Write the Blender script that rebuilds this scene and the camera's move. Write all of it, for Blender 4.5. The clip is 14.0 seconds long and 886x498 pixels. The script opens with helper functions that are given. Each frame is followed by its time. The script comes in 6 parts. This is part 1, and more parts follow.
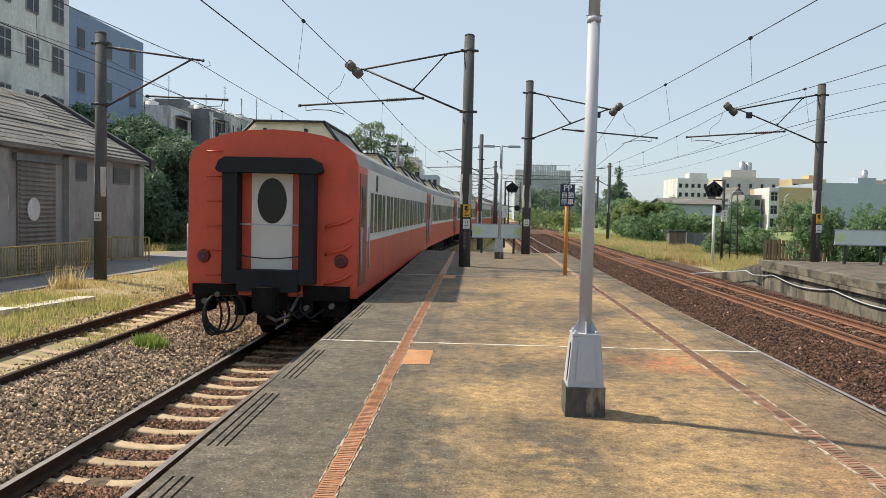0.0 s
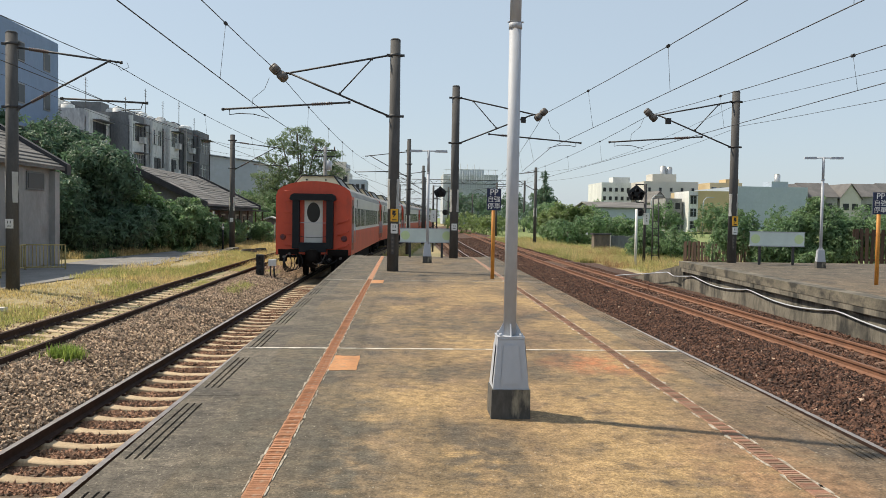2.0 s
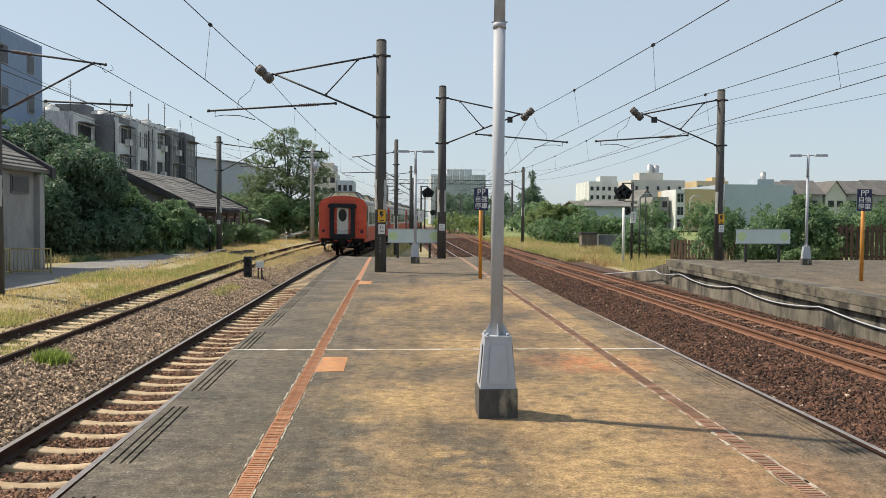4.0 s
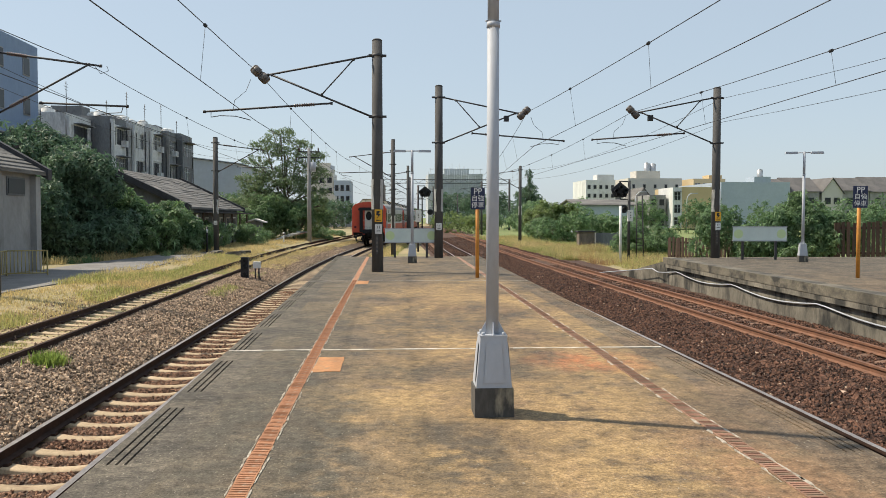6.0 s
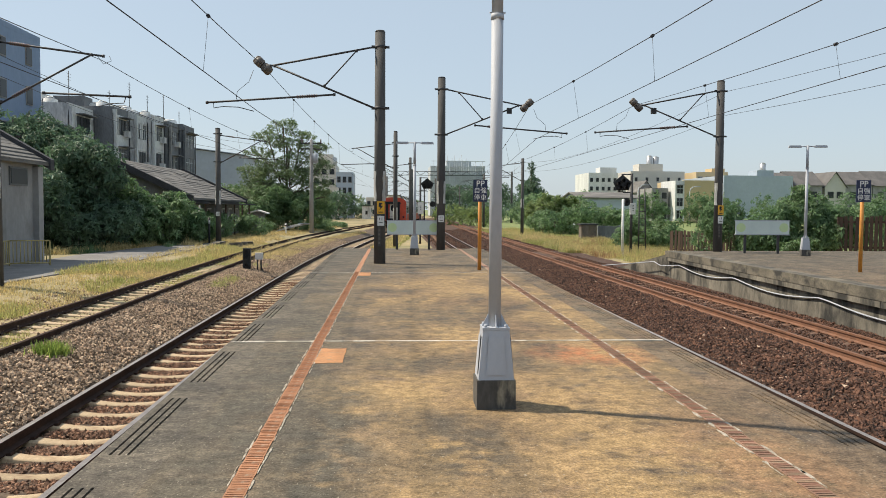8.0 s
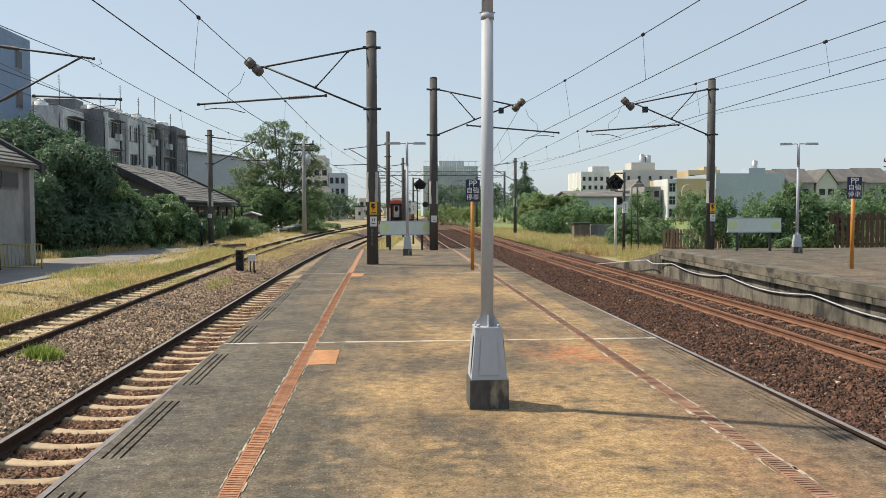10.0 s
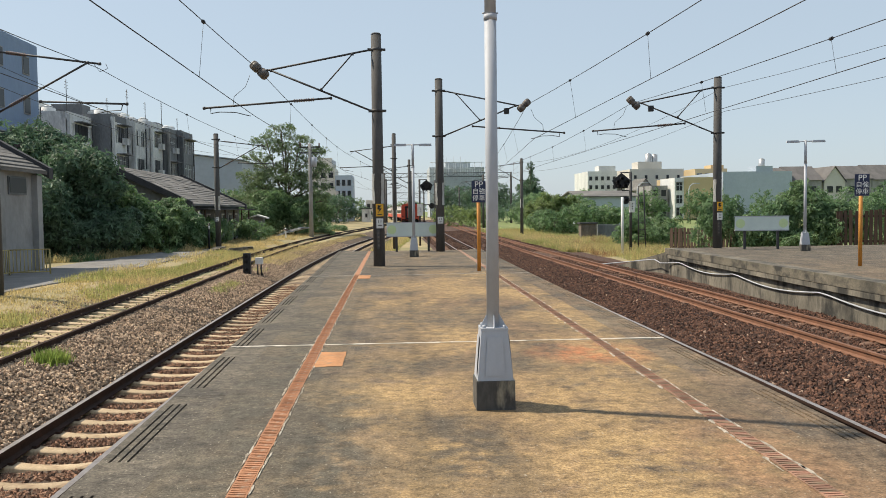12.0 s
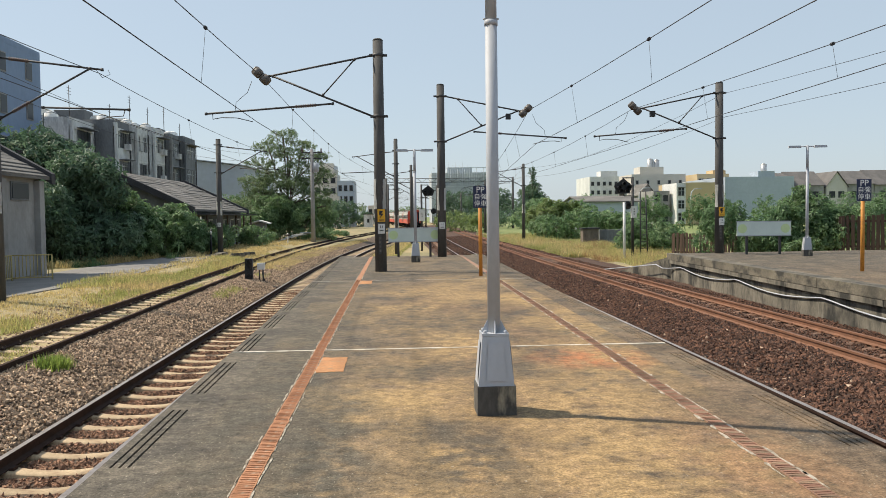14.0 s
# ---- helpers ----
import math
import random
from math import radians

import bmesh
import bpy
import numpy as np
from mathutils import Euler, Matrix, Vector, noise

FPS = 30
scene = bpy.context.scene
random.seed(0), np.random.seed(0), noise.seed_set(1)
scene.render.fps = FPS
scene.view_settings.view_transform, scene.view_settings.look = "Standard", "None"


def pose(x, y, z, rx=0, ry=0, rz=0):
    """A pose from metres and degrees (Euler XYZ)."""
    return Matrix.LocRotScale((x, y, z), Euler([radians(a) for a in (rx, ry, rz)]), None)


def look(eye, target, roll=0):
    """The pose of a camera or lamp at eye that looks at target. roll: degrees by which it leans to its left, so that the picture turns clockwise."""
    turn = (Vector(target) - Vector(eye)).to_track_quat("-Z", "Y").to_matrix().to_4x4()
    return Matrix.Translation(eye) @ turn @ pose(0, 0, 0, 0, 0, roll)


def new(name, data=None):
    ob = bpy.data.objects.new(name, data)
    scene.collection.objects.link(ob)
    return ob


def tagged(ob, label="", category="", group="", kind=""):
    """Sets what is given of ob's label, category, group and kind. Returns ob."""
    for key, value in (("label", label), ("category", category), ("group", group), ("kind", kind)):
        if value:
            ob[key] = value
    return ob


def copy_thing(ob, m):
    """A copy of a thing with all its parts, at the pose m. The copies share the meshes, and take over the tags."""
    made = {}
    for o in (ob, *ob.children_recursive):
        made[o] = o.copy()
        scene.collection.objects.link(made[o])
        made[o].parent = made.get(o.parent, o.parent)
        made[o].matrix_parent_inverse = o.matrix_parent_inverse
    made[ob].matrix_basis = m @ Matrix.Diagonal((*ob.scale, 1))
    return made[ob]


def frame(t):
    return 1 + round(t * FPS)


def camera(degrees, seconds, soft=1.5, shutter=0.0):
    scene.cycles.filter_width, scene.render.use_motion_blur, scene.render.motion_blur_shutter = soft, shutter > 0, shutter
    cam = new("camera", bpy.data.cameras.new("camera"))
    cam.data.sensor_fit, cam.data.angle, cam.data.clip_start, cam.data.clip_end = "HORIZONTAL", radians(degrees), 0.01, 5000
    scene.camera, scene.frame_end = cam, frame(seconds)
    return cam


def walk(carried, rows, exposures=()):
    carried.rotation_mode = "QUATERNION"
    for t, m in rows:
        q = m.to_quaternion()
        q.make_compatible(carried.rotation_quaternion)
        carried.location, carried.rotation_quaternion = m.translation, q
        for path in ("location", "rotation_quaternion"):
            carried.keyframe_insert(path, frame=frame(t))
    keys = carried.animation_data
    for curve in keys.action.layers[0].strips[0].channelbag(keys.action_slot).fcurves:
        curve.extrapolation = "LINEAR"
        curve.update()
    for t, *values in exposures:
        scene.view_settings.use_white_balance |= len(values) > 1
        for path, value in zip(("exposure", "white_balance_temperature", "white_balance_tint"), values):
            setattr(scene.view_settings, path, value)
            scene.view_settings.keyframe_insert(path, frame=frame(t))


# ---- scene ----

cam = camera(57.0, 14.0, soft=0.7)
PATH = [
    (0.0, pose(-0.068, 0, 1.45, 87.380, -1.243, 2.383)),
    (0.5, pose(-0.061, 0, 1.45, 88.150, -1.063, -0.633)),
    (1.0, pose(-0.047, 0, 1.45, 88.052, -0.917, -1.836)),
    (1.5, pose(-0.041, 0, 1.45, 87.857, -0.873, -2.274)),
    (2.0, pose(-0.039, 0, 1.45, 87.793, -0.899, -2.614)),
    (2.5, pose(-0.042, 0, 1.45, 87.763, -0.871, -2.925)),
    (3.0, pose(-0.036, 0, 1.45, 87.764, -0.742, -3.159)),
    (5.5, pose(-0.009, 0, 1.45, 87.906, -0.098, -3.634)),
    (6.0, pose(-0.004, 0, 1.45, 87.777, -0.059, -3.627)),
    (6.5, pose(0.001, 0, 1.45, 87.643, -0.056, -3.527)),
    (7.0, pose(-0.003, 0, 1.45, 87.501, -0.129, -3.425)),
    (7.5, pose(-0.007, 0, 1.45, 87.365, -0.226, -3.394)),
    (8.0, pose(-0.011, 0, 1.45, 87.224, -0.350, -3.480)),
    (10.5, pose(0.003, 0, 1.45, 87.238, 0.237, -4.061)),
    (11.0, pose(0.005, 0, 1.45, 87.241, 0.399, -3.964)),
    (11.5, pose(0.010, 0, 1.45, 87.267, 0.572, -3.768)),
    (12.0, pose(0.015, 0, 1.45, 87.324, 0.692, -3.492)),
    (12.5, pose(0.021, 0, 1.45, 87.448, 0.758, -3.273)),
    (13.0, pose(0.023, 0, 1.45, 87.570, 0.813, -3.177)),
    (13.5, pose(0.016, 0, 1.45, 87.695, 0.727, -3.239)),
    (14.0, pose(0.023, 0, 1.45, 87.699, 0.718, -3.355)),
]
walk(cam, PATH, [(0.0, 0.3, 6900, 10), (0.8, 0.24, 6900, 10), (2.0, 0.21, 6900, 10), (14.0, 0.21, 6900, 10)])

# ---- light ----
SUN_FROM = Vector((-0.934, 0.356, 1.25)).normalized()
world = bpy.data.worlds.new("sky")
scene.world = world
world.use_nodes = True
_wn = world.node_tree.nodes
_sky = _wn.new("ShaderNodeTexSky")
_sky.sky_type = "NISHITA"
_sky.sun_disc = False
_sky.sun_elevation = math.asin(SUN_FROM.z)
_sky.sun_rotation = math.atan2(SUN_FROM.x, SUN_FROM.y)
_sky.air_density = 1.0
_sky.dust_density = 1.0
_sky.ozone_density = 1.2
_wn["Background"].inputs["Strength"].default_value = 0.12
_haze = _wn.new("ShaderNodeMix")
_haze.data_type = "RGBA"
_haze.inputs[0].default_value = 0.7
_haze.inputs[7].default_value = (3.98, 4.92, 5.97, 1)
world.node_tree.links.new(_sky.outputs[0], _haze.inputs[6])
world.node_tree.links.new(_haze.outputs[2], _wn["Background"].inputs["Color"])
_sun = bpy.data.lights.new("sun", "SUN")
_sun.energy = 4.8
_sun.angle = radians(1.2)
_sun.color = (1.0, 0.92, 0.79)
sun = new("sun", _sun)
sun.matrix_world = look(SUN_FROM * 60, (0, 0, 0))


# ---- materials ----
def material(name, a, b=None, scale=3.0, rough=0.8, metal=0.0, bump=0.0, fine=40.0, contrast=(0.35, 0.65), detail=6,
             vary=0.0, island=0.0, stain=None, stain_scale=0.6, stain_at=(0.5, 0.7), stretch=(1, 1, 1), spec=0.5, grit=0.2):
    """Two colours mixed by coarse and fine noise, an optional third as stains, and fine relief."""
    m = bpy.data.materials.new(name)
    m.use_nodes = True
    nt = m.node_tree
    n, l = nt.nodes, nt.links
    bs = n["Principled BSDF"]
    bs.inputs["Roughness"].default_value = rough
    bs.inputs["Metallic"].default_value = metal
    bs.inputs["Specular IOR Level"].default_value = spec
    b = b or tuple(c * 0.7 for c in a)
    tc = n.new("ShaderNodeTexCoord")
    mp = n.new("ShaderNodeMapping")
    mp.inputs["Scale"].default_value = stretch
    l.new(tc.outputs["Object"], mp.inputs[0])

    def noise_ramp(sc, lo, hi, det=detail):
        t = n.new("ShaderNodeTexNoise")
        t.inputs["Scale"].default_value = sc
        t.inputs["Detail"].default_value = det
        t.inputs["Roughness"].default_value = 0.62
        l.new(mp.outputs[0], t.inputs["Vector"])
        r = n.new("ShaderNodeMapRange")
        r.inputs[1].default_value, r.inputs[2].default_value = lo, hi
        l.new(t.outputs["Fac"], r.inputs[0])
        return r.outputs[0], t.outputs["Fac"]

    def mix(fac, x, y, mode="MIX"):
        k = n.new("ShaderNodeMix")
        k.data_type, k.blend_type = "RGBA", mode
        if isinstance(fac, float):
            k.inputs[0].default_value = fac
        else:
            l.new(fac, k.inputs[0])
        for s, v in ((k.inputs[6], x), (k.inputs[7], y)):
            if isinstance(v, tuple):
                s.default_value = (*v, 1)
            else:
                l.new(v, s)
        return k.outputs[2]

    f1, _ = noise_ramp(scale, *contrast)
    col = mix(f1, tuple(a), tuple(b))
    f2, raw2 = noise_ramp(fine, 0.3, 0.7, 3)
    shade = mix(f2, (1 - grit,) * 3, (1 + grit * 0.75,) * 3)
    col = mix(1.0, col, shade, "MULTIPLY")
    if stain:
        f3, _ = noise_ramp(stain_scale, *stain_at)
        col = mix(f3, col, tuple(stain))
    for amount, src in ((vary, "ObjectInfo"), (island, "NewGeometry")):
        if amount:
            o = n.new("ShaderNode" + src)
            r = n.new("ShaderNodeMapRange")
            r.inputs[3].default_value, r.inputs[4].default_value = 1 - amount, 1 + amount
            l.new(o.outputs["Random" if src == "ObjectInfo" else "Random Per Island"], r.inputs[0])
            c = n.new("ShaderNodeCombineColor")
            for i in range(3):
                l.new(r.outputs[0], c.inputs[i])
            col = mix(1.0, col, c.outputs[0], "MULTIPLY")
    l.new(col, bs.inputs["Base Color"])
    if bump:
        bp = n.new("ShaderNodeBump")
        bp.inputs["Strength"].default_value = 0.6
        bp.inputs["Distance"].default_value = bump
        l.new(raw2, bp.inputs["Height"])
        l.new(bp.outputs[0], bs.inputs["Normal"])
    return m


def leaf_material(name, a, b):
    m = material(name, a, b, scale=0.6, fine=6.0, rough=0.55, island=0.45)
    n, l = m.node_tree.nodes, m.node_tree.links
    bs, out = n["Principled BSDF"], n["Material Output"]
    tr = n.new("ShaderNodeBsdfTranslucent")
    mx = n.new("ShaderNodeMixShader")
    mx.inputs[0].default_value = 0.45
    src = bs.inputs["Base Color"].links[0].from_socket
    l.new(src, tr.inputs[0])
    l.new(bs.outputs[0], mx.inputs[1])
    l.new(tr.outputs[0], mx.inputs[2])
    l.new(mx.outputs[0], out.inputs[0])
    return m


MAT = {
    "concrete_old": material("old_concrete", (0.195, 0.17, 0.13), (0.095, 0.085, 0.066), 1.3, 0.9, bump=0.01, fine=30,
                             stain=(0.04, 0.038, 0.034), stain_scale=1.6, stain_at=(0.48, 0.66), stretch=(1, 1, 0.3)),
    "joint": material("joint_filler", (0.62, 0.57, 0.49), (0.45, 0.40, 0.33), 6, 0.9),
    "tile_orange": material("orange_tile", (0.43, 0.195, 0.095), (0.31, 0.15, 0.08), 5, 0.75, bump=0.003, fine=60, vary=0.15,
                            stain=(0.42, 0.33, 0.24), stain_scale=9, stain_at=(0.58, 0.75)),
    "tile_red": material("worn_red_tile", (0.32, 0.16, 0.105), (0.24, 0.125, 0.084), 1.6, 0.85, bump=0.003, fine=60, vary=0.25,
                         stain=(0.25, 0.18, 0.115), stain_scale=2.2, stain_at=(0.44, 0.62)),
    "wall_stained": material("stained_retaining_wall", (0.25, 0.225, 0.18), (0.115, 0.105, 0.085), 1.1, 0.92, bump=0.012, fine=26,
                             stain=(0.035, 0.034, 0.03), stain_scale=1.5, stain_at=(0.46, 0.60), stretch=(1, 1, 0.4)),
    "coping_old": material("weathered_coping", (0.21, 0.185, 0.14), (0.085, 0.077, 0.06), 1.7, 0.92, bump=0.01, fine=34,
                           stain=(0.04, 0.038, 0.033), stain_scale=2.4, stain_at=(0.46, 0.62), stretch=(1, 0.6, 1)),
    "mortar": material("pale_mortar", (0.46, 0.41, 0.34), (0.25, 0.21, 0.16), 14, 0.95, bump=0.004, contrast=(0.42, 0.58)),
    "patch_orange": material("orange_patch", (0.52, 0.24, 0.10), (0.40, 0.19, 0.08), 6, 0.85, stain=(0.25, 0.19, 0.12), stain_scale=7, stain_at=(0.55, 0.75)),
    "ballast": material("ballast_bed", (0.15, 0.105, 0.07), (0.06, 0.04, 0.028), 9, 0.95, bump=0.05, fine=22),
    "ballast_rust": material("rusty_ballast_bed", (0.105, 0.054, 0.034), (0.045, 0.024, 0.016), 9, 0.95, bump=0.05, fine=22),
    "stone": material("ballast_stone", (0.52, 0.385, 0.265), (0.27, 0.185, 0.125), 5, 0.9, fine=60, island=0.75),
    "stone_rust": material("rusty_stone", (0.125, 0.06, 0.037), (0.056, 0.027, 0.018), 5, 0.9, fine=60, island=0.8),
    "stone_warm": material("warm_brown_stone", (0.30, 0.165, 0.10), (0.14, 0.075, 0.047), 5, 0.9, fine=60, island=0.75),
    "stone_pale": material("pale_fresh_stone", (0.42, 0.31, 0.23), (0.30, 0.20, 0.14), 5, 0.9, fine=60, island=0.5),
    "ground": material("dry_earth", (0.30, 0.245, 0.14), (0.20, 0.185, 0.085), 0.35, 0.95, bump=0.03, fine=9,
                       stain=(0.36, 0.28, 0.15), stain_scale=0.15, stain_at=(0.45, 0.65)),
    "road": material("old_asphalt", (0.22, 0.21, 0.20), (0.15, 0.145, 0.14), 0.7, 0.9, bump=0.006, fine=45),
    "sleeper": material("concrete_sleeper", (0.53, 0.405, 0.265), (0.38, 0.275, 0.17), 4, 0.9, bump=0.005, fine=40, vary=0.15,
                        stain=(0.2, 0.12, 0.075), stain_scale=5, stain_at=(0.55, 0.75)),
    "sleeper_rust": material("rusty_sleeper", (0.22, 0.125, 0.08), (0.14, 0.08, 0.055), 4, 0.9, bump=0.005, fine=40, vary=0.2),
    "rail": material("rail_side", (0.06, 0.036, 0.028), (0.035, 0.022, 0.018), 6, 0.85, 0.0, spec=0.15),
    "rail_rust": material("rusty_rail", (0.225, 0.105, 0.060), (0.15, 0.072, 0.043), 5, 0.75, 0.05),
    "rail_top": material("rail_running_face", (0.42, 0.37, 0.34), (0.3, 0.25, 0.22), 4, 0.4, 0.6),
    "pole": material("spun_concrete_pole", (0.095, 0.093, 0.092), (0.055, 0.053, 0.052), 2.5, 0.85, bump=0.004, stretch=(1, 1, 0.3)),
    "steel_dark": material("dark_steel", (0.07, 0.068, 0.07), (0.04, 0.04, 0.042), 5, 0.6, 0.3),
    "wire": material("wire", (0.05, 0.05, 0.055), (0.035, 0.035, 0.04), 5, 0.6, 0.3),
    "insulator": material("brown_porcelain", (0.12, 0.075, 0.065), (0.07, 0.045, 0.042), 6, 0.35),
    "insulator_grey": material("grey_porcelain", (0.15, 0.13, 0.115), (0.08, 0.068, 0.06), 6, 0.5),
    "galv": material("galvanised_steel", (0.44, 0.465, 0.51), (0.37, 0.39, 0.43), 3, 0.62, 0.0, fine=25, stretch=(1, 1, 0.4), grit=0.05),
    "plinth": material("weathered_plinth", (0.10, 0.095, 0.085), (0.055, 0.052, 0.048), 4, 0.9, bump=0.006, fine=40,
                       stain=(0.3, 0.27, 0.2), stain_scale=5, stain_at=(0.55, 0.7), stretch=(1, 1, 0.35)),
    "white": material("white_enamel", (0.74, 0.74, 0.72), (0.62, 0.62, 0.6), 4, 0.5, grit=0.05),
    "yellow": material("yellow_plate", (0.78, 0.42, 0.03), (0.7, 0.36, 0.02), 4, 0.5, grit=0.05),
    "orange_paint": material("orange_post_paint", (0.62, 0.27, 0.045), (0.5, 0.2, 0.035), 3, 0.6, stain=(0.25, 0.12, 0.05), stain_scale=4, stain_at=(0.6, 0.8)),
    "sign_blue": material("navy_sign", (0.012, 0.022, 0.075), (0.01, 0.018, 0.06), 3, 0.4, grit=0.05),
    "lime": material("lime_disc", (0.60, 0.72, 0.38), (0.55, 0.67, 0.36), 3, 0.6, grit=0.05),
    "board": material("pale_board", (0.62, 0.70, 0.66), (0.55, 0.63, 0.6), 2, 0.5, grit=0.05),
    "black": material("black_paint", (0.022, 0.023, 0.026), (0.014, 0.014, 0.016), 5, 0.6, grit=0.05),
    "rubber": material("black_rubber", (0.013, 0.016, 0.020), (0.009, 0.011, 0.014), 5, 0.7, spec=0.3, grit=0.05),
    "train_red": material("coach_red_paint", (0.62, 0.078, 0.034), (0.53, 0.062, 0.029), 1.2, 0.42, fine=12,
                          stain=(0.27, 0.045, 0.03), stain_scale=1.6, stain_at=(0.55, 0.8), stretch=(1, 1, 0.6), grit=0.05),
    "train_silver": material("coach_grey_paint", (0.64, 0.625, 0.585), (0.55, 0.535, 0.50), 0.6, 0.4, fine=1.5, stretch=(1, 0.6, 1), grit=0.05),
    "train_white": material("coach_white_band", (0.72, 0.71, 0.68), (0.6, 0.59, 0.56), 2, 0.5, grit=0.05),
    "train_cream": material("coach_cream", (0.72, 0.62, 0.42), (0.6, 0.5, 0.34), 2, 0.6, grit=0.05),
    "train_roof": material("coach_roof", (0.34, 0.33, 0.31), (0.22, 0.215, 0.2), 1.2, 0.65, stretch=(1, 0.3, 1)),
    "glass": material("dark_window_glass", (0.012, 0.014, 0.016), (0.008, 0.01, 0.011), 2, 0.18, spec=0.3, grit=0.05),
    "underframe": material("grimy_underframe", (0.018, 0.016, 0.015), (0.010, 0.009, 0.009), 5, 0.95, spec=0.1),
    "letter_white": material("white_lettering", (0.85, 0.85, 0.83), (0.8, 0.8, 0.78), 4, 0.6),
    "lens_red": material("tail_lamp_glass", (0.10, 0.015, 0.04), (0.06, 0.01, 0.03), 5, 0.2),
}


def paving(name, ochre, bias):
    """Weathered platform concrete in world space: grey grime, ochre dust in the trodden middle, specks and scuffs."""
    m = bpy.data.materials.new(name)
    m.use_nodes = True
    n, l = m.node_tree.nodes, m.node_tree.links
    bs = n["Principled BSDF"]
    bs.inputs["Roughness"].default_value = 0.88
    bs.inputs["Specular IOR Level"].default_value = 0.35
    geo = n.new("ShaderNodeNewGeometry")

    def layer(sc, lo, hi, det=8, rough=0.65, stretch=(1, 1, 1)):
        mp = n.new("ShaderNodeMapping")
        mp.inputs["Scale"].default_value = stretch
        l.new(geo.outputs["Position"], mp.inputs[0])
        t = n.new("ShaderNodeTexNoise")
        t.inputs["Scale"].default_value, t.inputs["Detail"].default_value, t.inputs["Roughness"].default_value = sc, det, rough
        l.new(mp.outputs[0], t.inputs["Vector"])
        r = n.new("ShaderNodeMapRange")
        r.inputs[1].default_value, r.inputs[2].default_value = lo, hi
        l.new(t.outputs["Fac"], r.inputs[0])
        return r.outputs[0]

    def math_node(op, a, b):
        k = n.new("ShaderNodeMath")
        k.operation = op
        k.use_clamp = True
        for s, v in ((k.inputs[0], a), (k.inputs[1], b)):
            if isinstance(v, float):
                s.default_value = v
            else:
                l.new(v, s)
        return k.outputs[0]

    def mix(fac, a, b, mode="MIX"):
        k = n.new("ShaderNodeMix")
        k.data_type, k.blend_type = "RGBA", mode
        if isinstance(fac, float):
            k.inputs[0].default_value = fac
        else:
            l.new(fac, k.inputs[0])
        for s, v in ((k.inputs[6], a), (k.inputs[7], b)):
            if isinstance(v, tuple):
                s.default_value = (*v, 1)
            else:
                l.new(v, s)
        return k.outputs[2]

    xyz = n.new("ShaderNodeSeparateXYZ")
    l.new(geo.outputs["Position"], xyz.inputs[0])
    ramp = n.new("ShaderNodeMapRange")
    ramp.inputs[1].default_value, ramp.inputs[2].default_value = -1.5, 0.7
    ramp.inputs[3].default_value, ramp.inputs[4].default_value = 0.15, 1.0
    l.new(xyz.outputs[0], ramp.inputs[0])
    trodden = ramp.outputs[0]
    for axis, lo, hi, low in ((1, 14.0, 23.0, 0.25), (0, 2.0, 2.9, 0.75)):
        fade = n.new("ShaderNodeMapRange")
        fade.inputs[1].default_value, fade.inputs[2].default_value, fade.inputs[3].default_value, fade.inputs[4].default_value = lo, hi, 1.0, low
        l.new(xyz.outputs[axis], fade.inputs[0])
        trodden = math_node("MULTIPLY", trodden, fade.outputs[0])
    grey = mix(layer(1.7, 0.36, 0.62), (0.145, 0.127, 0.10), (0.07, 0.063, 0.053))
    brown = mix(layer(1.7, 0.36, 0.62), (0.23, 0.152, 0.09), (0.10, 0.072, 0.048))
    side = math_node("ADD", ramp.outputs[0], layer(0.9, 0.35, 0.9))
    col = mix(math_node("MULTIPLY", side, trodden), grey, brown)
    och = math_node("MULTIPLY", layer(0.5, 0.42 + bias, 0.58 + bias, stretch=(1, 0.6, 1)), trodden)
    och = math_node("MULTIPLY", och, layer(3.2, 0.30, 0.54))
    col = mix(och, col, ochre)
    col = mix(math_node("MULTIPLY", layer(1.8, 0.52, 0.66, stretch=(1, 0.6, 1)), 0.8), col, (0.075, 0.068, 0.058))
    if bias < 0.05:
        # large worn and grimy areas: centre, half width, half length, strength, colour
        for sx, sy, rx, ry, amount, tint in ((0.05, 6.6, 0.75, 0.75, 0.75, ochre), (1.45, 6.1, 0.75, 1.0, 0.7, ochre), (1.5, 4.6, 0.9, 0.8, 0.8, ochre), (0.1, 3.9, 0.45, 0.7, 0.5, ochre),
                                             (1.1, 15.5, 0.8, 2.2, 0.5, ochre), (-0.42, 4.8, 0.38, 2.2, 0.9, (0.085, 0.077, 0.060)), (0.45, 4.8, 0.42, 1.0, 0.95, (0.092, 0.075, 0.055)), (0.25, 5.5, 0.3, 0.35, 0.9, (0.085, 0.07, 0.052)), (0.95, 7.6, 0.9, 0.5, 0.8, (0.095, 0.078, 0.056)), (0.0, 7.7, 0.5, 0.35, 0.7, (0.10, 0.085, 0.062)),
                                             (0.5, 11.0, 1.3, 1.6, 0.65, (0.085, 0.075, 0.06)), (2.75, 6.0, 0.45, 6.0, 0.9, (0.15, 0.11, 0.068)), (0.6, 20.5, 2.2, 2.0, 0.6, (0.075, 0.068, 0.058)),
                                             (-1.0, 6.0, 0.55, 9.0, 0.8, (0.088, 0.080, 0.063)), (2.15, 4.4, 0.5, 1.2, 0.7, (0.27, 0.155, 0.085))):
            off = n.new("ShaderNodeMapping")
            off.inputs["Location"].default_value = (-sx / rx, -sy / ry, 0)
            off.inputs["Scale"].default_value = (1 / rx, 1 / ry, 0)
            l.new(geo.outputs["Position"], off.inputs[0])
            size = n.new("ShaderNodeVectorMath")
            size.operation = "LENGTH"
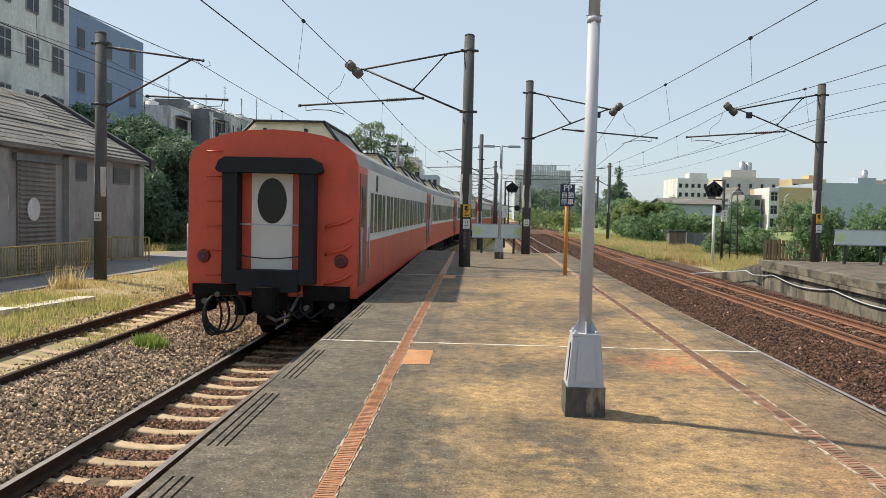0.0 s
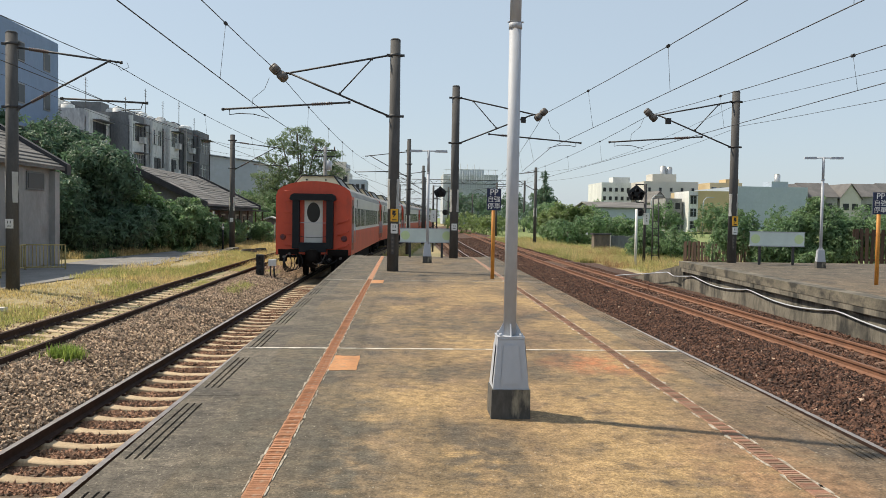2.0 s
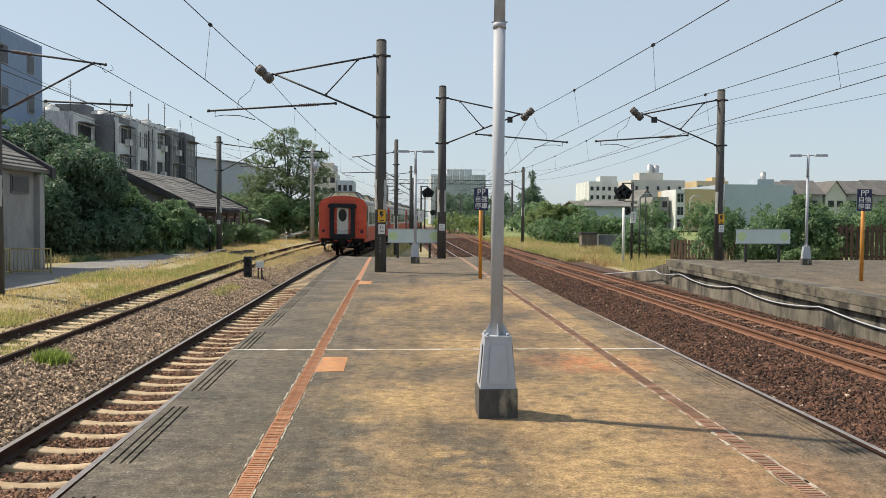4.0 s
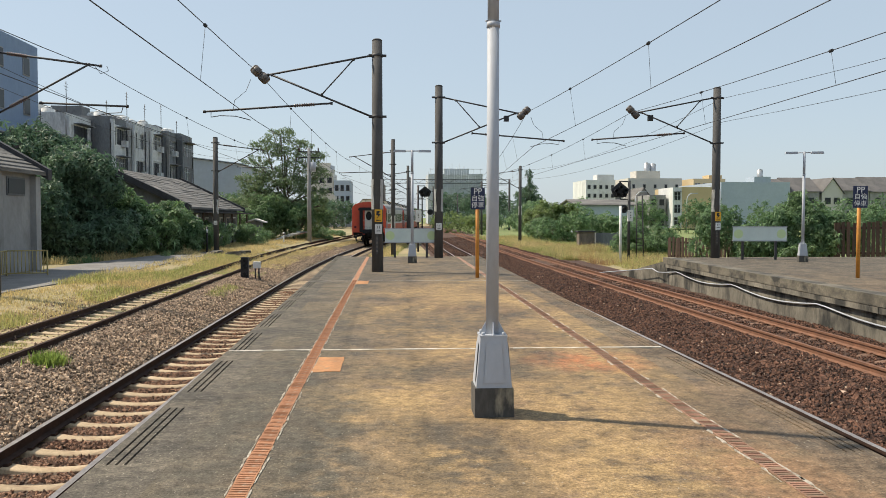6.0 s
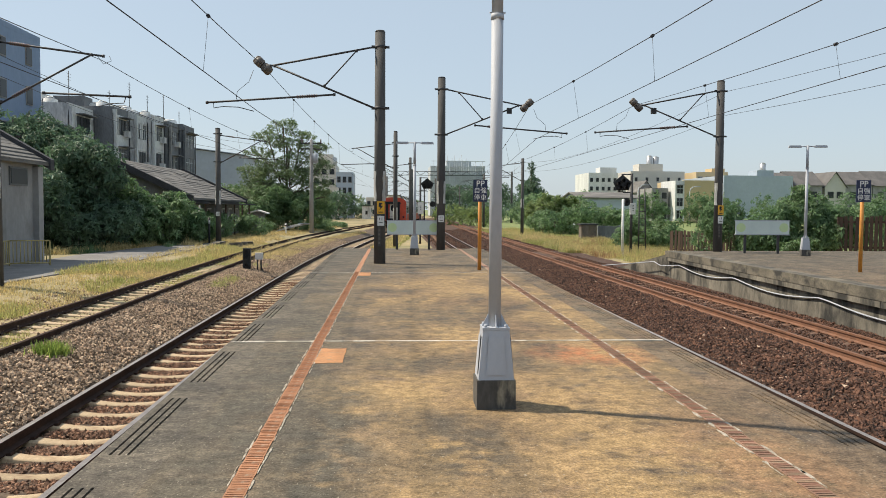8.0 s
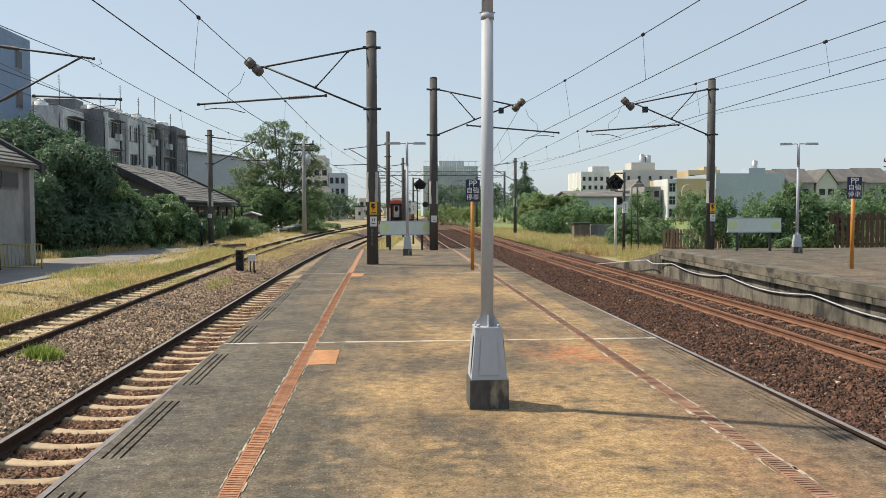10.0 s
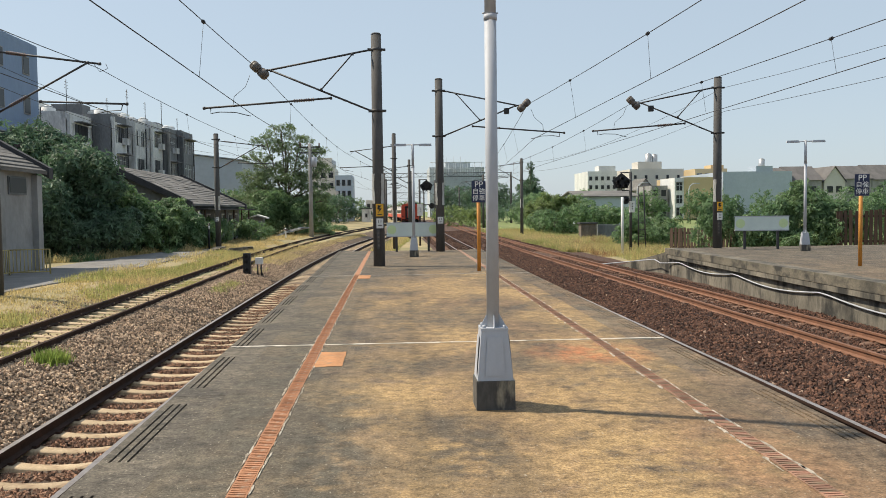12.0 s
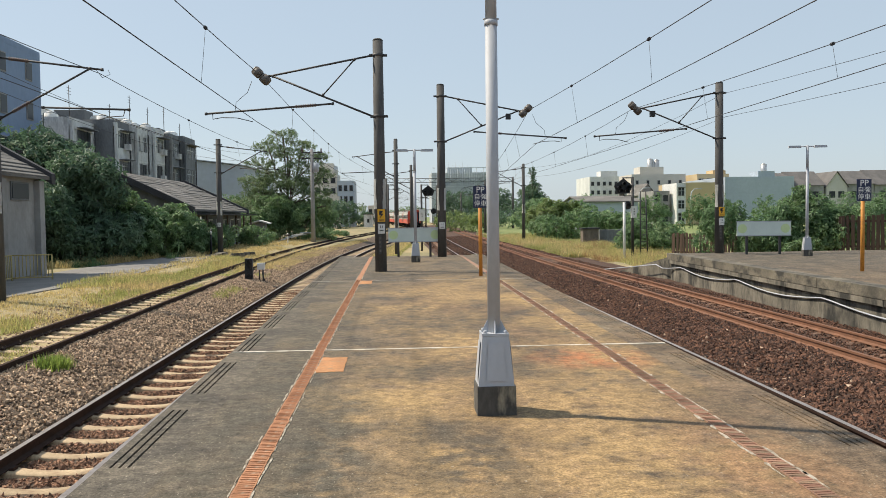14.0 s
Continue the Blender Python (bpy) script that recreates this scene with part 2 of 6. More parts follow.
            l.new(off.outputs[0], size.inputs[0])
            inside = n.new("ShaderNodeMapRange")
            inside.inputs[1].default_value, inside.inputs[2].default_value, inside.inputs[4].default_value = 1.25, 0.35, amount
            l.new(size.outputs["Value"], inside.inputs[0])
            col = mix(math_node("MULTIPLY", inside.outputs[0], layer(3.4 + 0.2 * sx, 0.38, 0.54)), col, tint)
        far = n.new("ShaderNodeVectorMath")
        far.operation = "DISTANCE"
        far.inputs[1].default_value = (2.0, 8.1, 0)
        l.new(geo.outputs["Position"], far.inputs[0])
        near = n.new("ShaderNodeMapRange")
        near.inputs[1].default_value, near.inputs[2].default_value = 0.75, 0.15
        l.new(far.outputs["Value"], near.inputs[0])
        col = mix(math_node("MULTIPLY", near.outputs[0], layer(4.5, 0.38, 0.6, stretch=(1, 0.5, 1))), col, (0.42, 0.16, 0.07))
    col = mix(1.0, col, mix(layer(11.0, 0.34, 0.66, 8, 0.78), (0.46, 0.455, 0.45), (1.46, 1.45, 1.43)), "MULTIPLY")
    col = mix(1.0, col, mix(layer(60.0, 0.32, 0.68, 3), (0.58, 0.58, 0.58), (1.38, 1.38, 1.38)), "MULTIPLY")
    col = mix(math_node("MULTIPLY", layer(46.0, 0.62, 0.70, 4, 0.6, (1.2, 0.5, 1)), 0.6), col, (0.42, 0.37, 0.29))
    l.new(col, bs.inputs["Base Color"])
    bp = n.new("ShaderNodeBump")
    bp.inputs["Strength"].default_value, bp.inputs["Distance"].default_value = 0.5, 0.006
    l.new(layer(60.0, 0.2, 0.8, 4), bp.inputs["Height"])
    l.new(bp.outputs[0], bs.inputs["Normal"])
    return m


MAT["concrete"] = paving("platform_concrete", (0.38, 0.255, 0.12), 0.0)
MAT["coping"] = paving("edge_concrete", (0.20, 0.165, 0.115), 0.1)

# ---- building tools ----
def cube(bm, c, s, rz=0.0, taper=1.0, mat=0):
    """A box with centre c and size s, turned by rz degrees, its top smaller by taper."""
    r = Matrix.Rotation(radians(rz), 3, "Z")
    vs = []
    for dz in (-0.5, 0.5):
        k = taper if dz > 0 else 1.0
        for dx, dy in ((-0.5, -0.5), (0.5, -0.5), (0.5, 0.5), (-0.5, 0.5)):
            vs.append(bm.verts.new(Vector(c) + r @ Vector((dx * s[0] * k, dy * s[1] * k, dz * s[2]))))
    for f in ((3, 2, 1, 0), (4, 5, 6, 7), (0, 1, 5, 4), (1, 2, 6, 5), (2, 3, 7, 6), (3, 0, 4, 7)):
        bm.faces.new([vs[i] for i in f]).material_index = mat
    return vs


def tube(bm, p0, p1, r0, r1=None, n=10, caps=True, mat=0, smooth=True):
    """A round bar from p0 to p1."""
    p0, p1 = Vector(p0), Vector(p1)
    r1 = r0 if r1 is None else r1
    q = (p1 - p0).to_track_quat("Z", "Y")
    rings = []
    for p, r in ((p0, r0), (p1, r1)):
        rings.append([bm.verts.new(p + q @ Vector((math.cos(a) * r, math.sin(a) * r, 0))) for a in (2 * math.pi * i / n for i in range(n))])
    for i in range(n):
        f = bm.faces.new((rings[0][i], rings[0][(i + 1) % n], rings[1][(i + 1) % n], rings[1][i]))
        f.smooth, f.material_index = smooth, mat
    if caps:
        bm.faces.new(rings[0][::-1]).material_index = mat
        bm.faces.new(rings[1]).material_index = mat


def pipe(bm, pts, r, n=6, mat=0):
    """A bent round bar through the points."""
    pts = [Vector(p) for p in pts]
    rings = []
    for i, p in enumerate(pts):
        d = pts[min(i + 1, len(pts) - 1)] - pts[max(i - 1, 0)]
        q = d.to_track_quat("Z", "Y")
        rings.append([bm.verts.new(p + q @ Vector((math.cos(a) * r, math.sin(a) * r, 0))) for a in (2 * math.pi * k / n for k in range(n))])
    for a, b in zip(rings, rings[1:]):
        best = min(range(n), key=lambda k: sum((a[i].co - b[(i + k) % n].co).length for i in range(n)))
        for i in range(n):
            f = bm.faces.new((a[i], a[(i + 1) % n], b[(i + 1 + best) % n], b[(i + best) % n]))
            f.smooth, f.material_index = True, mat
    bm.faces.new(rings[0][::-1]).material_index = mat
    bm.faces.new(rings[-1]).material_index = mat


def prism(bm, section, y0, y1, mat=0, smooth=False):
    """A section of (x, z) points drawn along y."""
    a = [bm.verts.new((x, y0, z)) for x, z in section]
    b = [bm.verts.new((x, y1, z)) for x, z in section]
    n = len(section)
    for i in range(n):
        f = bm.faces.new((a[i], a[(i + 1) % n], b[(i + 1) % n], b[i]))
        f.material_index, f.smooth = mat, smooth
    bm.faces.new(a[::-1]).material_index = mat
    bm.faces.new(b).material_index = mat


def bevelled(bm, width, segments=2):
    bmesh.ops.bevel(bm, geom=[e for e in bm.edges if len(e.link_faces) == 2 and e.calc_face_angle(0) > 0.6],
                    offset=width, segments=segments, affect="EDGES", profile=0.6)
    return bm


def mesh_of(name, bm, mats):
    bmesh.ops.recalc_face_normals(bm, faces=bm.faces)
    me = bpy.data.meshes.new(name)
    bm.to_mesh(me)
    bm.free()
    for m in (mats if isinstance(mats, (list, tuple)) else [mats]):
        me.materials.append(MAT[m] if isinstance(m, str) else m)
    return me


def part(name, bm, mats, parent, label=""):
    ob = new(name, mesh_of(name, bm, mats))
    ob.parent = parent
    return tagged(ob, label)


def thing(name, label, category, m=None, group="", kind=""):
    ob = new(name)
    ob.empty_display_size = 0.2
    if m is not None:
        ob.matrix_world = m
    return tagged(ob, label, category, group, kind)


def solid(name, bm, mats, label, category, group="", kind="", m=None):
    ob = new(name, mesh_of(name, bm, mats))
    if m is not None:
        ob.matrix_world = m
    return tagged(ob, label, category, group, kind)


def raw_mesh(name, verts, faces, mats):
    me = bpy.data.meshes.new(name)
    me.from_pydata(verts, [], faces)
    for m in (mats if isinstance(mats, (list, tuple)) else [mats]):
        me.materials.append(MAT[m] if isinstance(m, str) else m)
    me.update()
    return me


# ---- lines of the tracks ----
def bend(x0, slopes, start=-30.0, end=420.0):
    """A centre line x(y) from (y, slope) pairs."""
    ys = np.arange(start, end + 0.5, 0.5)
    sl = np.interp(ys, [s[0] for s in slopes], [s[1] for s in slopes])
    xs = x0 + np.concatenate(([0.0], np.cumsum((sl[1:] + sl[:-1]) * 0.25)))
    return lambda y: float(np.interp(y, ys, xs))


track_left = bend(-3.535, [(30, 0.0), (78, 0.095), (105, 0.062), (140, 0.06), (172, 0.01), (200, -0.06), (420, -0.06)])
track_siding = bend(-5.7, [(-30, -0.016), (36, -0.016), (44, 0.0), (90, 0.088), (420, 0.07)])
track_near = bend(4.2, [(40, 0.0), (90, 0.02), (420, 0.024)])
track_far = bend(7.75, [(32, 0.0), (62, 0.02), (420, 0.026)])
RAIL_LEFT, RAIL_SIDING, RAIL_NEAR, RAIL_FAR = -1.0, -0.66, -0.8, -0.75


def rail_section():
    return [(-0.065, -0.14), (0.065, -0.14), (0.065, -0.128), (0.012, -0.105), (0.012, -0.045), (0.033, -0.033), (0.033, 0.0),
            (-0.033, 0.0), (-0.033, -0.033), (-0.012, -0.045), (-0.012, -0.105), (-0.065, -0.128)]


def build_track(name, label, line, z, y0, y1, side_mat, sleeper_mat, step=0.6, top=True, near_end=60.0):
    t = thing(name, label, "railway track", kind="structure")
    for side in (-0.5665, 0.5665):
        ys = list(np.arange(y0, 60, 4.0)) + list(np.arange(60, y1 + 1, 8.0))
        bm = bmesh.new()
        rows = [[bm.verts.new((line(y) + side + sx, y, z + sz)) for sx, sz in rail_section()] for y in ys]
        for a, b in zip(rows, rows[1:]):
            for i in range(12):
                f = bm.faces.new((a[i], a[(i + 1) % 12], b[(i + 1) % 12], b[i]))
                f.material_index = 1 if (i == 6 and top) else 0
        part("rail", bm, [side_mat, "rail_top"], t)
    # sleepers: tapered blocks, slightly waisted in the middle
    bm = bmesh.new()
    rings = []
    for k in range(13):
        x = -1.0 + k / 6
        dip = max(0.0, 1 - (x / 0.5) ** 2)
        top, low, h = 0.108 - 0.018 * dip, 0.14 - 0.015 * dip, -0.045 * dip - (0.02 if abs(x) > 0.95 else 0)
        rings.append([bm.verts.new(p) for p in ((x, -low, -0.2), (x, low, -0.2), (x, top, h - 0.015), (x, top - 0.02, h), (x, -top + 0.02, h), (x, -top, h - 0.015))])
    for a, b in zip(rings, rings[1:]):
        for i in range(6):
            f = bm.faces.new((a[i], a[(i + 1) % 6], b[(i + 1) % 6], b[i]))
            f.smooth = i in (2, 3, 4)
    bm.faces.new(rings[0])
    bm.faces.new(rings[-1][::-1])
    for side in (-0.5665, 0.5665):
        for dx in (-0.09, 0.09):
            cube(bm, (side + dx, 0, 0.012), (0.05, 0.10, 0.03), mat=1)
    me = mesh_of("sleeper", bm, [sleeper_mat, side_mat])
    n = int((y1 - y0) / step)
    count = 0
    for i in range(n):
        y = y0 + (i + 0.5) * step
        if y > near_end + 60:
            break
        ob = new("sleeper", me)
        ob.parent = t
        a = math.atan(line(y + 0.5) - line(y - 0.5))
        ob.matrix_local = Matrix.Translation((line(y) + random.uniform(-0.02, 0.02), y, z - 0.145)) @ Matrix.Rotation(-a + random.uniform(-0.01, 0.01), 4, "Z")
        count += 1
    return t


# ---- ground ----
def ground_height(x, y):
    shift = track_left(y) + 3.535
    u = x - shift
    if x < 0.5:
        z = np.interp(u, [-40, -9.2, -7.9, -7.3, -5.4, -5.0, -4.5, -4.27, -4.15, 0], [-0.62, -0.62, -0.77, -0.785, -0.79, -0.86, -1.0, -1.06, -1.2, -1.2])
        if abs(x - track_siding(y)) < 0.5:
            z = min(z, -0.865)
    else:
        u = x - (track_far(y) - 7.75)
        z = np.interp(u, [0, 2.8, 3.4, 5.6, 6.3, 6.9, 7.06, 7.3, 8.2, 8.44, 8.6, 9.2, 9.9, 60], [-1.19, -1.19, -0.97, -0.97, -0.89, -0.875, -0.90, -0.93, -0.93, -0.90, -0.875, -0.9, -0.95, -0.95])
    return float(z)


MAT["meadow"] = material("green_meadow", (0.15, 0.21, 0.065), (0.20, 0.22, 0.085), 0.2, 0.95, bump=0.03, fine=5)


def build_ground():
    xs = np.concatenate(([-2500, -900, -400, -200, -120, -80, -60, -45, -35, -28, -22], np.arange(-18, 18.01, 0.3),
                         [20, 24, 30, 40, 55, 75, 100, 150, 250, 400, 900, 2500]))
    xs = np.sort(np.concatenate((xs, [-4.27, -4.15])))
    ys = np.concatenate(([-1500, -300, -80, -30, -15], np.arange(-8, 60, 1.0), np.arange(60, 200, 5.0), [220, 260, 320, 420, 600, 1000, 3000]))
    verts, faces, mats = [], [], []
    for y in ys:
        for x in xs:
            z = ground_height(x, min(max(y, -25), 400))
            if -18 < x < 18 and y < 60:
                z += 0.03 * noise.noise((x * 0.9, y * 0.9, 0)) + 0.012 * noise.noise((x * 4, y * 4, 3))
            verts.append((x, y, z))
    nx = len(xs)
    for j in range(len(ys) - 1):
        ym = min(max((ys[j] + ys[j + 1]) / 2, -25), 400)
        for i in range(nx - 1):
            xm = (xs[i] + xs[i + 1]) / 2
            faces.append((j * nx + i, j * nx + i + 1, (j + 1) * nx + i + 1, (j + 1) * nx + i))
            u, w = xm - track_left(ym), xm - track_far(ym)
            mats.append(1 if -2.7 < u < (2.4 if ym < 31 else 1.3) and ym < 200 else 2 if (xm > (0 if ym < 34 else track_near(ym) - 1.7) and w < 2.6 and ym < 220 and u > 1.3) else 3 if xm > 12 and ym > 40 else 0)
    me = raw_mesh("ground", verts, faces, ["ground", "ballast", "ballast_rust", "meadow"])
    for p, m in zip(me.polygons, mats):
        p.material_index = m
        p.use_smooth = True
    tagged(new("ground", me), "dry earth with patchy grass and stone ballast beds", "ground", kind="structure")


build_ground()


def stones(name, label, x0, x1, y0, y1, density, mat, size=0.055, line=None, between=False):
    """Broken stones strewn over a stretch of the bed."""
    rng = np.random.default_rng(int(abs(x0) * 100 + y0 * 7))
    n = int((x1 - x0) * (y1 - y0) * density)
    lift = 0.004 if between else 0.015
    base = np.array([(1, 0, 0), (-1, 0, 0), (0, 1, 0), (0, -1, 0), (0, 0, 1), (0, 0, -1)], float)
    tri = np.array([(0, 2, 4), (2, 1, 4), (1, 3, 4), (3, 0, 4), (2, 0, 5), (1, 2, 5), (3, 1, 5), (0, 3, 5)])
    verts = np.zeros((n, 6, 3))
    px = rng.uniform(x0, x1, n)
    # more stones close by, where they can be told apart
    py = y0 + (y1 - y0) * rng.uniform(0, 1, n) ** 1.35
    for i in range(n):
        q = Euler(rng.uniform(0, 6.28, 3)).to_matrix()
        s = size * rng.uniform(0.5, 1.25) * np.array([rng.uniform(0.7, 1.2), rng.uniform(0.6, 1.0), rng.uniform(0.5, 0.85)]) * 0.5
        p = base * s * rng.uniform(0.75, 1.3, (6, 1)) @ np.array(q)
        if between and abs((py[i] + 12) % 0.6 - 0.3) < 0.115:
            py[i] += 0.3
        x = px[i] + (line(py[i]) if line else 0)
        verts[i] = p + (x, py[i], ground_height(x, py[i]) + lift + 0.03 * noise.noise((x * 0.9, py[i] * 0.9, 0)))
    faces = (tri[None] + (np.arange(n) * 6)[:, None, None]).reshape(-1, 3)
    ob = new(name, raw_mesh(name, verts.reshape(-1, 3).tolist(), faces.tolist(), mat))
    return tagged(ob, label, "ballast", kind="stuff")


stones("ballast_stones", "grey-brown broken stone ballast between the tracks", -2.5, -0.62, 5.5, 34, 480, "stone", line=track_left, size=0.064)
stones("ballast_stones", "grey-brown ballast further along the track", -2.4, -0.62, 34, 62, 150, "stone", line=track_left, size=0.075)
stones("ballast_stones", "sparse grey stones between the siding rails", -0.95, 0.9, 8, 42, 55, "stone", line=track_siding, size=0.06)
stones("ballast_stones", "grey stones along the foot of the siding", -2.0, -0.8, 9, 40, 90, "stone", line=track_siding, size=0.06)
stones("ballast_stones", "coarse rusty ballast beyond the platform", 3.0, 9.4, 46, 95, 34, "stone_rust", size=0.11)
stones("ballast_stones", "warm brown broken stone ballast between the rails", -0.5, 1.0, 5.5, 30, 600, "stone_warm", line=track_left, between=True, size=0.062)
stones("ballast_stones", "rust-brown broken stone ballast", 4.85, 7.1, 8, 46, 400, "stone_rust", size=0.076)
stones("ballast_stones", "pale fresh stones scattered on the rusty ballast", 4.9, 7.08, 8, 46, 5, "stone_pale", size=0.07)
stones("ballast_stones", "rust-brown ballast below the retaining wall", 8.42, 9.3, 11, 44, 170, "stone_rust", size=0.07)
stones("ballast_stones", "rust-brown ballast between rusty rails", 7.25, 9.2, 11, 40, 160, "stone_rust", size=0.06)

build_track("railway_track", "railway track on pale concrete sleepers in ballast", track_left, RAIL_LEFT, -12, 340, "rail", "sleeper")
build_track("railway_track", "disused siding half sunk in dry grass", track_siding, RAIL_SIDING, -12, 260, "rail", "sleeper", top=False)
build_track("railway_track", "rust-brown railway track beside the platform", track_near, RAIL_NEAR, -12, 340, "rail", "sleeper_rust")
build_track("railway_track", "rusty railway track on rust-brown ballast", track_far, RAIL_FAR, -12, 380, "rail_rust", "sleeper_rust", top=False)


# ---- platforms ----
def edge_left(y):
    return -1.68 - 0.0115 * y


def edge_right(y):
    return 2.93 + 0.012 * y


P_Y0, P_Y1 = -14.0, 30.2
CUTS = [-14.0, -10.5, -0.8, 8.94, 18.62, P_Y1]


def quad_slab(bm, corners, z0, z1, mat=0):
    lo = [bm.verts.new((x, y, z0)) for x, y in corners]
    hi = [bm.verts.new((x, y, z1)) for x, y in corners]
    bm.faces.new(lo[::-1]).material_index = mat
    bm.faces.new(hi).material_index = mat
    for i in range(4):
        bm.faces.new((lo[i], lo[(i + 1) % 4], hi[(i + 1) % 4], hi[i])).material_index = mat


def grooved_slab(length, width, groove_x, groove_y):
    """An edge slab whose top has three slots cut in it."""
    bm = bmesh.new()
    gx = []
    for g in groove_x:
        gx += [g - 0.008, g + 0.008]
    xs = [0.0] + gx + [width]
    ys = [0.0, groove_y[0], groove_y[1], length]
    v = {}

    def vert(i, j, z):
        k = (i, j, z)
        if k not in v:
            v[k] = bm.verts.new((xs[i], ys[j], z))
        return v[k]

    nx, ny = len(xs) - 1, len(ys) - 1
    low = lambda i, j: 0 <= i < nx and j == 1 and i % 2 == 1
    for i in range(nx):
        for j in range(ny):
            z = -0.03 if low(i, j) else 0.0
            bm.faces.new((vert(i, j, z), vert(i + 1, j, z), vert(i + 1, j + 1, z), vert(i, j + 1, z)))
            if low(i, j):
                for a, b in (((i, j), (i + 1, j)), ((i, j + 1), (i + 1, j + 1)), ((i, j), (i, j + 1)), ((i + 1, j), (i + 1, j + 1))):
                    bm.faces.new((vert(*a, 0.0), vert(*b, 0.0), vert(*b, -0.03), vert(*a, -0.03)))
    rim = [(i, 0) for i in range(nx + 1)] + [(nx, j) for j in range(1, ny + 1)] + [(i, ny) for i in range(nx - 1, -1, -1)] + [(0, j) for j in range(ny - 1, 0, -1)]
    lo = [bm.verts.new((xs[i], ys[j], -0.16)) for i, j in rim]
    for k in range(len(rim)):
        a, b = rim[k], rim[(k + 1) % len(rim)]
        bm.faces.new((vert(*a, 0.0), vert(*b, 0.0), lo[(k + 1) % len(rim)], lo[k]))
    return bm


def build_platform():
    pf = thing("platform_1", "weathered concrete island platform with worn orange lines", "platform", kind="structure")
    bm = bmesh.new()
    quad_slab(bm, [(edge_left(P_Y0) + 0.1, P_Y0), (edge_right(P_Y0) - 0.1, P_Y0), (edge_right(P_Y1) - 0.1, P_Y1), (edge_left(P_Y1) + 0.1, P_Y1)], -1.5, -0.165)
    part("platform_wall", bm, "concrete_old", pf)
    W = 0.42
    for y0, y1 in zip(CUTS, CUTS[1:]):
        bm = bmesh.new()
        a, b = y0 + 0.012, y1 - 0.012
        quad_slab(bm, [(edge_left(a) + W - 0.002, a), (edge_right(a) - W + 0.002, a), (edge_right(b) - W + 0.002, b), (edge_left(b) + W - 0.002, b)], -0.16, 0.0)
        part("slab", bm, "concrete", pf)
        if y0 > -13:
            bm = bmesh.new()
            n = 40
            rng = random.Random(int(y0 * 10))
            for k in range(n):
                xa = edge_left(y0) + 0.02 + (edge_right(y0) - edge_left(y0) - 0.04) * k / n
                xb = edge_left(y0) + 0.02 + (edge_right(y0) - edge_left(y0) - 0.04) * (k + 1) / n
                w = rng.uniform(0.016, 0.042) if y0 < 15 else rng.uniform(0.004, 0.016)
                quad_slab(bm, [(xa, y0 - w), (xb, y0 - w), (xb, y0 + w * 0.6), (xa, y0 + w * 0.6)], -0.1, 0.004)
            part("joint_line", bm, "joint", pf, "chipped pale joint filler")
    # edge slabs with slots
    me_l = mesh_of("edge_slab", grooved_slab(2.0185, W, (0.065, 0.118, 0.17), (0.30, 1.75)), "coping")
    me_r = mesh_of("edge_slab", grooved_slab(2.0185, W, (0.25, 0.302, 0.355), (0.30, 1.75)), "coping")
    for k in range(21):
        y = -11.62 + k * 2.02
        for me, x, rot in ((me_l, edge_left(y), math.atan(0.0115)), (me_r, edge_right(y) - W, -math.atan(0.012))):
            ob = new("edge_slab", me)
            ob.parent = pf
            ob.matrix_local = Matrix.Translation((x, y, -0.002 - random.uniform(0, 0.002))) @ Matrix.Rotation(rot, 4, "Z")
    return pf


platform = build_platform()


def tile_line(x0, x1, mat, wear, label, seed):
    """A strip of ribbed tiles let into the platform along its whole length."""
    rng = random.Random(seed)
    bm = bmesh.new()
    cube(bm, (0, 0, -0.004), (0.108, 0.108, 0.02))
    for k in range(3):
        cube(bm, (0, -0.033 + 0.033 * k, 0.0075), (0.09, 0.012, 0.004))
    me = mesh_of("tile", bm, mat)
    y = -10.0
    rest = bmesh.new()
    while y < 29.8:
        x = x0 + (x1 - x0) * y / 30
        gone = rng.random() < wear
        if not gone:
            if 2 < y < 18.8:
                ob = new("tile", me)
                ob.parent = platform
                ob.matrix_local = Matrix.Translation((x + rng.uniform(-0.003, 0.003), y, rng.uniform(-0.002, 0.001))) @ Matrix.Rotation(rng.uniform(-0.02, 0.02), 4, "Z")
            else:
                cube(rest, (x, y, -0.004), (0.108, 0.108, 0.02))
        y += 0.112
    tagged(part("tile_strip", rest, mat, platform, label), kind="stuff")
    # broken mortar along both sides
    bm = bmesh.new()
    y = 2.0
    while y < 26:
        for side in (-1, 1):
            if rng.random() < (0.7 if wear == 0 or side > 0 else 0.45):
                x = x0 + (x1 - x0) * y / 30 + side * (0.060 + rng.uniform(0, 0.012))
                w, h = rng.uniform(0.003, 0.011 if wear == 0 else 0.018), rng.uniform(0.05, 0.13)
                vs = []
                for a in range(7):
                    t = 6.283 * a / 7
                    vs.append(bm.verts.new((x + math.cos(t) * w * rng.uniform(0.5, 1.2), y + math.sin(t) * h * rng.uniform(0.5, 1.1), 0.005)))
                f = bm.faces.new(vs)
                bmesh.ops.extrude_face_region(bm, geom=[f])
                for v in vs:
                    v.co.z = -0.01
        y += 0.12
    tagged(part("mortar", bm, "mortar", platform, "broken pale mortar along the tiles"), kind="stuff")


tile_line(-0.80, -0.86, "tile_orange", 0.0, "worn orange tile line", 5)
tile_line(2.165, 2.42, "tile_red", 0.012, "faded red tile line", 9)


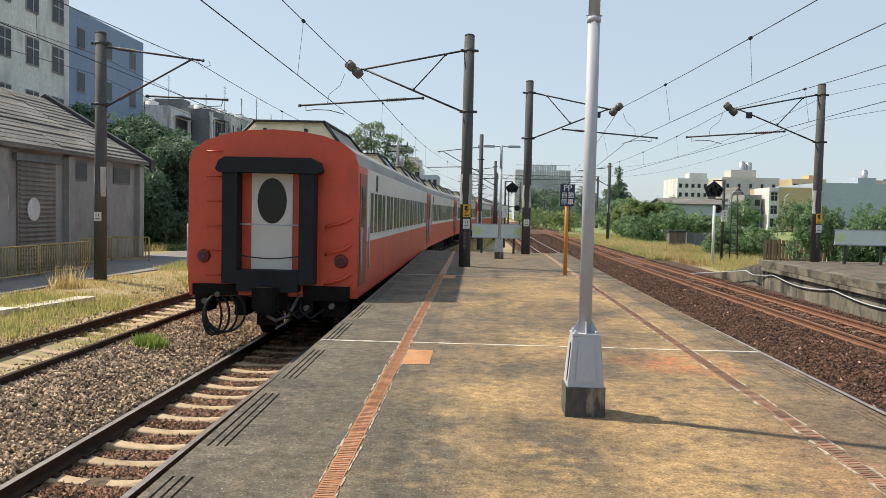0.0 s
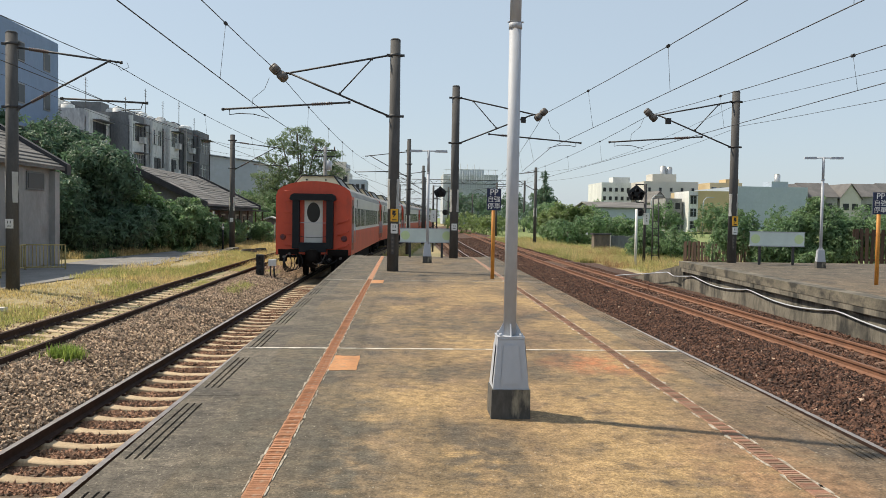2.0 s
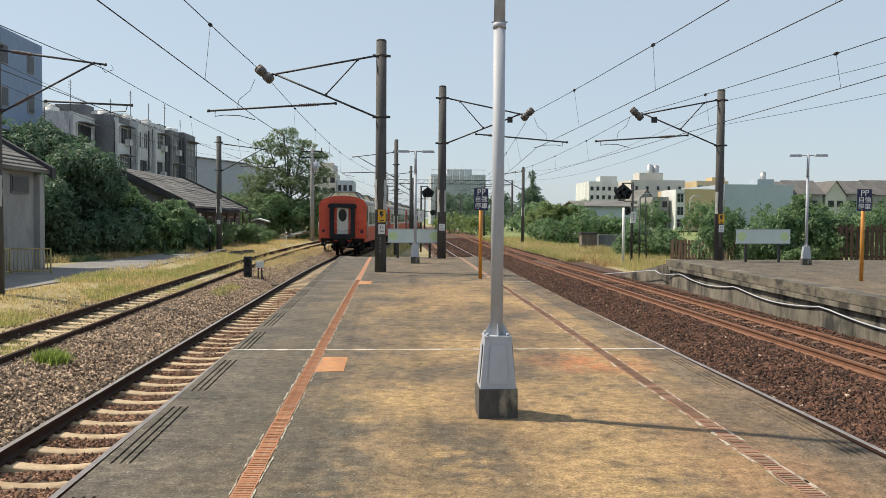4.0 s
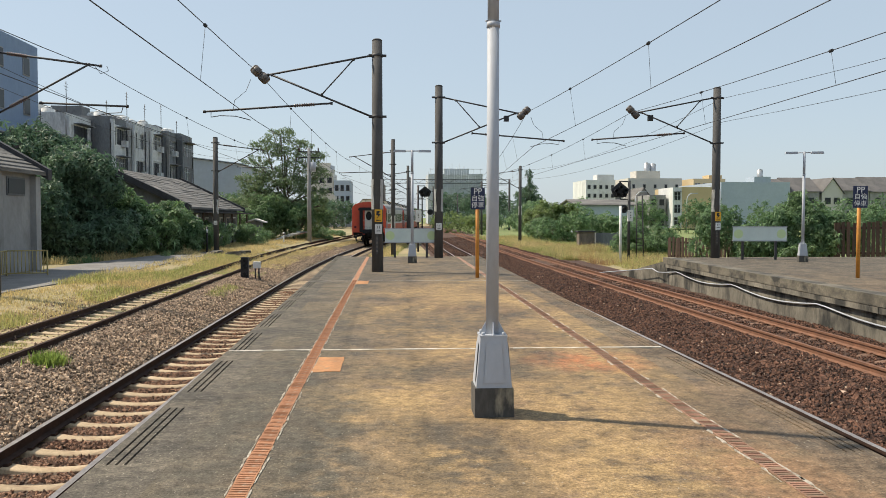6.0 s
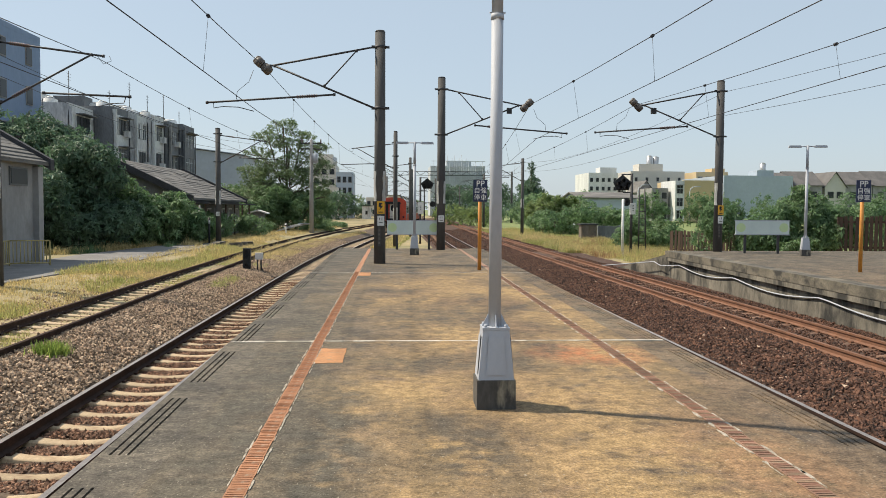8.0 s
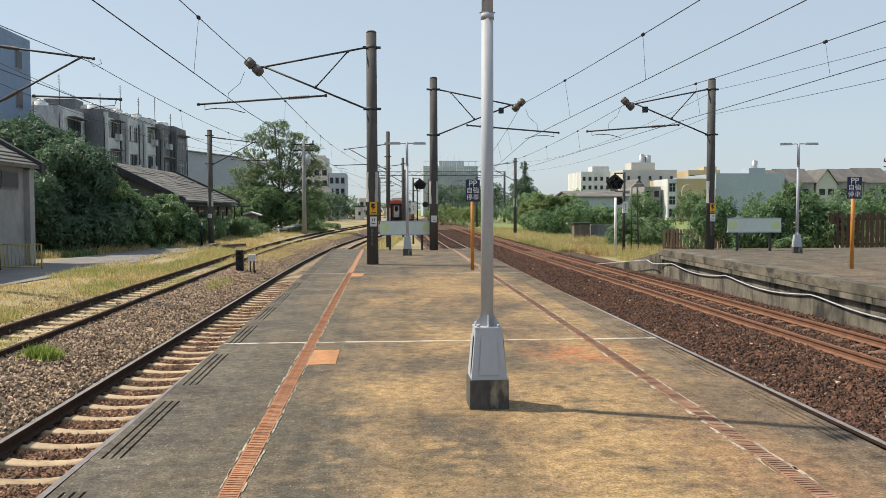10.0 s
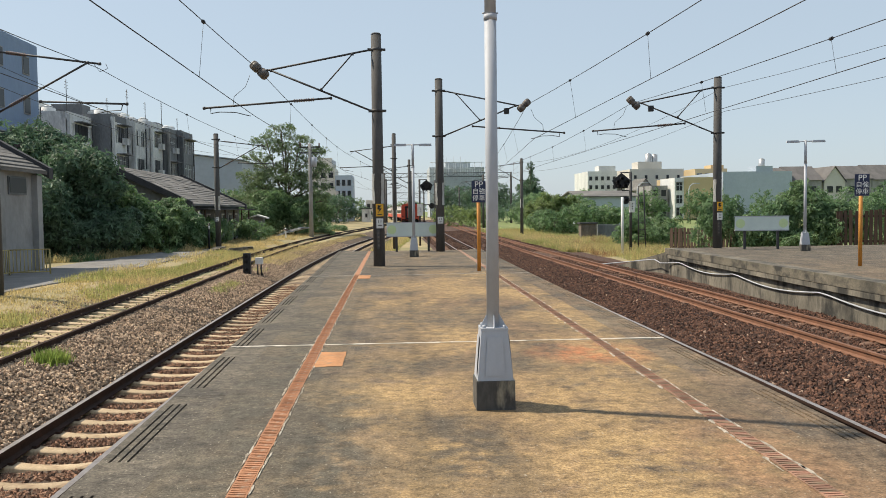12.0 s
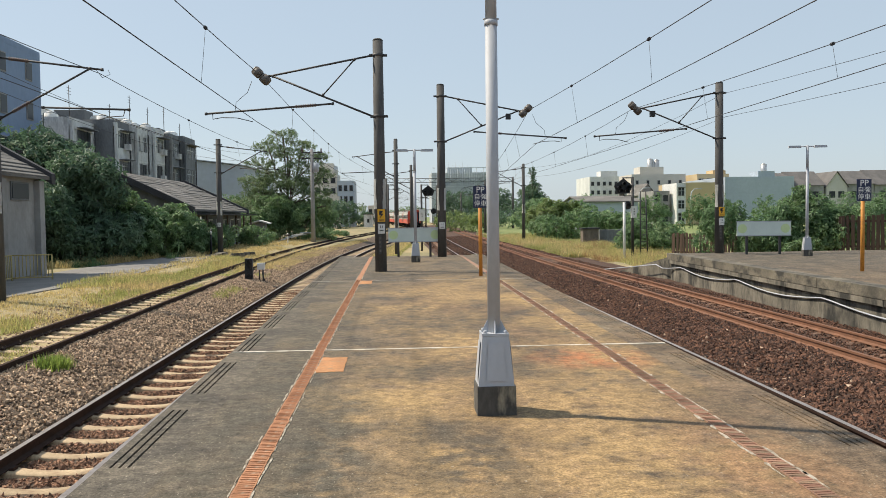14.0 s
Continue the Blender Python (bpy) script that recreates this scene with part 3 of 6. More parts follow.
def floor_patch(x, y, w, d, mat, seed, label):
    rng = random.Random(seed)
    bm = bmesh.new()
    vs = []
    n = 24
    for k in range(n):
        t = 6.283 * k / n
        c, s = math.cos(t), math.sin(t)
        r = 1 / max(abs(c), abs(s)) if seed < 50 else 1
        vs.append(bm.verts.new((x + c * r * w / 2 * rng.uniform(0.95, 1.03), y + s * r * d / 2 * rng.uniform(0.95, 1.03), 0.004)))
    f = bm.faces.new(vs)
    ex = bmesh.ops.extrude_face_region(bm, geom=[f])
    for v in vs:
        v.co.z = -0.02
    part("floor_patch", bm, mat, platform, label)


floor_patch(-0.62, 8.05, 0.27, 0.80, "patch_orange", 3, "worn orange painted patch")
floor_patch(-0.66, 18.2, 0.30, 0.9, "patch_orange", 4, "worn orange painted patch")


def build_right_platform():
    pf = thing("platform_2", "old concrete side platform with a stained retaining wall", "platform", kind="structure")
    ed = lambda y: 9.0 + 0.055 * (y - 14.3)
    y0, y1 = -14.0, 29.0
    bm = bmesh.new()
    quad_slab(bm, [(ed(y0) + 0.45, y0), (60, y0), (60, 30.5), (ed(y1) + 0.45, y1)], -0.3, 0.0)
    part("slab", bm, "coping", pf)
    bm = bmesh.new()
    quad_slab(bm, [(ed(y0) + 0.14, y0), (59, y0), (59, 30.4), (ed(y1) + 0.14, y1 - 0.1)], -1.3, -0.19)
    part("platform_wall", bm, "wall_stained", pf, "stained concrete retaining wall")
    for k in range(6):
        a, b = y0 + k * 7.15, min(y0 + (k + 1) * 7.15 - 0.02, y1 - 0.02)
        bm = bmesh.new()
        quad_slab(bm, [(ed(a) + 0.03, a), (ed(a) + 0.2, a), (ed(b) + 0.2, b), (ed(b) + 0.03, b)], -0.335, -0.215)
        bevelled(bm, 0.015, 1)
        part("ledge", bm, "wall_stained", pf, "chipped concrete ledge")
    for k in range(11):
        a = y0 + k * (y1 - y0) / 11
        b = y0 + (k + 1) * (y1 - y0) / 11 - 0.015
        bm2 = bmesh.new()
        quad_slab(bm2, [(ed(a) + 0.02, a), (ed(a) + 0.446, a), (ed(b) + 0.446, b), (ed(b) + 0.02, b)], -0.205, 0.012)
        bevelled(bm2, 0.02, 2)
        part("edge_slab", bm2, "coping_old", pf)
    # end slope down to the ground
    bm = bmesh.new()
    e = ed(y1)
    v = [bm.verts.new(p) for p in ((e + 0.2, y1, -0.1), (e + 4.5, y1 + 1.2, -0.1), (e + 3.5, y1 + 5, -0.95), (e - 0.9, y1 + 4.2, -1.0),
                                   (e + 0.2, y1, -1.2), (e + 4.5, y1 + 1.2, -1.2), (e + 3.5, y1 + 5, -1.2), (e - 0.9, y1 + 4.2, -1.2))]
    for f in ((0, 1, 2, 3), (0, 3, 7, 4), (3, 2, 6, 7), (2, 1, 5, 6), (1, 0, 4, 5), (7, 6, 5, 4)):
        bm.faces.new([v[i] for i in f])
    part("end_slope", bm, "wall_stained", pf)
    return pf


build_right_platform()

# white cable sagging along the retaining wall
bm = bmesh.new()
pts = []
for k in range(90):
    y = 34.0 - k * 0.4
    x = 9.0 + 0.055 * (min(y, 29.0) - 14.3) + 0.1 - max(0, y - 28.6) * 0.29
    sag = abs(math.sin((y - 1.5) * math.pi / 5.2))
    z = (-0.42 - 0.15 * sag) if y < 29.5 else -0.42 - (y - 29.5) * 0.11
    pts.append((x, y, z))
pipe(bm, pts, 0.019, n=6)
solid("cable", bm, "galv", "white sheathed cable sagging along the retaining wall", "cable")


# ---- lamp posts ----
def lamp_post(m, label, height, head=True, s=1.0):
    t = thing("lamp_post", label, "lamp post", m, "platform lamp posts")
    bm = bmesh.new()
    cube(bm, (0, 0, 0.10), (0.285, 0.285, 0.225), taper=0.985)
    bevelled(bm, 0.012)
    part("plinth", bm, "plinth", t, "weathered concrete plinth")
    bm = bmesh.new()
    cube(bm, (0, 0, 0.39), (0.262, 0.262, 0.365), taper=0.74)
    bevelled(bm, 0.018)
    for a in range(4):
        r = Matrix.Rotation(a * math.pi / 2, 3, "Z")
        vs = [r @ Vector(p) for p in ((-0.075, -0.1305, 0.25), (0.075, -0.1305, 0.25), (0.055, -0.107, 0.53), (-0.055, -0.107, 0.53))]
        q = [bm.verts.new(p + r @ Vector((0, -0.004, 0))) for p in vs]
        bm.faces.new(q)
    part("pedestal", bm, "galv", t, "tapered grey steel pedestal")
    bm = bmesh.new()
    cube(bm, (0, 0, 0.583), (0.20, 0.20, 0.018))
    part("flange", bm, "galv", t)
    for a in range(4):
        bm = bmesh.new()
        r = Matrix.Rotation(a * math.pi / 2, 3, "Z")
        o = [bm.verts.new(r @ Vector(p)) for p in ((0.04, -0.004, 0.592), (0.096, -0.004, 0.592), (0.05, -0.004, 0.68), (0.04, -0.004, 0.68),
                                                  (0.04, 0.004, 0.592), (0.096, 0.004, 0.592), (0.05, 0.004, 0.68), (0.04, 0.004, 0.68))]
        for f in ((0, 1, 2, 3), (7, 6, 5, 4), (0, 4, 5, 1), (1, 5, 6, 2), (2, 6, 7, 3), (3, 7, 4, 0)):
            bm.faces.new([o[i] for i in f])
        part("gusset", bm, "galv", t)
        bm = bmesh.new()
        p = r @ Vector((0.075, 0.075, 0))
        tube(bm, (p.x, p.y, 0.59), (p.x, p.y, 0.612), 0.013, n=6)
        part("bolt", bm, "galv", t)
    bm = bmesh.new()
    tube(bm, (0, 0, 0.59), (0, 0, 2.85), 0.047, 0.044, n=20)
    tube(bm, (0, 0, 2.85), (0, 0, height), 0.042, 0.040, n=20)
    tube(bm, (0, 0, 2.83), (0, 0, 2.87), 0.049, n=20)
    for sx in (-1, 1):
        tube(bm, (sx * 0.04, 0, 2.88), (sx * 0.058, 0, 2.88), 0.006, n=6)
    part("pole", bm, "galv", t)
    if head:
        bm = bmesh.new()
        tube(bm, (-0.3, 0, height - 0.03), (0.3, 0, height - 0.03), 0.02)
        part("cross_arm", bm, "galv", t)
        for sx in (-1, 1):
            bm = bmesh.new()
            cube(bm, (sx * 0.40, 0, height - 0.035), (0.40, 0.12, 0.07), taper=0.9)
            bevelled(bm, 0.012)
            part("lamp_head", bm, "galv", t)
    return t


lamp_post(pose(0.74, 5.97, 0), "tall grey steel lamp post on a stained concrete plinth", 3.6)
lamp_post(pose(0.66, 25.95, 0), "grey twin-head lamp post on the platform end", 3.58)
lamp_post(pose(13.44, 25.9, 0, 0, 0, -12), "grey twin-head lamp post on the far platform", 3.60)


# ---- catenary masts ----
def mast(m, label, top, style, base=0.0, plates=True, r=0.155, arm=True, box=False):
    """A concrete mast; its arm points along local +x."""
    t = thing("catenary_mast", label, "catenary mast", m, "catenary masts")
    bm = bmesh.new()
    tube(bm, (0, 0, base), (0, 0, top), r, r * 0.86, n=18)
    tube(bm, (0, 0, top), (0, 0, top + 0.04), r * 0.9, r * 0.7, n=18)
    part("pole", bm, "pole", t)
    for z in (4.11, 5.71):
        bm = bmesh.new()
        tube(bm, (0, 0, z - 0.035), (0, 0, z + 0.035), r * 0.98, n=16)
        cube(bm, (-r - 0.04, 0, z), (0.1, 0.05, 0.06))
        cube(bm, (r + 0.02, 0, z), (0.1, 0.06, 0.07))
        part("clamp_band", bm, "steel_dark", t)
    if arm:
        if style == "pull":
            segs = (("top_tube", (0.15, 5.71), (2.86, 5.17)), ("lower_tube", (0.15, 4.11), (2.75, 5.17)), ("brace", (0.62, 5.60), (1.45, 4.68)),
                    ("registration_tube", (1.20, 4.45), (4.5, 4.2)))
        else:
            segs = (("top_tube", (0.15, 5.62), (2.75, 5.30)), ("lower_tube", (0.15, 4.05), (2.45, 5.33)), ("registration_tube", (1.25, 4.35), (3.4, 4.28)))
        for nm, a, b in segs:
            bm = bmesh.new()
            tube(bm, (a[0], 0, a[1]), (b[0], 0, b[1]), 0.026 if nm != "brace" else 0.018, n=8)
            for e in (a, b):
                tube(bm, (e[0] - 0.03, 0, e[1]), (e[0] + 0.03, 0, e[1]), 0.04, n=8)
            part(nm, bm, "steel_dark", t)
        ins = (((2.86, 5.00), (3.24, 5.36), 0.125, "insulator_grey"), ((1.65, 4.415), (2.2, 4.375), 0.05, "insulator")) if style == "pull" else \
              (((0.45, 5.585), (0.95, 5.52), 0.05, "insulator"), ((0.5, 4.245), (0.95, 4.495), 0.05, "insulator"))
        for a, b, rr, mt in ins:
            bm = bmesh.new()
            A, B = Vector((a[0], 0, a[1])), Vector((b[0], 0, b[1]))
            if rr > 0.07:
                mid = (A + B) / 2
                for p, q in ((A, mid.lerp(A, 0.02)), (mid.lerp(B, 0.02), B)):
                    d = (q - p) * 0.18
                    tube(bm, p, p + d, rr * 0.75, rr, n=14)
                    tube(bm, p + d, q - d, rr, n=12)
                    tube(bm, q - d, q, rr, rr * 0.8, n=14)
            else:
                for k in range(9):
                    p = A.lerp(B, k / 9)
                    q = A.lerp(B, (k + 0.6) / 9)
                    tube(bm, p, q, rr, rr * 0.75, n=10)
                tube(bm, A, B, rr * 0.5, n=8)
            part("insulator", bm, mt, t)
        bm = bmesh.new()
        if style == "pull":
            pipe(bm, [(4.33, 0, 4.21), (4.33, 0, 4.06), (4.1, 0, 4.1), (3.7, 0, 4.09), (3.3, 0, 3.99)], 0.012)
            loop = [(3.3, 0, 5.05), (3.42, 0, 4.75), (3.72, 0, 4.5), (3.75, 0, 4.28)]
        else:
            pipe(bm, [(3.3, 0, 4.28), (3.25, 0, 4.12), (2.9, 0, 4.1), (2.6, 0, 4.02)], 0.012)
            loop = [(2.6, 0, 5.3), (2.75, 0, 5.1), (2.95, 0, 5.18), (2.9, 0, 5.3)]
        part("steady_arm", bm, "steel_dark", t)
        if box:
            bm = bmesh.new()
            cube(bm, (2.42, 0, 4.98), (0.17, 0.14, 0.2))
            bevelled(bm, 0.02, 1)
            part("arm_box", bm, "black", t)
        bm = bmesh.new()
        pipe(bm, loop, 0.007)
        part("jumper", bm, "wire", t)
    if plates:
        turn = m.to_euler().z
        rng = random.Random(int(top * 1000))
        for mid in (212, 326):
            bm = bmesh.new()
            rings = []
            for z in (1.66, 1.85, 2.05, 2.25, 2.45):
                w0, w1 = rng.uniform(22, 34), rng.uniform(14, 28)
                rings.append([bm.verts.new((r * 1.03 * math.cos(a), r * 1.03 * math.sin(a), z)) for a in (radians(mid - w0 + (w0 + w1) * k / 5) - turn for k in range(6))])
            for a, b in zip(rings, rings[1:]):
                for k in range(5):
                    bm.faces.new((a[k], a[k + 1], b[k + 1], b[k]))
            bmesh.ops.solidify(bm, geom=bm.faces[:], thickness=-0.008)
            part("mark_strip", bm, "white", t, "peeling white reflective strip")
    return t


def plate(name, m, w, h, mat, label, parent=None, bars=(), bar_mat="black"):
    """A thin plate facing local -y, with plain bars of writing."""
    bm = bmesh.new()
    cube(bm, (0, 0, 0), (w, 0.012, h))
    bevelled(bm, 0.003, 1)
    ob = new(name, mesh_of(name, bm, mat))
    if parent:
        ob.parent = parent
        ob.matrix_local = m
    else:
        ob.matrix_world = m
    tagged(ob, label)
    for x, z, bw, bh in bars:
        bm = bmesh.new()
        cube(bm, (x, -0.009, z), (bw, 0.006, bh))
        part("mark", bm, bar_mat, ob)
    return ob


m1 = mast(pose(-0.37, 21.78, 0, 0, 0, 180), "dark concrete catenary mast with yellow and white plates", 6.10, "pull")
m2 = mast(pose(1.69, 29.15, 0), "dark concrete catenary mast near the platform end", 6.10, "pull", box=True)
m3 = mast(pose(11.60, 28.6, 0, 0, 0, 180), "dark concrete catenary mast on the far platform", 6.05, "pull", box=True)
m4 = mast(pose(-10.08, 47.8, 0), "concrete catenary mast beside the siding", 6.0, "push", base=-0.75, r=0.16)
m5 = mast(pose(-10.15, 21.5, 0), "concrete catenary mast beside the siding and road", 5.98, "push", base=-0.8, r=0.165)
for mm, px, s in ((m1, 0.0, 1), (m3, 0.0, 1)):
    r180 = Matrix.Rotation(math.pi, 4, "Z")
    plate("warning_plate", r180 @ Matrix.Translation((0.03, -0.165, 1.49)), 0.20, 0.33, "yellow", "yellow warning plate with a black bolt sign", mm,
          ((0, -0.12, 0.12, 0.025),))
    bm = bmesh.new()
    prism(bm, [(-0.05, 0.13), (0.05, 0.12), (0.0, 0.05), (0.06, 0.045), (-0.045, -0.08), (-0.01, 0.01), (-0.06, 0.02)], -0.012, -0.006)
    bolt = part("bolt_mark", bm, "black", mm.children[-1])
    plate("number_plate", r180 @ Matrix.Translation((0.03, -0.168, 1.14)), 0.18, 0.26, "white", "white plate with faded bars", mm,
          ((-0.03, 0.05, 0.015, 0.07), (0.03, 0.05, 0.015, 0.07), (0, -0.05, 0.10, 0.02)))
    plate("mark_bars", r180 @ Matrix.Translation((-0.01, -0.1605, 0.72)), 0.07, 0.5, "pole", "faded painted marks", mm,
          tuple((0.0, 0.17 - 0.11 * k, 0.05, 0.06) for k in range(4)), "insulator_grey")
for mm in (m2, m4, m5):
    plate("number_plate", Matrix.Translation((0.0, -0.17, 1.12)), 0.20, 0.24, "white", "white plate with faded bars", mm,
          ((-0.04, 0.04, 0.015, 0.07), (0.03, 0.04, 0.015, 0.07), (0, -0.06, 0.11, 0.02)))


# ---- train ----
MAT["soot_red"] = material("sooty_red_paint", (0.17, 0.03, 0.022), (0.10, 0.02, 0.018), 4, 0.6)
MAT["door_brown"] = material("dark_red_door", (0.26, 0.07, 0.045), (0.2, 0.055, 0.04), 2, 0.5)
COACH, GAP = 20.0, 0.55
SEAT = 0.15  # the coach's origin lies this far above the rail


def coach_section(k=1.0):
    """Half-round roofed outline, x and height over the rail."""
    pts = [(-1.36, 0.78), (-1.45, 1.0), (-1.45, 2.98)]
    for a in range(0, 11):
        t = math.pi * (1 - a / 10)
        pts.append((1.45 * math.cos(t), 3.05 + 0.58 * math.sin(t) ** 0.85))
    pts += [(1.45, 2.98), (1.45, 1.0), (1.36, 0.78)]
    return [(x * k, z) for x, z in pts]


def build_coach(label, ends):
    c = thing("railway_coach", label, "train coach", group="coaches of the train")
    L = COACH
    # body shell: sides in three bands, roof in grey
    sec = coach_section()
    bands = [(0.78, 1.72, 0), (1.72, 1.84, 1), (1.84, 3.05, 2)]
    for side in (-1, 1):
        for z0, z1, mi in bands:
            bm = bmesh.new()
            cube(bm, (side * 1.41, L / 2, (z0 + z1) / 2), (0.08, L - 2.4, z1 - z0))
            part(("lower_side", "white_band", "window_band")[mi], bm, ("train_red", "train_white", "train_silver")[mi], c)
        for y in (0.62, L - 0.62):
            bm = bmesh.new()
            cube(bm, (side * 1.41, y, (0.78 + 3.05) / 2), (0.08, 1.16, 3.05 - 0.78))
            part("vestibule_side", bm, "train_red", c)
    bm = bmesh.new()
    cube(bm, (0, L / 2, 0.86), (2.74, L - 0.1, 0.14))
    part("floor", bm, "underframe", c)
    bm = bmesh.new()
    top = [p for p in sec if p[1] >= 3.0]
    outer = top
    inner = [(x * 0.94, z - 0.08) for x, z in top][::-1]
    prism(bm, outer + inner, 0.06, L - 0.06, smooth=False)
    part("roof", bm, "train_roof", c)
    # cooling unit hoods on the roof
    for y0, y1 in ((0.9, 4.2), (9.0, 11.5), (15.8, 19.1)):
        bm = bmesh.new()
        lo = [(-0.95, 3.42), (0.95, 3.42)]
        vs = []
        for y, k in ((y0, 1.0), (y1, 1.0)):
            vs.append([bm.verts.new(p) for p in ((-1.0, y, 3.40), (1.0, y, 3.40), (0.62, y + (0.25 if y == y0 else -0.25), 3.88), (-0.62, y + (0.25 if y == y0 else -0.25), 3.88))])
        a, b = vs
        bm.faces.new(a[::-1]).material_index = 1
        bm.faces.new(b).material_index = 1
        for i in range(4):
            bm.faces.new((a[i], a[(i + 1) % 4], b[(i + 1) % 4], b[i])).material_index = 0
        hood = part("roof_unit", bm, ["train_roof", "train_cream"], c, "roof cooling unit with a cream front")
        bm = bmesh.new()
        for y in (y0 + 0.2, y1 - 0.2):
            cube(bm, (0, y, 3.89), (1.3, 0.1, 0.03))
        for sx in (-1, 1):
            pipe(bm, [(sx * 1.02, y0 - 0.02, 3.42), (sx * 0.64, y0 + 0.22, 3.89), (sx * 0.64, y1 - 0.22, 3.89), (sx * 1.02, y1 + 0.02, 3.42)], 0.03)
        part("trim", bm, "black", hood)
        for sx in (-0.42, 0.33):
            bm = bmesh.new()
            tube(bm, (sx, y0 + 0.1, 3.72), (sx, y0 + 0.16, 3.72), 0.035, n=8)
            part("lamp", bm, "black", hood)
    # end walls
    for y, s in ((0.0, -1), (L, 1)):
        bm = bmesh.new()
        prism(bm, sec, min(y, y - s * 0.1), max(y, y - s * 0.1))
        end = part("end_wall", bm, "train_red", c, "rounded red end wall")
        if s > 0 and not ends:
            continue
        yy = y
        # gangway frame
        bm = bmesh.new()
        for sx in (-1, 1):
            cube(bm, (sx * 0.645, yy + s * 0.17, 2.02), (0.25, 0.34, 1.98))
        cube(bm, (0, yy + s * 0.18, 1.08), (1.03, 0.34, 0.36))
        bevelled(bm, 0.085, 4)
        part("gangway_frame", bm, "rubber", end, "black rubber gangway frame")
        bm = bmesh.new()
        prof = [(-0.83, 2.88), (-0.88, 2.93), (-0.83, 3.07), (-0.72, 3.135), (0.72, 3.135), (0.83, 3.07), (0.88, 2.93), (0.83, 2.88)]
        prism(bm, prof, min(yy, yy + s * 0.38), max(yy, yy + s * 0.38))
        bevelled(bm, 0.05, 3)
        part("gangway_hood", bm, "rubber", end)
        bm = bmesh.new()
        cube(bm, (0, yy + s * 0.012, 2.08), (1.04, 0.02, 1.66))
        part("door_recess", bm, "train_red", end)
        bm = bmesh.new()
        cube(bm, (0, yy + s * 0.03, 2.07), (0.70, 0.03, 1.64))
        bevelled(bm, 0.01, 1)
        door = part("end_door", bm, "train_silver", end, "pale grey end door with an oval window")
        bm = bmesh.new()
        prism(bm, [(0.25 * math.cos(a), 2.42 + 0.385 * math.sin(a)) for a in (2 * math.pi * k / 32 for k in range(32))], min(yy + s * 0.02, yy + s * 0.055), max(yy + s * 0.02, yy + s * 0.055))
        part("oval_window", bm, "glass", door)
        for z, sag in ((2.02, 0.0), (1.50, 0.05)):
            bm = bmesh.new()
            pipe(bm, [(-0.50 + 0.1 * k, yy + s * 0.2, z - sag * (1 - ((k - 5) / 5) ** 2)) for k in range(11)], 0.012)
            part("safety_bar", bm, "galv" if sag == 0 else "black", end)
        for sx, z in ((-1.18, 1.46), (1.18, 1.42)):
            bm = bmesh.new()
            tube(bm, (sx, yy, z), (sx, yy + s * 0.07, z), 0.12, 0.10, n=16)
            tl = part("tail_lamp", bm, "soot_red", end, "soot-darkened tail lamp")
            bm = bmesh.new()
            tube(bm, (sx, yy + s * 0.06, z), (sx, yy + s * 0.1, z), 0.065, n=14)
            part("lens", bm, "lens_red", tl)
        for k in range(6):
            bm = bmesh.new()
            z = 3.24 - k * 0.42
            pipe(bm, [(-1.12, yy, z), (-1.12, yy + s * 0.05, z), (-0.88, yy + s * 0.05, z), (-0.88, yy, z)], 0.012)
            part("rung", bm, "train_red", end)
        for z in (2.08, 1.62, 1.12):
            bm = bmesh.new()
            pipe(bm, [(0.92, yy, z - 0.09), (0.94, yy + s * 0.06, z - 0.08), (1.22, yy + s * 0.06, z), (1.36, yy, z + 0.1)], 0.028)
            part("grab_bar", bm, "train_red", end)
        # coupler and hoses
        bm = bmesh.new()
        cube(bm, (0, yy + s * 0.25, 0.80), (0.42, 0.5, 0.34))
        tube(bm, (0, yy + s * 0.2, 0.82), (0, yy + s * 0.62, 0.82), 0.17, n=12)
        cube(bm, (0.05, yy + s * 0.62, 0.8), (0.28, 0.2, 0.42))
        part("coupler", bm, "underframe", c)
        for k in range(4):
            bm = bmesh.new()
            w = 0.16 + 0.06 * k
            pipe(bm, [(-0.98 + 0.09 * k + w * math.cos(a), yy + s * (0.14 + 0.05 * k), 0.46 + 0.34 * math.sin(a) + 0.03 * k) for a in (math.pi * (0.72 + 1.62 * q / 14) for q in range(15))], 0.02)
            part("hose", bm, "rubber", c)
        for x0, x1, z0, z1, dy in ((-1.34, -0.32, 0.80, 0.99, 0.10), (0.32, 1.34, 0.74, 0.99, 0.08), (-0.30, 0.30, 0.56, 0.99, 0.12), (0.42, 0.72, 0.50, 0.80, 0.04), (0.86, 1.28, 0.46, 0.78, -0.04),
                                   (-1.30, -1.06, 0.52, 0.84, 0.06), (-0.62, -0.42, 0.46, 0.82, 0.06), (-0.25, 0.12, 0.30, 0.62, 0.02), (-0.75, 0.85, 0.34, 0.62, -1.5)):
            bm = bmesh.new()
            cube(bm, ((x0 + x1) / 2, yy + s * (dy - 0.2), (z0 + z1) / 2), (x1 - x0, 0.4, z1 - z0))
            bevelled(bm, 0.04)
            part("end_gear", bm, "underframe", c, "black grimy end gear")
        for sx, z in ((-1.12, 0.70), (-0.90, 0.82), (0.62, 0.62), (1.05, 0.66)):
            bm = bmesh.new()
            tube(bm, (sx, yy - s * 0.1, z), (sx, yy + s * 0.16, z), 0.055, 0.045, n=10)
            part("pipe_valve", bm, "insulator_grey", c, "grimy brake pipe valve")
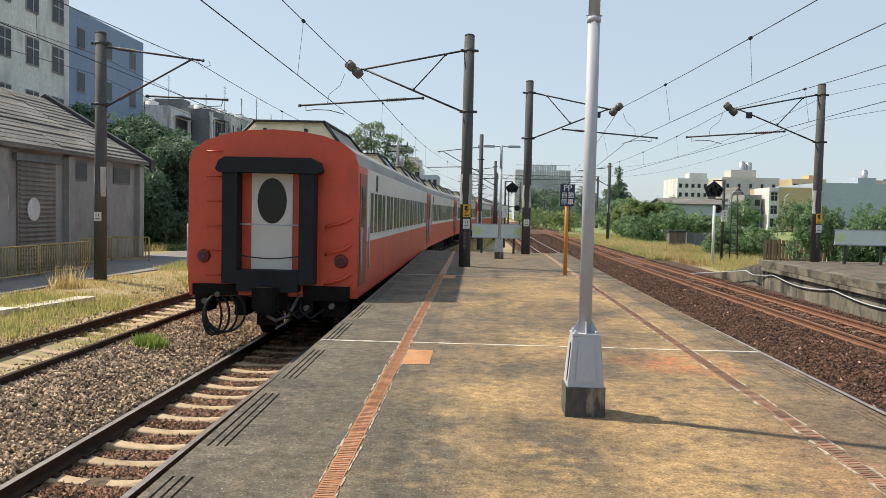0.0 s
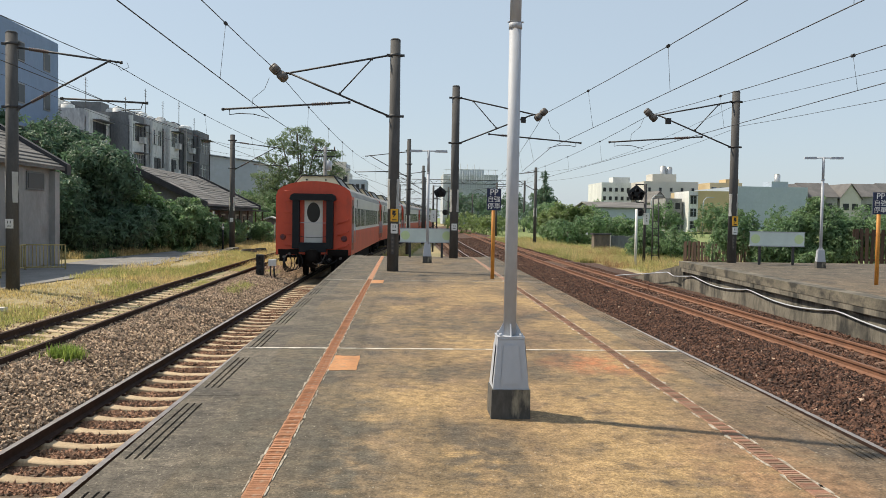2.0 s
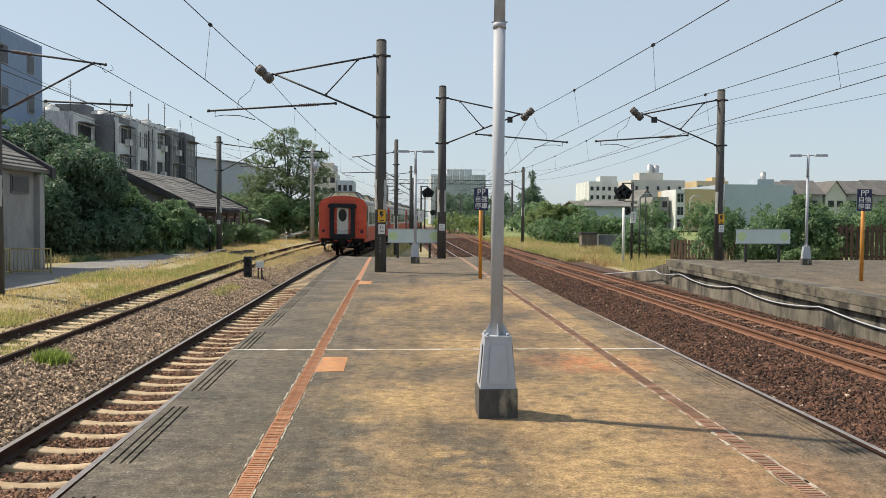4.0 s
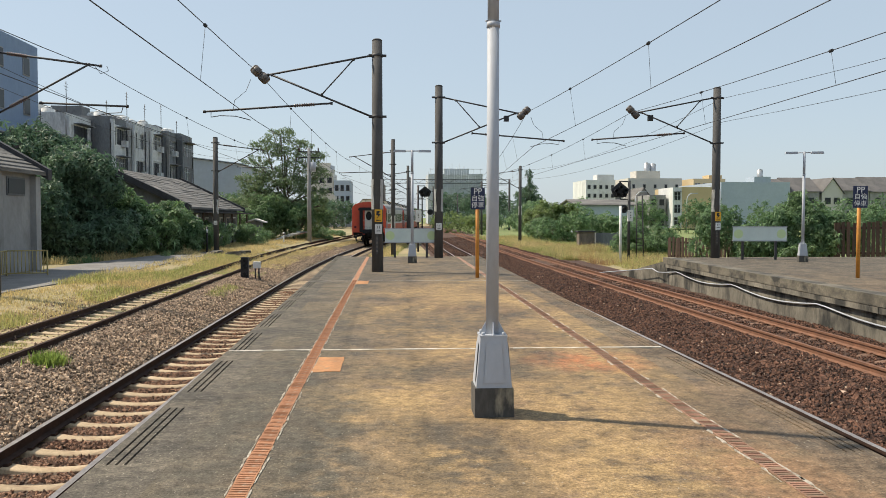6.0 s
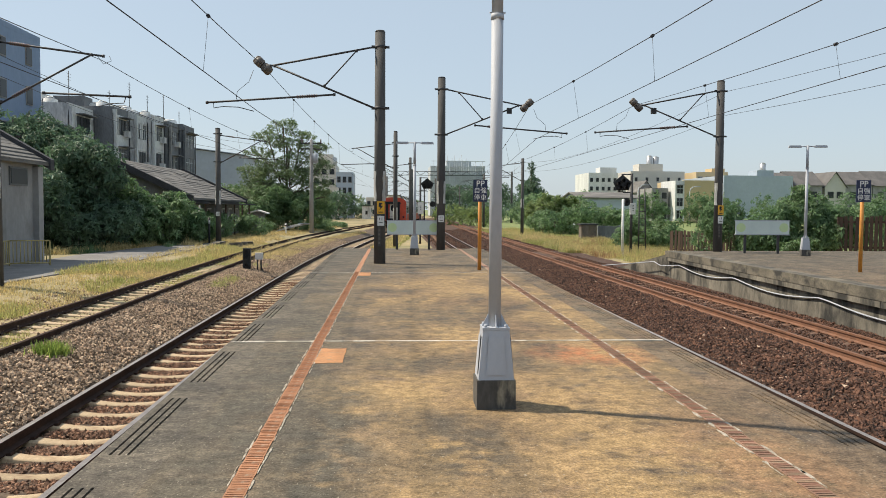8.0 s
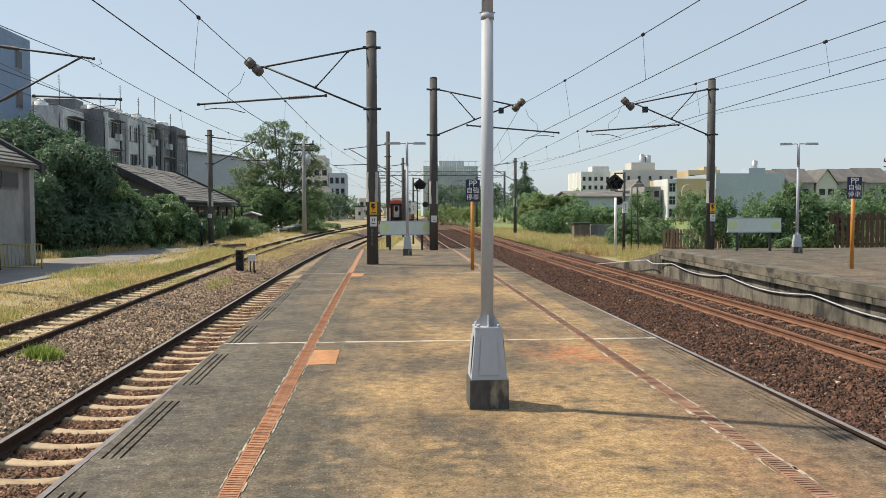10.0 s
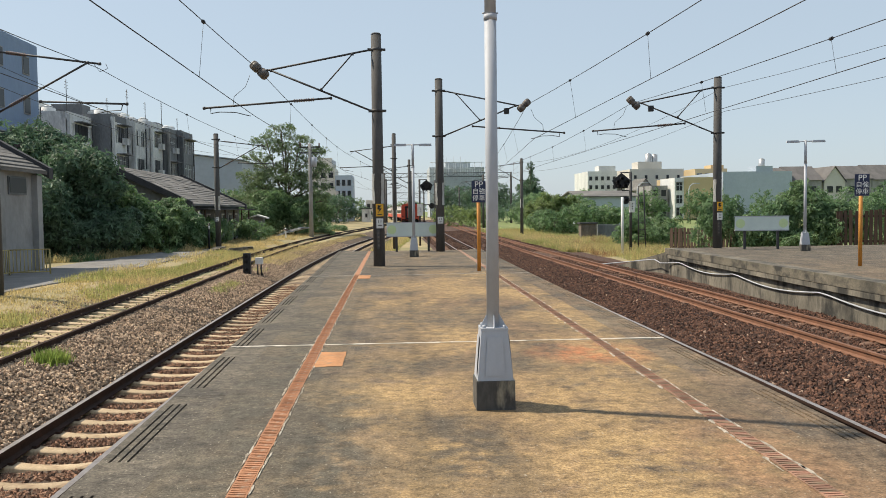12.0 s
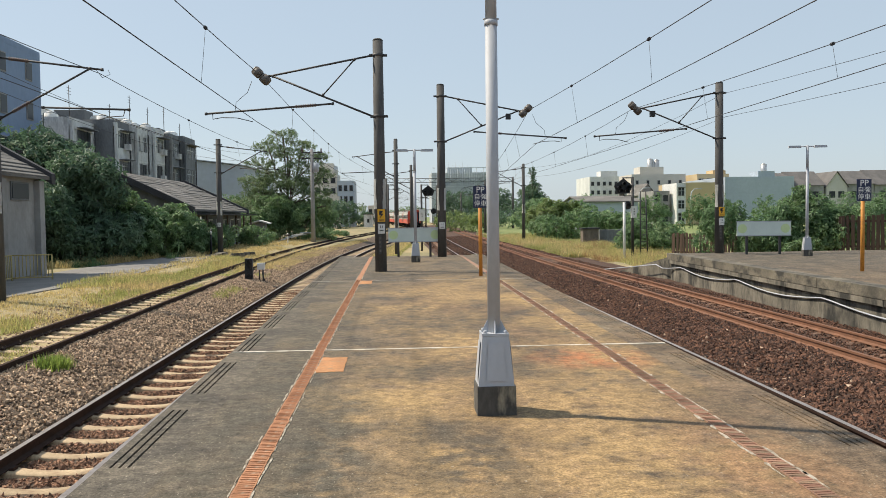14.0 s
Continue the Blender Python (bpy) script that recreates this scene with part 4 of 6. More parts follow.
        for sx in (-0.2, 0.0, 0.2):
            bm = bmesh.new()
            pipe(bm, [(0.30 + sx, yy + s * 0.1, 0.80), (0.36 + sx, yy + s * 0.26, 0.58), (0.52 + sx, yy + s * 0.26, 0.46), (0.72 + sx, yy + s * 0.14, 0.60)], 0.022)
            part("hose", bm, "rubber", c)
        for sx in (-0.42, 0.42):
            bm = bmesh.new()
            cube(bm, (sx, yy + s * 0.05, 0.93), (0.26, 0.12, 0.24))
            bevelled(bm, 0.02, 1)
            part("step_bracket", bm, "train_red", c)
        bm = bmesh.new()
        pipe(bm, [(0.5, yy + s * 0.1, 0.85), (0.35, yy + s * 0.25, 0.5), (0.15, yy + s * 0.3, 0.42), (0.0, yy + s * 0.3, 0.5)], 0.03)
        part("hose", bm, "insulator_grey", c)
    # side doors and windows
    for side in (-1, 1):
        x = side * 1.455
        for y in (0.62, L - 0.62):
            bm = bmesh.new()
            cube(bm, (x, y, 1.95), (0.02, 0.78, 1.95))
            bevelled(bm, 0.008, 1)
            d = part("side_door", bm, "door_brown", c)
            bm = bmesh.new()
            cube(bm, (x + side * 0.012, y, 2.35), (0.012, 0.45, 0.7))
            part("door_window", bm, "glass", d)
            for yy in (y - 0.5, y + 0.5):
                bm = bmesh.new()
                tube(bm, (x + side * 0.05, yy, 1.25), (x + side * 0.05, yy, 2.0), 0.015, n=6)
                part("handrail", bm, "galv", c)
        ws = [1.75, 2.35] + [3.35 + 1.6 * k for k in range(9)] + [17.65, 18.25]
        for y in ws:
            w = 0.36 if y < 3 or y > 17.5 else 1.25
            bm = bmesh.new()
            cube(bm, (x, y, 2.24), (0.02, w + 0.1, 0.86))
            bevelled(bm, 0.008, 1)
            wf = part("window", bm, "train_silver", c)
            bm = bmesh.new()
            cube(bm, (x + side * 0.006, y, 2.24), (0.02, w, 0.76))
            part("pane", bm, "glass", wf)
            if w > 1:
                bm = bmesh.new()
                cube(bm, (x + side * 0.012, y, 2.24), (0.02, 0.05, 0.76))
                part("mullion", bm, "train_silver", wf)
        bm = bmesh.new()
        cube(bm, (x, 2.6, 2.82), (0.015, 0.22, 0.34))
        part("vent", bm, "black", c)
    # underframe and bogies
    bm = bmesh.new()
    cube(bm, (0, L / 2, 0.52), (2.3, 7.5, 0.6))
    cube(bm, (0, L / 2, 0.72), (2.5, L - 0.6, 0.14))
    part("underframe", bm, "underframe", c)
    for y in (3.1, L - 3.1):
        bm = bmesh.new()
        for sx in (-1, 1):
            cube(bm, (sx * 0.85, y, 0.42), (0.16, 2.9, 0.24))
            cube(bm, (sx * 0.88, y, 0.32), (0.2, 0.6, 0.4))
        cube(bm, (0, y, 0.45), (1.7, 0.5, 0.3))
        bg = part("bogie", bm, "underframe", c)
        for dy in (-1.05, 1.05):
            for sx in (-1, 1):
                bm = bmesh.new()
                tube(bm, (sx * 0.52, y + dy, 0.43 - SEAT), (sx * 0.65, y + dy, 0.43 - SEAT), 0.43, n=24, smooth=False)
                tube(bm, (sx * 0.50, y + dy, 0.43 - SEAT), (sx * 0.53, y + dy, 0.43 - SEAT), 0.455, n=24, smooth=False)
                part("wheel", bm, "underframe", bg)
    return c


def train_rear(t):
    return 13.75 + 8.72 * t + 0.125 * t * t


coach_a = build_coach("red passenger coach with a rounded rear end and black gangway", True)
coaches = [coach_a]
for _k in range(5):
    coaches.append(tagged(copy_thing(coach_a, Matrix.Identity(4)), "red and grey passenger coach coupled in the moving train"))


def motions():
    """The train pulls away along its curved track."""
    for k, c in enumerate(coaches):
        rows = []
        for i in range(57):
            t = i * 0.25
            y0 = train_rear(t) + k * (COACH + GAP)
            a, b = y0 + 3.1, y0 + COACH - 3.1
            xa, xb = track_left(a), track_left(b)
            turn = math.atan2(-(xb - xa), b - a)
            x0 = xa - (xb - xa) / (b - a) * 3.1
            rows.append((t, pose(x0, y0, RAIL_LEFT + SEAT, 0, 0, math.degrees(turn))))
        walk(c, rows)


# ---- foliage ----
# dark and mid greens are blued and lightened, putting distance haze into the leaves
MAT["leaf_dark"] = leaf_material("dark_green_leaf", (0.072, 0.14, 0.09), (0.13, 0.205, 0.115))
MAT["leaf_mid"] = leaf_material("green_leaf", (0.105, 0.195, 0.09), (0.18, 0.275, 0.12))
MAT["leaf_airy"] = leaf_material("grey_green_leaf", (0.14, 0.21, 0.10), (0.21, 0.28, 0.14))
MAT["leaf_light"] = leaf_material("light_green_leaf", (0.145, 0.215, 0.07), (0.20, 0.265, 0.095))
MAT["grass_green"] = leaf_material("green_grass", (0.33, 0.36, 0.115), (0.50, 0.46, 0.19))
MAT["grass_tuft"] = leaf_material("fresh_grass", (0.2, 0.3, 0.06), (0.28, 0.36, 0.09))
MAT["weed_red"] = leaf_material("dry_red_weed", (0.34, 0.19, 0.10), (0.42, 0.28, 0.13))
MAT["grass_dry"] = leaf_material("dry_grass", (0.64, 0.51, 0.26), (0.54, 0.44, 0.2))
MAT["bark"] = material("bark", (0.16, 0.13, 0.10), (0.09, 0.075, 0.06), 6, 0.95, bump=0.02, stretch=(1, 1, 0.3))


def leaf_mesh(name, blobs, count, size, mat, seed, shell=0.6, tufts=13):
    """Fans of leaflets over and inside a cluster of uneven lumps. blobs: centre and three radii."""
    rng = np.random.default_rng(seed)
    clumps = [(*b[:3], b[3] * 0.84, b[4] * 0.84, b[5] * 0.86) for b in blobs]
    for b in list(blobs):
        for _ in range(tufts):
            d = rng.normal(size=3)
            d[2] = abs(d[2]) * 0.9 - 0.1
            d /= np.linalg.norm(d)
            k = rng.uniform(0.2, 0.46)
            clumps.append((b[0] + d[0] * b[3] * 0.92, b[1] + d[1] * b[4] * 0.92, b[2] + d[2] * b[5] * 0.92, b[3] * k, b[4] * k, b[5] * k))
    blobs = clumps
    vol = np.array([b[3] * b[4] + b[4] * b[5] + b[3] * b[5] for b in blobs])
    fan = 5
    count //= fan
    pick = rng.choice(len(blobs), count, p=vol / vol.sum())
    B = np.array(blobs)[pick]
    d = rng.normal(size=(count, 3))
    d /= np.linalg.norm(d, axis=1)[:, None]
    # lumps: push the shell in and out by direction so the outline is uneven
    ph = rng.uniform(0, 6.28, (len(blobs), 6))[pick]
    lump = 1 + 0.16 * np.sin(4 * d[:, 0] + ph[:, 0]) * np.sin(5 * d[:, 1] + ph[:, 1]) + 0.13 * np.sin(9 * d[:, 2] + ph[:, 2]) * np.sin(8 * d[:, 0] + ph[:, 3])
    r = (shell + (1.04 - shell) * rng.uniform(0, 1, count) ** 0.5) * lump
    c = B[:, :3] + d * B[:, 3:6] * r[:, None]
    nrm = d + rng.normal(size=(count, 3)) * 0.75
    nrm[:, 2] += 0.6
    nrm /= np.linalg.norm(nrm, axis=1)[:, None]
    t = np.cross(nrm, rng.normal(size=(count, 3)))
    t /= np.linalg.norm(t, axis=1)[:, None]
    b = np.cross(nrm, t)
    s = size * rng.uniform(0.6, 1.35, count)[:, None]
    # each sprig is a fan of drooping leaflets round one stalk
    v = np.empty((count, fan, 4, 3))
    for k in range(fan):
        a = 2 * math.pi * k / fan + rng.uniform(-0.4, 0.4, count)[:, None]
        out = t * np.cos(a) + b * np.sin(a) - nrm * 0.25
        out[:, 2] -= rng.uniform(0.0, 0.35, count)
        side = t * -np.sin(a) + b * np.cos(a)
        q = s * rng.uniform(0.75, 1.2, count)[:, None]
        v[:, k, 0] = c
        v[:, k, 1] = c + out * q * 0.9 + side * q * 0.36 + nrm * q * 0.12
        v[:, k, 2] = c + out * q * 1.9
        v[:, k, 3] = c + out * q * 0.9 - side * q * 0.36 + nrm * q * 0.12
    base = (np.arange(count * fan) * 4)[:, None]
    faces = np.concatenate((base + [0, 1, 2], base + [0, 2, 3]))
    return raw_mesh(name, v.reshape(-1, 3).tolist(), faces.tolist(), mat)


def bush(label, blobs, count, size, mat, seed, category="bush"):
    x, y, z = blobs[0][0], blobs[0][1], ground_height(blobs[0][0], min(blobs[0][1], 400))
    t = thing("bush", label, category, pose(x, y, z))
    local = [(b[0] - x, b[1] - y, b[2] - z, b[3], b[4], b[5]) for b in blobs]
    fol = new("foliage", leaf_mesh("foliage", local, count, size, mat, seed))
    fol.parent = t
    tagged(fol, kind="stuff")
    rng = random.Random(seed)
    bm = bmesh.new()
    for b in local:
        for k in range(3):
            a = rng.uniform(0, 6.28)
            gx, gy = b[0] + rng.uniform(-0.4, 0.4) * b[3], b[1] + rng.uniform(-0.4, 0.4) * b[4]
            pipe(bm, [(gx, gy, -0.15), (gx + 0.1 * math.cos(a), gy + 0.1 * math.sin(a), b[2] * 0.5), (b[0] + 0.5 * b[3] * math.cos(a), b[1] + 0.5 * b[4] * math.sin(a), b[2] + 0.3 * b[5])], 0.03, n=5)
    tagged(part("branchwork", bm, "bark", t), kind="stuff")
    return t


def tree(label, x, y, z, height, crown, leaves, size, mat, seed, trunk=0.22, shell=0.3):
    """crown: lumps around the trunk, local to its foot; a limb goes to each."""
    t = thing("tree", label, "tree", pose(x, y, z))
    rng = random.Random(seed)
    bm = bmesh.new()
    h = height * 0.45
    pipe(bm, [(0, 0, -0.3), (0.1, 0, h * 0.4), (0.0, 0.1, h), (0.15, 0, height * 0.8)], trunk, n=9)
    for v in bm.verts:
        k = max(0.25, 1 - v.co.z / height)
        v.co.x, v.co.y = v.co.x * k, v.co.y * k
    part("trunk", bm, "bark", t)
    for b in crown:
        bm = bmesh.new()
        s = Vector((0.03, 0.03, min(h * rng.uniform(0.55, 1.1), b[2] * 0.85)))
        e = Vector(b[:3])
        mid = s.lerp(e, 0.55) + Vector((0, 0, -0.15))
        pipe(bm, [s, mid, e], trunk * 0.28, n=6)
        for k in range(4):
            f = e + Vector((rng.uniform(-1, 1) * b[3], rng.uniform(-1, 1) * b[4], rng.uniform(-0.3, 0.9) * b[5])) * 0.7
            pipe(bm, [mid.lerp(e, rng.uniform(0.2, 0.9)), f], trunk * 0.1, n=4)
        part("limb", bm, "bark", t)
    c = new("crown", leaf_mesh("crown", crown, leaves, size, mat, seed, shell))
    c.parent = t
    tagged(c, kind="stuff")
    return t


def grass(name, label, zones, count, height, mat, seed, bare=-0.3):
    """Blades in tufts over rectangles (x0, x1, y0, y1, line or None)."""
    rng = np.random.default_rng(seed)
    area = np.array([(z[1] - z[0]) * (z[3] - z[2]) for z in zones])
    verts, faces = [], []
    k = 0
    tufts = count // 9
    for zi in rng.choice(len(zones), tufts, p=area / area.sum()):
        x0, x1, y0, y1, line = zones[zi]
        y = y0 + (y1 - y0) * rng.uniform() ** 1.25
        x = rng.uniform(x0, x1) + (line(y) if line else 0)
        if noise.noise((x * 0.35, y * 0.22, seed)) < bare:
            continue
        g = ground_height(x, y) - 0.02
        hh = height * rng.uniform(0.45, 1.2) * (1 + 0.6 * noise.noise((x * 0.5, y * 0.5, 7)))
        for j in range(9):
            a, lean = rng.uniform(0, 6.28), rng.uniform(0.05, 0.6) * hh
            bx, by = x + rng.normal() * 0.07, y + rng.normal() * 0.07
            w = rng.uniform(0.006, 0.014)
            ca, sa = math.cos(a), math.sin(a)
            h = hh * rng.uniform(0.6, 1.1)
            verts += [(bx - sa * w, by + ca * w, g), (bx + sa * w, by - ca * w, g), (bx + ca * lean, by + sa * lean, g + h)]
            faces.append((k, k + 1, k + 2))
            k += 3
    ob = new(name, raw_mesh(name, verts, faces, mat))
    return tagged(ob, label, "grass", kind="stuff")


grass("grass", "yellow-green grass along the road", [(-10.5, -7.6, 9, 30, None), (-9.7, -7.6, 30, 50, None)], 62000, 0.2, "grass_green", 3, 0.0)
grass("dry_grass", "dry straw-coloured grass beside the siding", [(-10.6, -7.4, 26, 52, None), (-1.6, 1.2, 36, 60, track_siding), (-6, -1.2, 45, 95, track_siding)], 60000, 0.2, "grass_dry", 4)
grass("dry_grass", "pale dry grass among the green", [(-10.6, -7.5, 8, 32, None), (-2.6, -1.5, 36, 80, track_left)], 62000, 0.12, "grass_dry", 14, -0.3)
grass("dry_grass", "dead stalks below the bushes", [(-15.6, -13.3, 36.5, 40, None), (-14.2, -12.0, 40, 46, None), (-12.6, -11.2, 45, 51, None)], 9000, 0.4, "grass_dry", 15, 0.0)
grass("weeds", "low green weeds below the bushes", [(-15.8, -13.2, 37, 41, None), (-14.0, -11.6, 42.5, 50, None)], 6000, 0.4, "leaf_mid", 16, 0.1)
grass("grass", "grass patches between the siding rails", [(-0.5, 0.45, 10, 44, track_siding)], 12000, 0.13, "grass_green", 5, 0.05)
grass("grass", "grass along the foot of the siding", [(1.2, 1.6, 20, 44, track_siding)], 5000, 0.16, "grass_green", 17, 0.1)
grass("grass", "tall grass on the verge beyond the far platform", [(11, 19, 34.5, 62, None), (9.4, 16, 45, 95, None)], 100000, 0.42, "grass_green", 6, -0.15)
grass("dry_grass", "dry reeds on the verge", [(10.6, 17, 36, 66, None), (9.6, 13.5, 45, 90, None), (1.6, 2.9, 34, 90, track_left)], 70000, 0.45, "grass_dry", 8)
grass("reddish_weeds", "reddish-brown dry weeds on the verge", [(11.2, 15.5, 44, 68, None), (10.4, 13.2, 36, 46, None)], 16000, 0.5, "weed_red", 18, 0.05)
grass("grass", "grass strip between the diverging tracks", [(1.6, 3.2, 33, 110, track_left)], 16000, 0.3, "grass_green", 12)
grass("grass_tuft", "small green tuft in the ballast", [(-5.42, -5.14, 12.7, 13.0, None)], 1500, 0.2, "grass_tuft", 10, -2)
grass("grass_tuft", "tall pale grass clump beside the road", [(-10.3, -9.7, 19.2, 19.9, None)], 260, 0.8, "grass_dry", 19, -2)

bush("dense dark green bush beside the warehouse", [(-16.5, 40, 1.2, 2.3, 2.2, 2.2), (-15.3, 41, 2.9, 1.7, 1.6, 1.6), (-16.2, 43, 3.8, 1.5, 1.8, 1.3), (-14.2, 41.5, 0.6, 1.5, 1.6, 1.4), (-17.5, 44, 3.4, 1.8, 2, 1.8), (-15.2, 39.4, 0.2, 1.3, 1.0, 1.0)], 46000, 0.135, "leaf_dark", 21)
bush("tall dark green shrubs behind the warehouse", [(-19.5, 43, 3.8, 2.4, 2, 2.6), (-22.0, 42, 4.2, 2.2, 2, 2.2), (-17.8, 45, 4.0, 1.8, 2, 1.6), (-24.5, 43, 4.2, 2.4, 2, 2.3)], 26000, 0.14, "leaf_dark", 22)
bush("leafy green bush in front of the long hut", [(-13.3, 46.5, 0.7, 1.7, 1.5, 1.5), (-14.8, 46, 1.2, 1.4, 1.5, 1.5), (-12.2, 48, 0.5, 1.2, 1.4, 1.1), (-11.4, 49.5, 0.2, 0.9, 1.2, 0.9), (-13.0, 49, 1.3, 1.0, 1.2, 0.9), (-13.9, 44.6, 0.1, 1.2, 1.0, 0.9)], 34000, 0.12, "leaf_mid", 23)
bush("low scrub beside the mast", [(-12.0, 57, 0.2, 1.3, 1.5, 1.0), (-10.3, 62, 0.0, 1.2, 1.6, 0.9)], 6000, 0.10, "leaf_mid", 24)
bush("scrub below the large tree", [(-13.8, 82, 1.6, 2.6, 3, 2.4), (-8.4, 84, 1.2, 2.0, 2.5, 2.0), (-10.8, 80, 1.6, 2.6, 2, 2.2), (-17, 92, 1.2, 3, 3, 2.4)], 26000, 0.15, "leaf_mid", 25)
bush("distant dark green roadside trees", [(-9.5, 150, 1.6, 3.0, 3, 2.8), (-12.5, 158, 2.0, 3.0, 3, 3.0), (-6.8, 178, 0.8, 2.0, 3, 2.0)], 6000, 0.26, "leaf_dark", 26, "trees")
bush("dense scrub around the large tree", [(-11.5, 76, 1.2, 2.2, 1.5, 2.2), (-8.6, 76.5, 0.8, 1.4, 1.4, 1.8), (-13.6, 75, 0.6, 1.8, 1.4, 1.6)], 18000, 0.13, "leaf_mid", 28)
bush("low scrub beside the utility pole", [(-6.6, 80, -0.5, 0.8, 1.2, 0.45), (-6.2, 92, -0.5, 0.9, 1.6, 0.5), (-8.4, 98, -0.4, 1.3, 2.0, 0.7)], 6000, 0.10, "leaf_mid", 29)
tree("large airy tree with feathery foliage", -10.2, 79, -0.7, 10.6,
     [(-0.3, 0, 9.9, 1.3, 1.3, 0.75), (1.4, 0.3, 9.0, 1.4, 1.3, 0.75), (-1.7, 0, 8.8, 1.3, 1.3, 0.95), (0.3, 0.5, 8.0, 1.5, 1.5, 0.95), (2.6, 0, 7.6, 1.4, 1.3, 0.8), (-2.7, 0.2, 7.4, 1.3, 1.3, 0.75),
      (1.0, 0, 6.7, 1.5, 1.5, 0.8), (-1.5, 0, 6.4, 1.5, 1.4, 0.8), (3.2, 0, 6.0, 1.3, 1.4, 0.9), (-3.4, 0.3, 5.6, 1.4, 1.5, 0.9), (0.4, -0.5, 5.2, 1.9, 1.6, 0.95), (2.4, 0, 4.4, 1.7, 1.6, 0.8), (-2.0, 0, 4.2, 1.8, 1.6, 0.8),
      (-0.2, 0, 3.2, 2.4, 2, 0.9), (3.2, 0.4, 3.2, 1.2, 1.4, 0.8), (-3.8, 0, 3.2, 1.6, 1.5, 0.9), (-0.8, 0.2, 5.6, 1.9, 1.6, 0.9), (1.8, 0.2, 5.3, 1.5, 1.4, 0.8), (-2.9, 0.2, 4.8, 1.5, 1.4, 0.8)], 40000, 0.085, "leaf_airy", 31)

# right of the line
bush("dense green hedge along the far track", [(16.9, 88, 0.9, 2.4, 4, 2.2), (17.4, 100, 1.0, 2.4, 4, 2.0), (20.0, 86, 0.7, 2.4, 4, 2.0), (15.2, 79, 0.0, 1.9, 3, 1.3), (18.3, 80, 0.3, 2.0, 3, 1.6), (22.6, 82, 0.2, 1.9, 3, 1.5)], 30000, 0.16, "leaf_mid", 41)
# sunlight on this shrub is put into the lighter leaf colour
bush("sunlit tall green shrub in the hedge", [(16.3, 84, 1.6, 1.6, 2, 1.6), (15.2, 86, 0.8, 1.2, 2, 1.3), (18.4, 84, 1.4, 1.3, 2, 1.4)], 11000, 0.15, "leaf_light", 40)
bush("low leafy bushes behind the signals", [(14.6, 49, -0.2, 1.3, 1.3, 1.2), (16.2, 48, -0.1, 1.3, 1.3, 1.2), (17.2, 50, -0.5, 0.9, 1.3, 0.8), (15.4, 47.4, -0.5, 1.1, 1.0, 0.8)], 17000, 0.09, "leaf_mid", 42)
bush("climbing green bush beside the mast", [(14.9, 36.2, 1.1, 0.8, 0.7, 0.95), (15.5, 36.0, 0.5, 0.75, 0.8, 0.9), (14.2, 36.4, 0.2, 0.65, 0.8, 0.9)], 7000, 0.075, "leaf_mid", 43)
bush("broad leafy shrub behind the far platform", [(16.5, 35.0, 0.4, 1.0, 0.9, 1.2), (17.7, 34.8, 0.85, 1.1, 0.9, 1.45), (18.8, 34.6, 0.5, 0.95, 0.9, 1.3), (15.9, 34.8, 0.1, 0.8, 0.8, 0.9), (17.4, 34.2, -0.1, 1.5, 0.8, 0.8)], 28000, 0.095, "leaf_mid", 44)
bush("shrubs past the end of the fence", [(22.5, 37, 0.4, 1.3, 1.2, 1.5), (25, 40, 0.6, 1.7, 1.5, 1.6), (21.2, 38, 0.2, 1.2, 1.2, 1.3)], 9000, 0.10, "leaf_mid", 45)
for _i, (_x, _y, _r, _h) in enumerate(((38.5, 120, 1.9, 4.6), (45.4, 119, 1.7, 4.4), (28.2, 122, 1.7, 4.6), (33.0, 132, 1.6, 3.8), (49.5, 122, 1.6, 4.6), (24.5, 118, 1.8, 3.4), (56.0, 118, 2.4, 4.0), (64.0, 122, 3.0, 4.4), (72.0, 124, 3.0, 4.2))):
    bush("round dark green tree before the houses", [(_x, _y, _h * 0.45, _r, _r, _h * 0.5), (_x + _r * 0.6, _y, _h * 0.25, _r * 0.7, _r, _h * 0.36), (_x - _r * 0.6, _y + 1, _h * 0.2, _r * 0.7, _r, _h * 0.34)], 4200, 0.16, "leaf_mid", 60 + _i, "tree")
bush("dark woods where the line bends", [(13.5, 178, 2.6, 4.2, 5, 4.0), (19.5, 172, 2.8, 5, 5, 4.2), (27, 165, 2.6, 5, 5, 3.6), (17.5, 152, 0.8, 3.4, 4, 2.4), (23, 140, 1.0, 4, 4, 2.8)], 24000, 0.24, "leaf_dark", 47, "trees")
bush("pale scrub mound beside the curve", [(9.5, 125, 0.3, 3.0, 4, 1.9), (12.5, 118, 0.2, 2.6, 4, 1.6)], 5000, 0.18, "leaf_light", 48)
# haze over these trees is only their greyed leaf colour
bush("hazy trees where the line ends", [(-14, 330, 1.5, 7, 6, 4.5), (-3, 350, 1.0, 7, 6, 4.0), (7, 340, 1.6, 6, 6, 4.6), (-24, 320, 2.0, 7, 6, 5.0)], 9000, 0.4, "leaf_airy", 50, "trees")
tree("tall dark feathery conifer behind the hedge", 19.5, 115, -0.9, 9.0, [(0, 0, 7.9, 0.5, 0.5, 1.2), (0.5, 0, 6.4, 1.1, 1.0, 0.8), (-0.5, 0, 5.4, 1.2, 1.1, 0.8), (0.6, 0, 4.2, 1.5, 1.4, 0.9), (-0.6, 0, 3.2, 1.6, 1.4, 0.9)], 5000, 0.14, "leaf_dark", 49)

